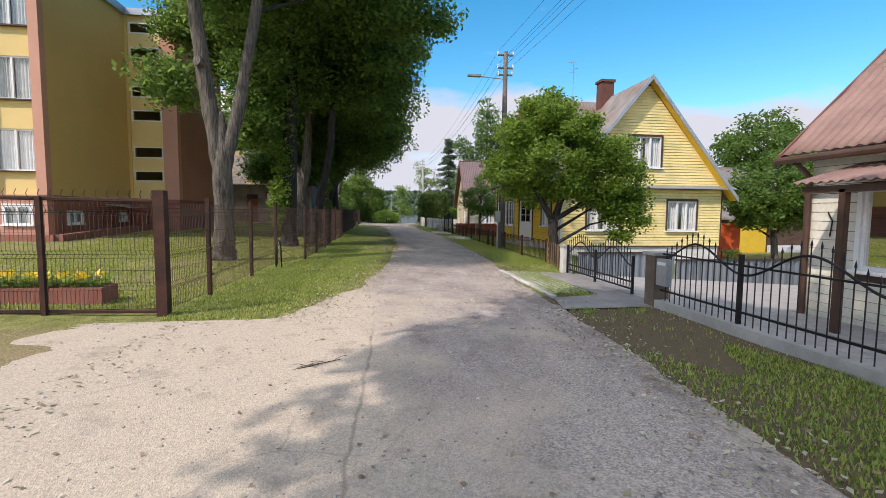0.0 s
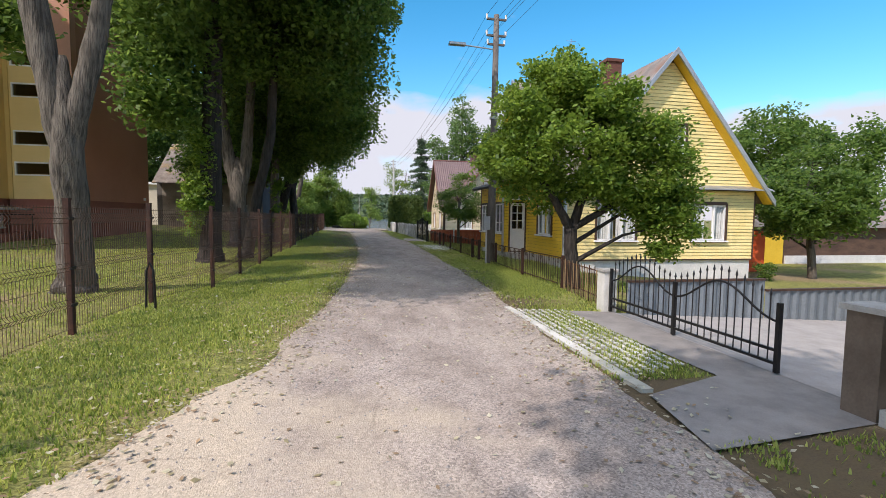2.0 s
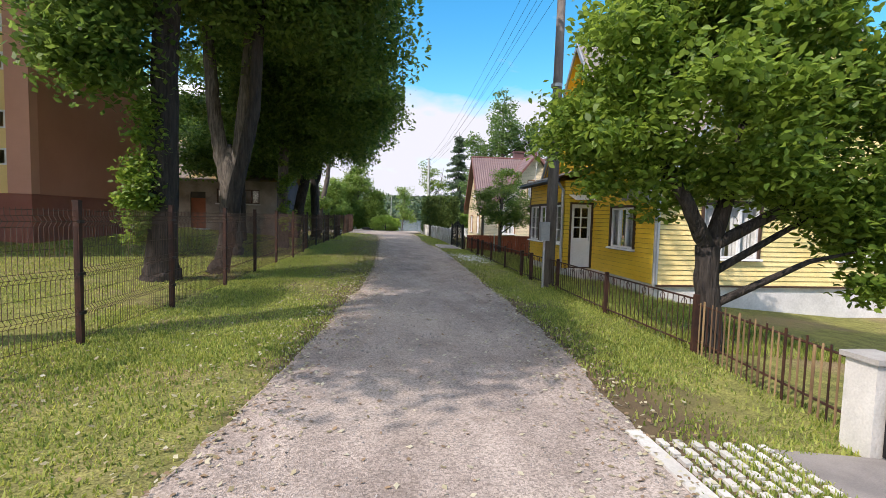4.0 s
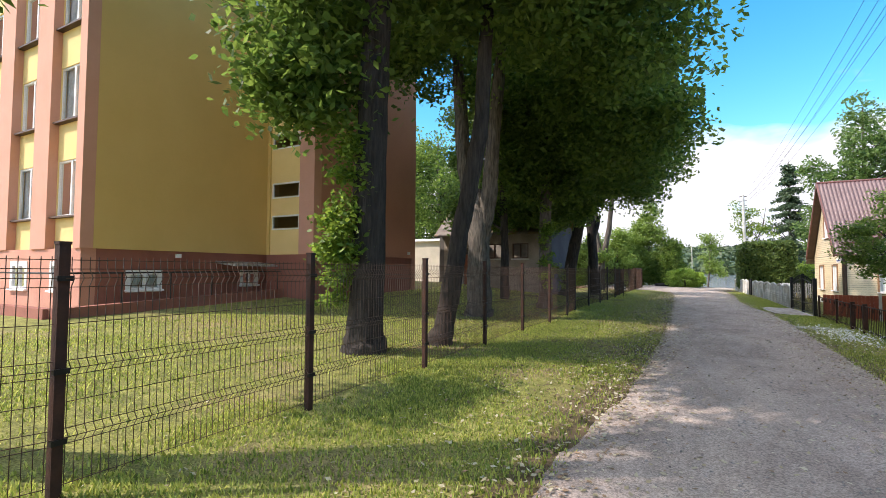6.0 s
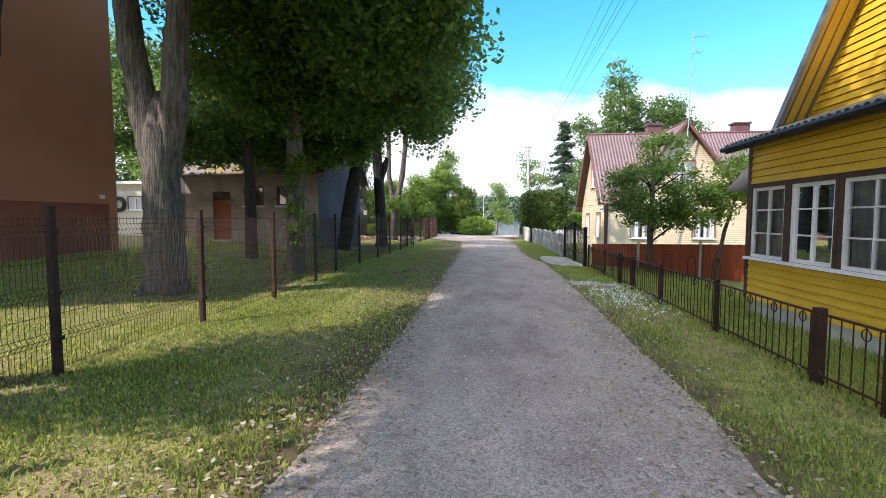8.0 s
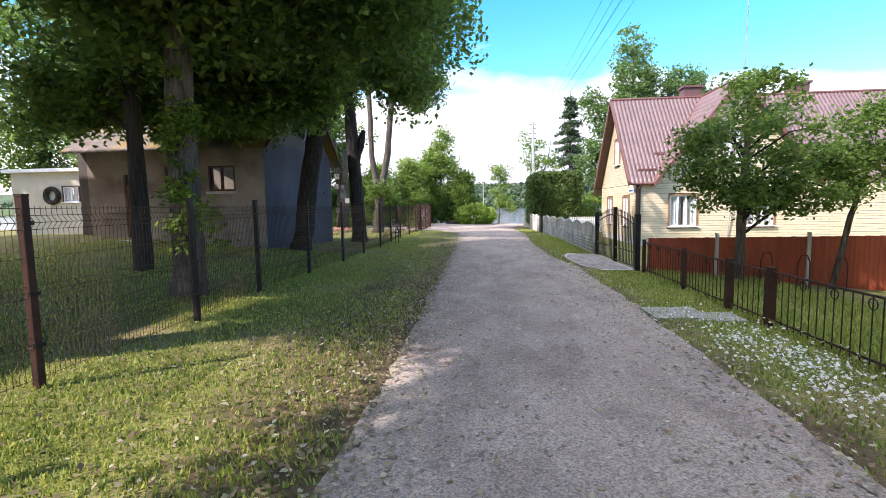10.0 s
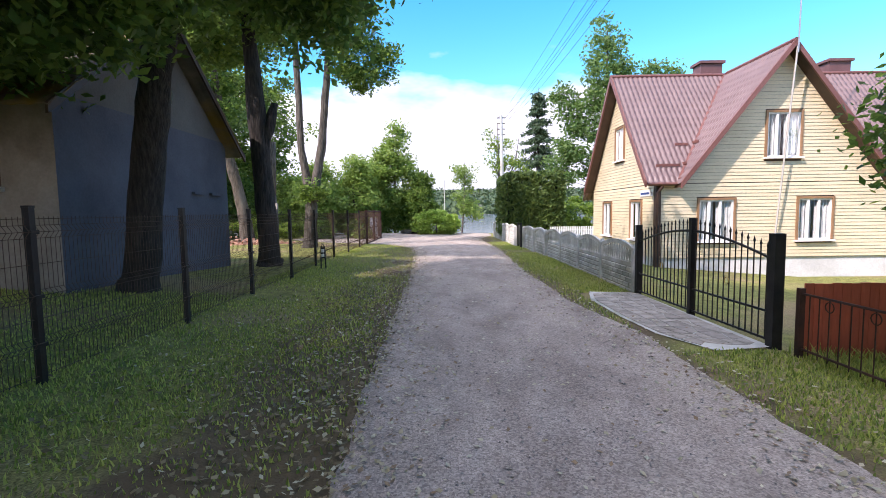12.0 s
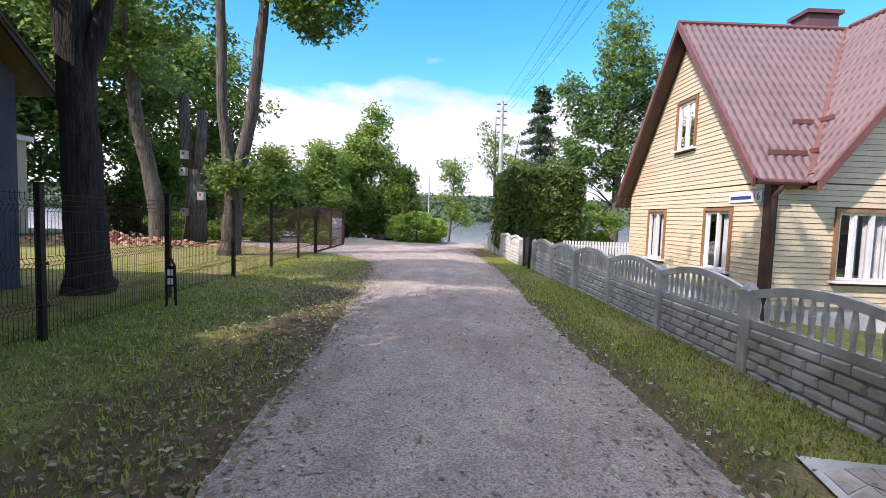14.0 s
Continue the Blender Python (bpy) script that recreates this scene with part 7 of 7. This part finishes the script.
# ---- garden trees on the house side ----
tree("apple_tree", (6.75, 11.2, -0.05), "spreading old apple tree with bright leaves",
     [([(6.72, 11.2, -0.15), (6.66, 11.2, 0.6), (6.62, 11.2, 1.35)], [0.2, 0.16, 0.15]), ([(6.62, 11.2, 1.3), (6.1, 11.0, 2.0), (5.6, 11.5, 3.0)], [0.11, 0.09, 0.04]), ([(6.65, 11.2, 1.3), (7.0, 11.3, 2.2), (7.3, 11.4, 3.8)], [0.12, 0.09, 0.04]), ([(6.7, 11.2, 1.35), (7.6, 11.0, 1.9), (8.6, 10.9, 2.4)], [0.09, 0.07, 0.03])],
     [(6.5, 11.3, 3.4, 1.9, 1.8, 1.5, 120), (5.75, 12.4, 3.1, 0.9, 0.9, 0.9, 36), (8.3, 11.0, 2.7, 1.2, 1.1, 1.2, 50), (9.0, 10.9, 1.5, 0.7, 0.7, 0.9, 22), (6.4, 12.0, 4.5, 1.3, 1.1, 0.9, 40), (6.6, 12.2, 5.2, 0.5, 0.5, 0.5, 6)], APPLE_LEAF, 210, 0.22, 0.082, DARKBARK, 10, 14, seed=30, shape=folded_leaves)
tree("pear_tree", (8.05, 29.6, -0.25), "dense dark fruit tree in the garden corner",
     [([(8.05, 29.6, -0.35), (8.05, 29.6, 1.3), (8.1, 29.6, 2.6), (8.1, 29.6, 3.8)], [0.1, 0.09, 0.06, 0.02])],
     [(8.1, 29.6, 2.4, 1.45, 1.3, 1.3, 70), (9.3, 29.4, 1.9, 1.0, 0.8, 0.8, 24), (8.3, 29.6, 3.7, 0.7, 0.7, 0.6, 14)], LIME_LEAF, 120, 0.2, 0.075, BARK, 8, 30, seed=31)
tree("plum_tree", (10.3, 30.0, -0.35), "thin leaning fruit tree beside the red boards",
     [([(10.2, 30, -0.45), (10.5, 30, 1.2), (10.9, 30, 2.6)], [0.07, 0.06, 0.02])],
     [(11.2, 30, 2.9, 1.3, 1.1, 1.0, 40), (10.4, 30, 2.2, 0.7, 0.6, 0.6, 14)], LIME_LEAF, 110, 0.2, 0.075, BARK, 8, 16, seed=32)
tree("fruit_tree", (19.5, 16.5, -0.7), "broad green fruit tree on the back lawn",
     [([(19.6, 16.3, -0.8), (19.5, 16.4, 0.6), (19.3, 16.5, 3)], [0.16, 0.13, 0.04])],
     [(19.6, 16.5, 2.4, 2.3, 2.0, 1.6, 130), (21.6, 17, 4.4, 1.8, 1.6, 1.5, 60), (18.2, 16.2, 1.9, 1.0, 1.0, 0.9, 30)], LIME_LEAF, 90, 0.26, 0.13, BARK, 8, 26, seed=33)
tree("fruit_tree", (28, 27, -0.7), "taller garden tree rising behind the shed", [([(28, 27, -0.8), (28, 27, 6)], [0.25, 0.06])],
     [(28, 27, 6.2, 3.2, 2.6, 2.4, 110)], LIME_LEAF, 90, 0.4, 0.18, BARK, 8, 20, seed=34)
sb = thing("low_shrub", (16.9, 16.0, -0.7), "small dark shrub at the house corner", "shrub")
_, pts = clump_points([(16.95, 15.9, -0.35, 0.35, 0.35, 0.35, 20)], 50, 0.08, np.random.default_rng(35))
link("foliage", quads_mesh("foliage", leaf_quads(pts, 0.06), LIME_LEAF), sb)
part("stem", one(tube, [(16.95, 15.9, -0.8), (16.95, 15.9, -0.2)], 0.03, 6), BARK, sb)
hd = thing("thuja_hedge", (7.2, 52.4, 0), "tall clipped thuja hedge, dark green with sunny tips", "hedge")
rr = np.random.default_rng(36)
n = 26000
u = rr.uniform(-1, 1, (n, 3))
ax = np.argmax(np.abs(u) * np.array([1, 1, 1.0]), axis=1)
for i in range(3):
    u[:, i] = np.where(ax == i, np.sign(u[:, i]) * rr.uniform(0.86, 1.0, n), u[:, i])
p = np.sign(u) * np.abs(u) ** 1.0
rad = np.maximum(np.sqrt(p[:, 0] ** 2 + p[:, 2] ** 2) / 1.22, 1)[:, None]
p = p / rad
lump = np.array([0.1 * noise.noise((a * 3, b * 3, c * 4)) for a, b, c in p])[:, None]
p = p * (1 + lump)
pts = np.array([7.25, 52.4, 1.8]) + p * np.array([1.78, 1.4, 1.95])
link("foliage", quads_mesh("foliage", leaf_quads(pts, 0.14, 0.1, 1.7, rr), THUJA), hd)
# near-black block inside the leaves stands in for the hedge's inner shade
part("shade_core", one(box, 5.9, 51.4, -0.1, 8.6, 53.4, 3.2), mat("hedge_shade", (0.012, 0.02, 0.006), (0.02, 0.03, 0.01)), hd)
whorls = []
for k in range(15):
    z, reach = 0.6 + 13.4 * k / 15, 4.3 * (1 - k / 15.3)
    for q in range(9):
        a = q * 0.698 + k * 1.1
        out = reach * (0.8 + 0.3 * math.sin(k * 2.7 + q * 4.1))
        for u in (0.3, 0.55, 0.78, 1.0):
            whorls.append((12.2 + out * u * math.cos(a), 75 + out * u * math.sin(a), z + 0.45 * math.sin(q * 2.9 + k) - 0.32 * out * u + 0.12 * out * u * u, 0.16 + 0.2 * (1 - u), 0.16 + 0.2 * (1 - u), 0.1, 2))
tree("spruce", (12.2, 75, -1.5), "dark pointed spruce against the sky", [([(12.2, 75, -2), (12.2, 75, 6), (12.2, 75, 14.4)], [0.22, 0.14, 0.02])],
     whorls, FIR_LEAF, 14, 0.2, 0.2, BARK, 7, 120, seed=37)
tree("tall_aspen", (17.5, 70, -1.4), "tall bright aspen behind the red roof", [([(17.5, 70, -2), (17.6, 70, 9), (17.6, 70, 18)], [0.4, 0.25, 0.04])],
     [(17.5, 70, 14.2, 1.9, 1.8, 4.6, 80), (15.6, 70, 8, 2.2, 1.8, 4.0, 60), (20.8, 71, 12.2, 2.0, 1.8, 3.4, 44), (23.6, 72, 13.0, 2.3, 1.8, 2.6, 50), (26.0, 72, 11.6, 1.7, 1.5, 2.2, 26), (13.8, 70, 11.6, 1.2, 1.0, 1.6, 16), (19, 70, 6.5, 3, 2, 3.4, 60), (13.6, 70, 6, 1.4, 1.2, 2.6, 26)], ASPEN_LEAF, 64, 0.46, 0.24, BARK, 8, 60, seed=38)
tree("bare_tree", (8.2, 70, -1.4), "half-bare grey tree by the shore", [([(7.6, 70, -2), (7.5, 70, 4), (7.4, 70, 9.8)], [0.16, 0.11, 0.03]), ([(7.5, 70, 3), (9, 70, 6), (9.4, 70, 8.5)], [0.08, 0.06, 0.02])],
     [(7.6, 70, 6.8, 1.6, 1.2, 2.6, 34), (9.0, 70, 5.5, 1.2, 1.0, 1.5, 16)], APPLE_LEAF, 44, 0.3, 0.16, POLEW, 7, 44, seed=39)
tree("sunny_shrub", (10.6, 55, -0.3), "yellow-green shrub beside the white fence", [([(10.6, 55, -0.5), (10.6, 55, 1.5)], [0.08, 0.03])],
     [(10.4, 55, 1.2, 1.5, 1.2, 1.1, 60)], APPLE_LEAF, 80, 0.2, 0.12, BARK, 7, 8, category="shrub", seed=58)
tree("roadside_lime", (-7.4, -8.0, 0.1), "broad old lime shading the mouth of the lane", [([(-7.4, -8.0, 0), (-7.3, -7.8, 4), (-6.6, -6.9, 8), (-6.0, -6.0, 12)], [0.5, 0.38, 0.28, 0.08])],
     [(-4.5, -6.0, 11.0, 3.2, 3.6, 2.4, 230), (-4.7, -9.5, 10.5, 3.2, 3.0, 2.4, 150), (-2.2, -5.6, 9.2, 1.8, 2.4, 1.3, 70), (-3.4, -2.6, 10.4, 1.6, 1.2, 1.0, 34), (-6.2, -7.6, 8.2, 1.2, 0.9, 0.5, 7)], LIME_LEAF, 150, 0.42, 0.18, BARK, 8, 20, seed=59)
rub = thing("rubble_heap", (-9.5, 49.5, 0), "heap of broken red bricks and tiles on the grass", "rubble", kind="stuff")
bm = bmesh.new()
rs = random.Random(9)
for k in range(420):
    a = rs.random() ** 0.6 * 2.6
    t = rs.uniform(0, 6.283)
    x, y = -10 + a * 1.7 * math.cos(t), 50 + a * 0.5 * math.sin(t)
    z = 0.55 * max(0, 1 - a / 2.7) * rs.random() + 0.02
    m = pose(x, y, z, rs.uniform(-40, 40), rs.uniform(-40, 40), rs.uniform(0, 180))
    s = rs.uniform(0.05, 0.13)
    hexa(bm, [m @ Vector(q) for q in ((-s, -s * .6, -s * .4), (s, -s * .6, -s * .4), (s, s * .6, -s * .4), (-s, s * .6, -s * .4), (-s, -s * .6, s * .4), (s, -s * .6, s * .4), (s, s * .6, s * .4), (-s, s * .6, s * .4))])
part("bricks", bm, RUBBLE, rub)

tw = thing("dry_twigs", (0.45, 0.9, 0.05), "broken dry twig with withered leaves on the lane", "twig")
rs = random.Random(12)
bm = bmesh.new()
tube(bm, [(0.2, 0.78, 0.055), (0.42, 0.88, 0.075), (0.62, 1.06, 0.06)], [0.009, 0.007, 0.004], 5)
part("stem", bm, BARK, tw)
for k in range(7):
    u, a = rs.uniform(0.15, 0.95), rs.uniform(0, 6.283)
    p = Vector((0.2 + 0.42 * u, 0.78 + 0.28 * u, 0.07))
    q = p + Vector((math.cos(a) * 0.14, math.sin(a) * 0.14, rs.uniform(-0.005, 0.03)))
    part("twig", one(tube, [p, p.lerp(q, 0.5) + Vector((0, 0, 0.012)), q], [0.004, 0.003, 0.002], 4), BARK, tw)

# ---- grass blades, litter, stones ----
def road_edges(y):
    return np.interp(y, R_Y, R_L), np.interp(y, R_Y, R_R)


def scatter(n, x0, x1, y0, y1, seed):
    r = np.random.default_rng(seed)
    x, y = r.uniform(x0, x1, n), r.uniform(y0, y1, n)
    return r, x, y


def zs_of(x, y):
    return np.array([gz(a, b) for a, b in zip(x, y)])


def blades(name, n, x0, x1, y0, y1, h, seed, label):
    r, x, y = scatter(n, x0, x1, y0, y1, seed)
    l, rt = road_edges(y)
    dens = np.array([noise.noise((a * 0.6, b * 0.6, 1.0)) for a, b in zip(x, y)])
    edge = np.minimum(np.abs(x - l), np.abs(x - rt))
    keep = ((x < l + 0.05) | (x > rt - 0.03)) & (dens * 0.8 + 0.62 > r.random(n) * 0.8) & (edge > r.random(n) ** 1.5 * 0.6 - 0.06)
    keep &= ~((np.abs(x + 1.6) < 0.75) & (y > 11) & (y < 17) & (dens < 0.12) & (r.random(n) < 0.7))
    keep &= ~((x > 3.9) & (x < 6.0) & (y > 3.6) & (y < 4.9)) & ~((x > 4.95) & (y > 30.5) & (y < 34.4)) & ~((x > 5.15) & (y > 3.7) & (y < 8.2)) & ~((x > 5.6) & (y < 3.8)) & ~((x > 3.5) & (y < 3.5 + 0.3 * np.sin(x * 7)) & (y > 0.9 + 0.5 * np.sin(x * 5 + 1)) & (r.random(n) < 0.95))
    x, y = x[keep], y[keep]
    m = len(x)
    z = zs_of(x, y)
    a = r.uniform(0, 6.283, m)
    hh = h * r.uniform(0.5, 1.4, m)
    w = 0.006 + 0.006 * r.random(m)
    dx, dy = np.cos(a), np.sin(a)
    lean = r.uniform(0.1, 0.9, m) * hh
    p0 = np.stack([x - dx * w, y - dy * w, z - 0.01], 1)
    p1 = np.stack([x + dx * w, y + dy * w, z - 0.01], 1)
    p2 = np.stack([x + dx * w * .6 - dy * lean * .5, y + dy * w * .6 + dx * lean * .5, z + hh * .6], 1)
    p3 = np.stack([x - dy * lean, y + dx * lean, z + hh], 1)
    tagged(link(name, quads_mesh(name, np.stack([p0, p1, p2, p3], 1), BLADE)), label, "grass", kind="stuff")


blades("verge_grass", 150000, -1.9, 1.9, 2.6, 22, 0.032, 101, "short patchy grass on the verge")
blades("verge_grass", 85000, -1.9, 1.8, 22, 48, 0.035, 102, "short patchy grass on the verge")
blades("verge_grass", 120000, 3.6, 6.3, -4, 18, 0.034, 103, "trodden grass strip beside the lane")
blades("verge_grass", 90000, 4.3, 6.4, 18, 50, 0.034, 104, "trodden grass strip beside the lane")
blades("lawn_grass", 130000, -9, -1.9, 3.4, 34, 0.034, 105, "mown lawn in front of the block")
blades("garden_grass", 60000, 6.3, 9, 11, 32, 0.12, 106, "longer garden grass behind the railing")
def litter(name, n, seed, size, material, label, spread, y0=-3.5, y1=56):
    r = np.random.default_rng(seed)
    y = r.uniform(y0, y1, n)
    l, rt = road_edges(y)
    side = r.random(n) < 0.5
    off = np.abs(r.normal(size=n)) * spread
    inward = r.random(n) < 0.72
    off = np.where(inward, off, -off)
    x = np.where(side, np.maximum(l, -2.0) + off, rt - off)
    mid = r.random(n) < 0.16
    x = np.where(mid, r.uniform(np.maximum(l, -3), rt), x)
    keep = (x > -1.7) & (x < 5.9)
    x, y = x[keep], y[keep]
    z = -0.0157 * (x - 3) + 0.028
    v = leaf_quads(np.stack([x, y, z], 1), size, 3.5, 1.2, r)
    tagged(link(name, quads_mesh(name, v, material)), label, "leaves", kind="stuff")
def verge_litter(name, n, seed, size, material, label, y0, y1, on_grass=0.7):
    """Leaves lying about in the grass of the shaded verge and, fewer, on the lane."""
    r = np.random.default_rng(seed)
    y = y0 + (y1 - y0) * r.random(n) ** 0.8
    l, rt = road_edges(y)
    x = np.where(r.random(n) < on_grass, l + 0.12 - np.abs(r.normal(size=n)) * 1.3, l + (rt - l) * r.random(n))
    keep = (x > -4.5) & (x < rt + 0.5)
    x, y = x[keep], y[keep]
    z = zs_of(x, y) + np.where(x < np.interp(y, R_Y, R_L), 0.03, 0.026)
    tagged(link(name, quads_mesh(name, leaf_quads(np.stack([x, y, z], 1), size, 2.2, 1.2, r), material)), label, "leaves", kind="stuff")
DULL_LITTER = leaf_mat("withered_leaves", (0.10, 0.075, 0.04), (0.27, 0.22, 0.12), 0.1)
verge_litter("fallen_leaves", 4200, 114, 0.036, LITTER, "pale dry leaves strewn over the shaded verge", 5, 44)
# leaf litter laid thick, its brown also darkening the verge for shade
verge_litter("fallen_leaves", 9000, 115, 0.04, DULL_LITTER, "withered brown leaves strewn over the shaded verge", 14, 46, 1.0)
litter("fallen_leaves", 11000, 111, 0.038, LITTER, "pale fallen leaves along the edges of the lane", 0.35)
litter("fallen_leaves", 7000, 113, 0.034, mat("brown_litter", (0.19, 0.13, 0.08), (0.30, 0.21, 0.125), 8, 0.9, 0.2, 40), "brown leaf litter along the edges of the lane", 0.3)
r = np.random.default_rng(121)
n = 9000
y = np.concatenate([r.uniform(-3, 34, n - 1200), r.uniform(34, 56, 1200)])
l, rt = road_edges(y)
x = np.maximum(l, -5) + (rt - np.maximum(l, -5)) * r.random(n)
z = -0.0157 * (np.maximum(x, -1.5) - 3) + 0.018
s = r.uniform(0.005, 0.017, n)
oc = np.array([(1, 0, 0), (0, 1, 0), (-1, 0, 0), (0, -1, 0), (0, 0, 0.75), (0, 0, -0.6)])
v = (np.stack([x, y, z], 1)[:, None, :] + oc[None] * (s[:, None, None] * r.uniform(0.6, 1.3, (n, 6, 1)))).reshape(-1, 3)
fo = np.array([(0, 1, 4), (1, 2, 4), (2, 3, 4), (3, 0, 4), (1, 0, 5), (2, 1, 5), (3, 2, 5), (0, 3, 5)])
f = (np.arange(n)[:, None, None] * 6 + fo[None]).reshape(-1, 3)
tagged(link("gravel", mesh_from("gravel", v, f, mat("loose_stones", (0.17, 0.155, 0.145), (0.36, 0.33, 0.30), 30, 0.9, 0.2, 60))), "loose grit and small stones on the lane", "gravel", kind="stuff")
fl = thing("white_ground_flowers", (5.6, 23.8, 0), "patch of small white flowers in the verge", "flowers", kind="stuff")
r = np.random.default_rng(131)
c = np.stack([5.55 + r.normal(size=900) * 0.3, 23.6 + r.normal(size=900) * 0.9, np.full(900, 0.03) + r.random(900) * 0.06], 1)
link("petals", quads_mesh("petals", leaf_quads(c, 0.035, 1.0, 1.0, r), PETAL), fl)
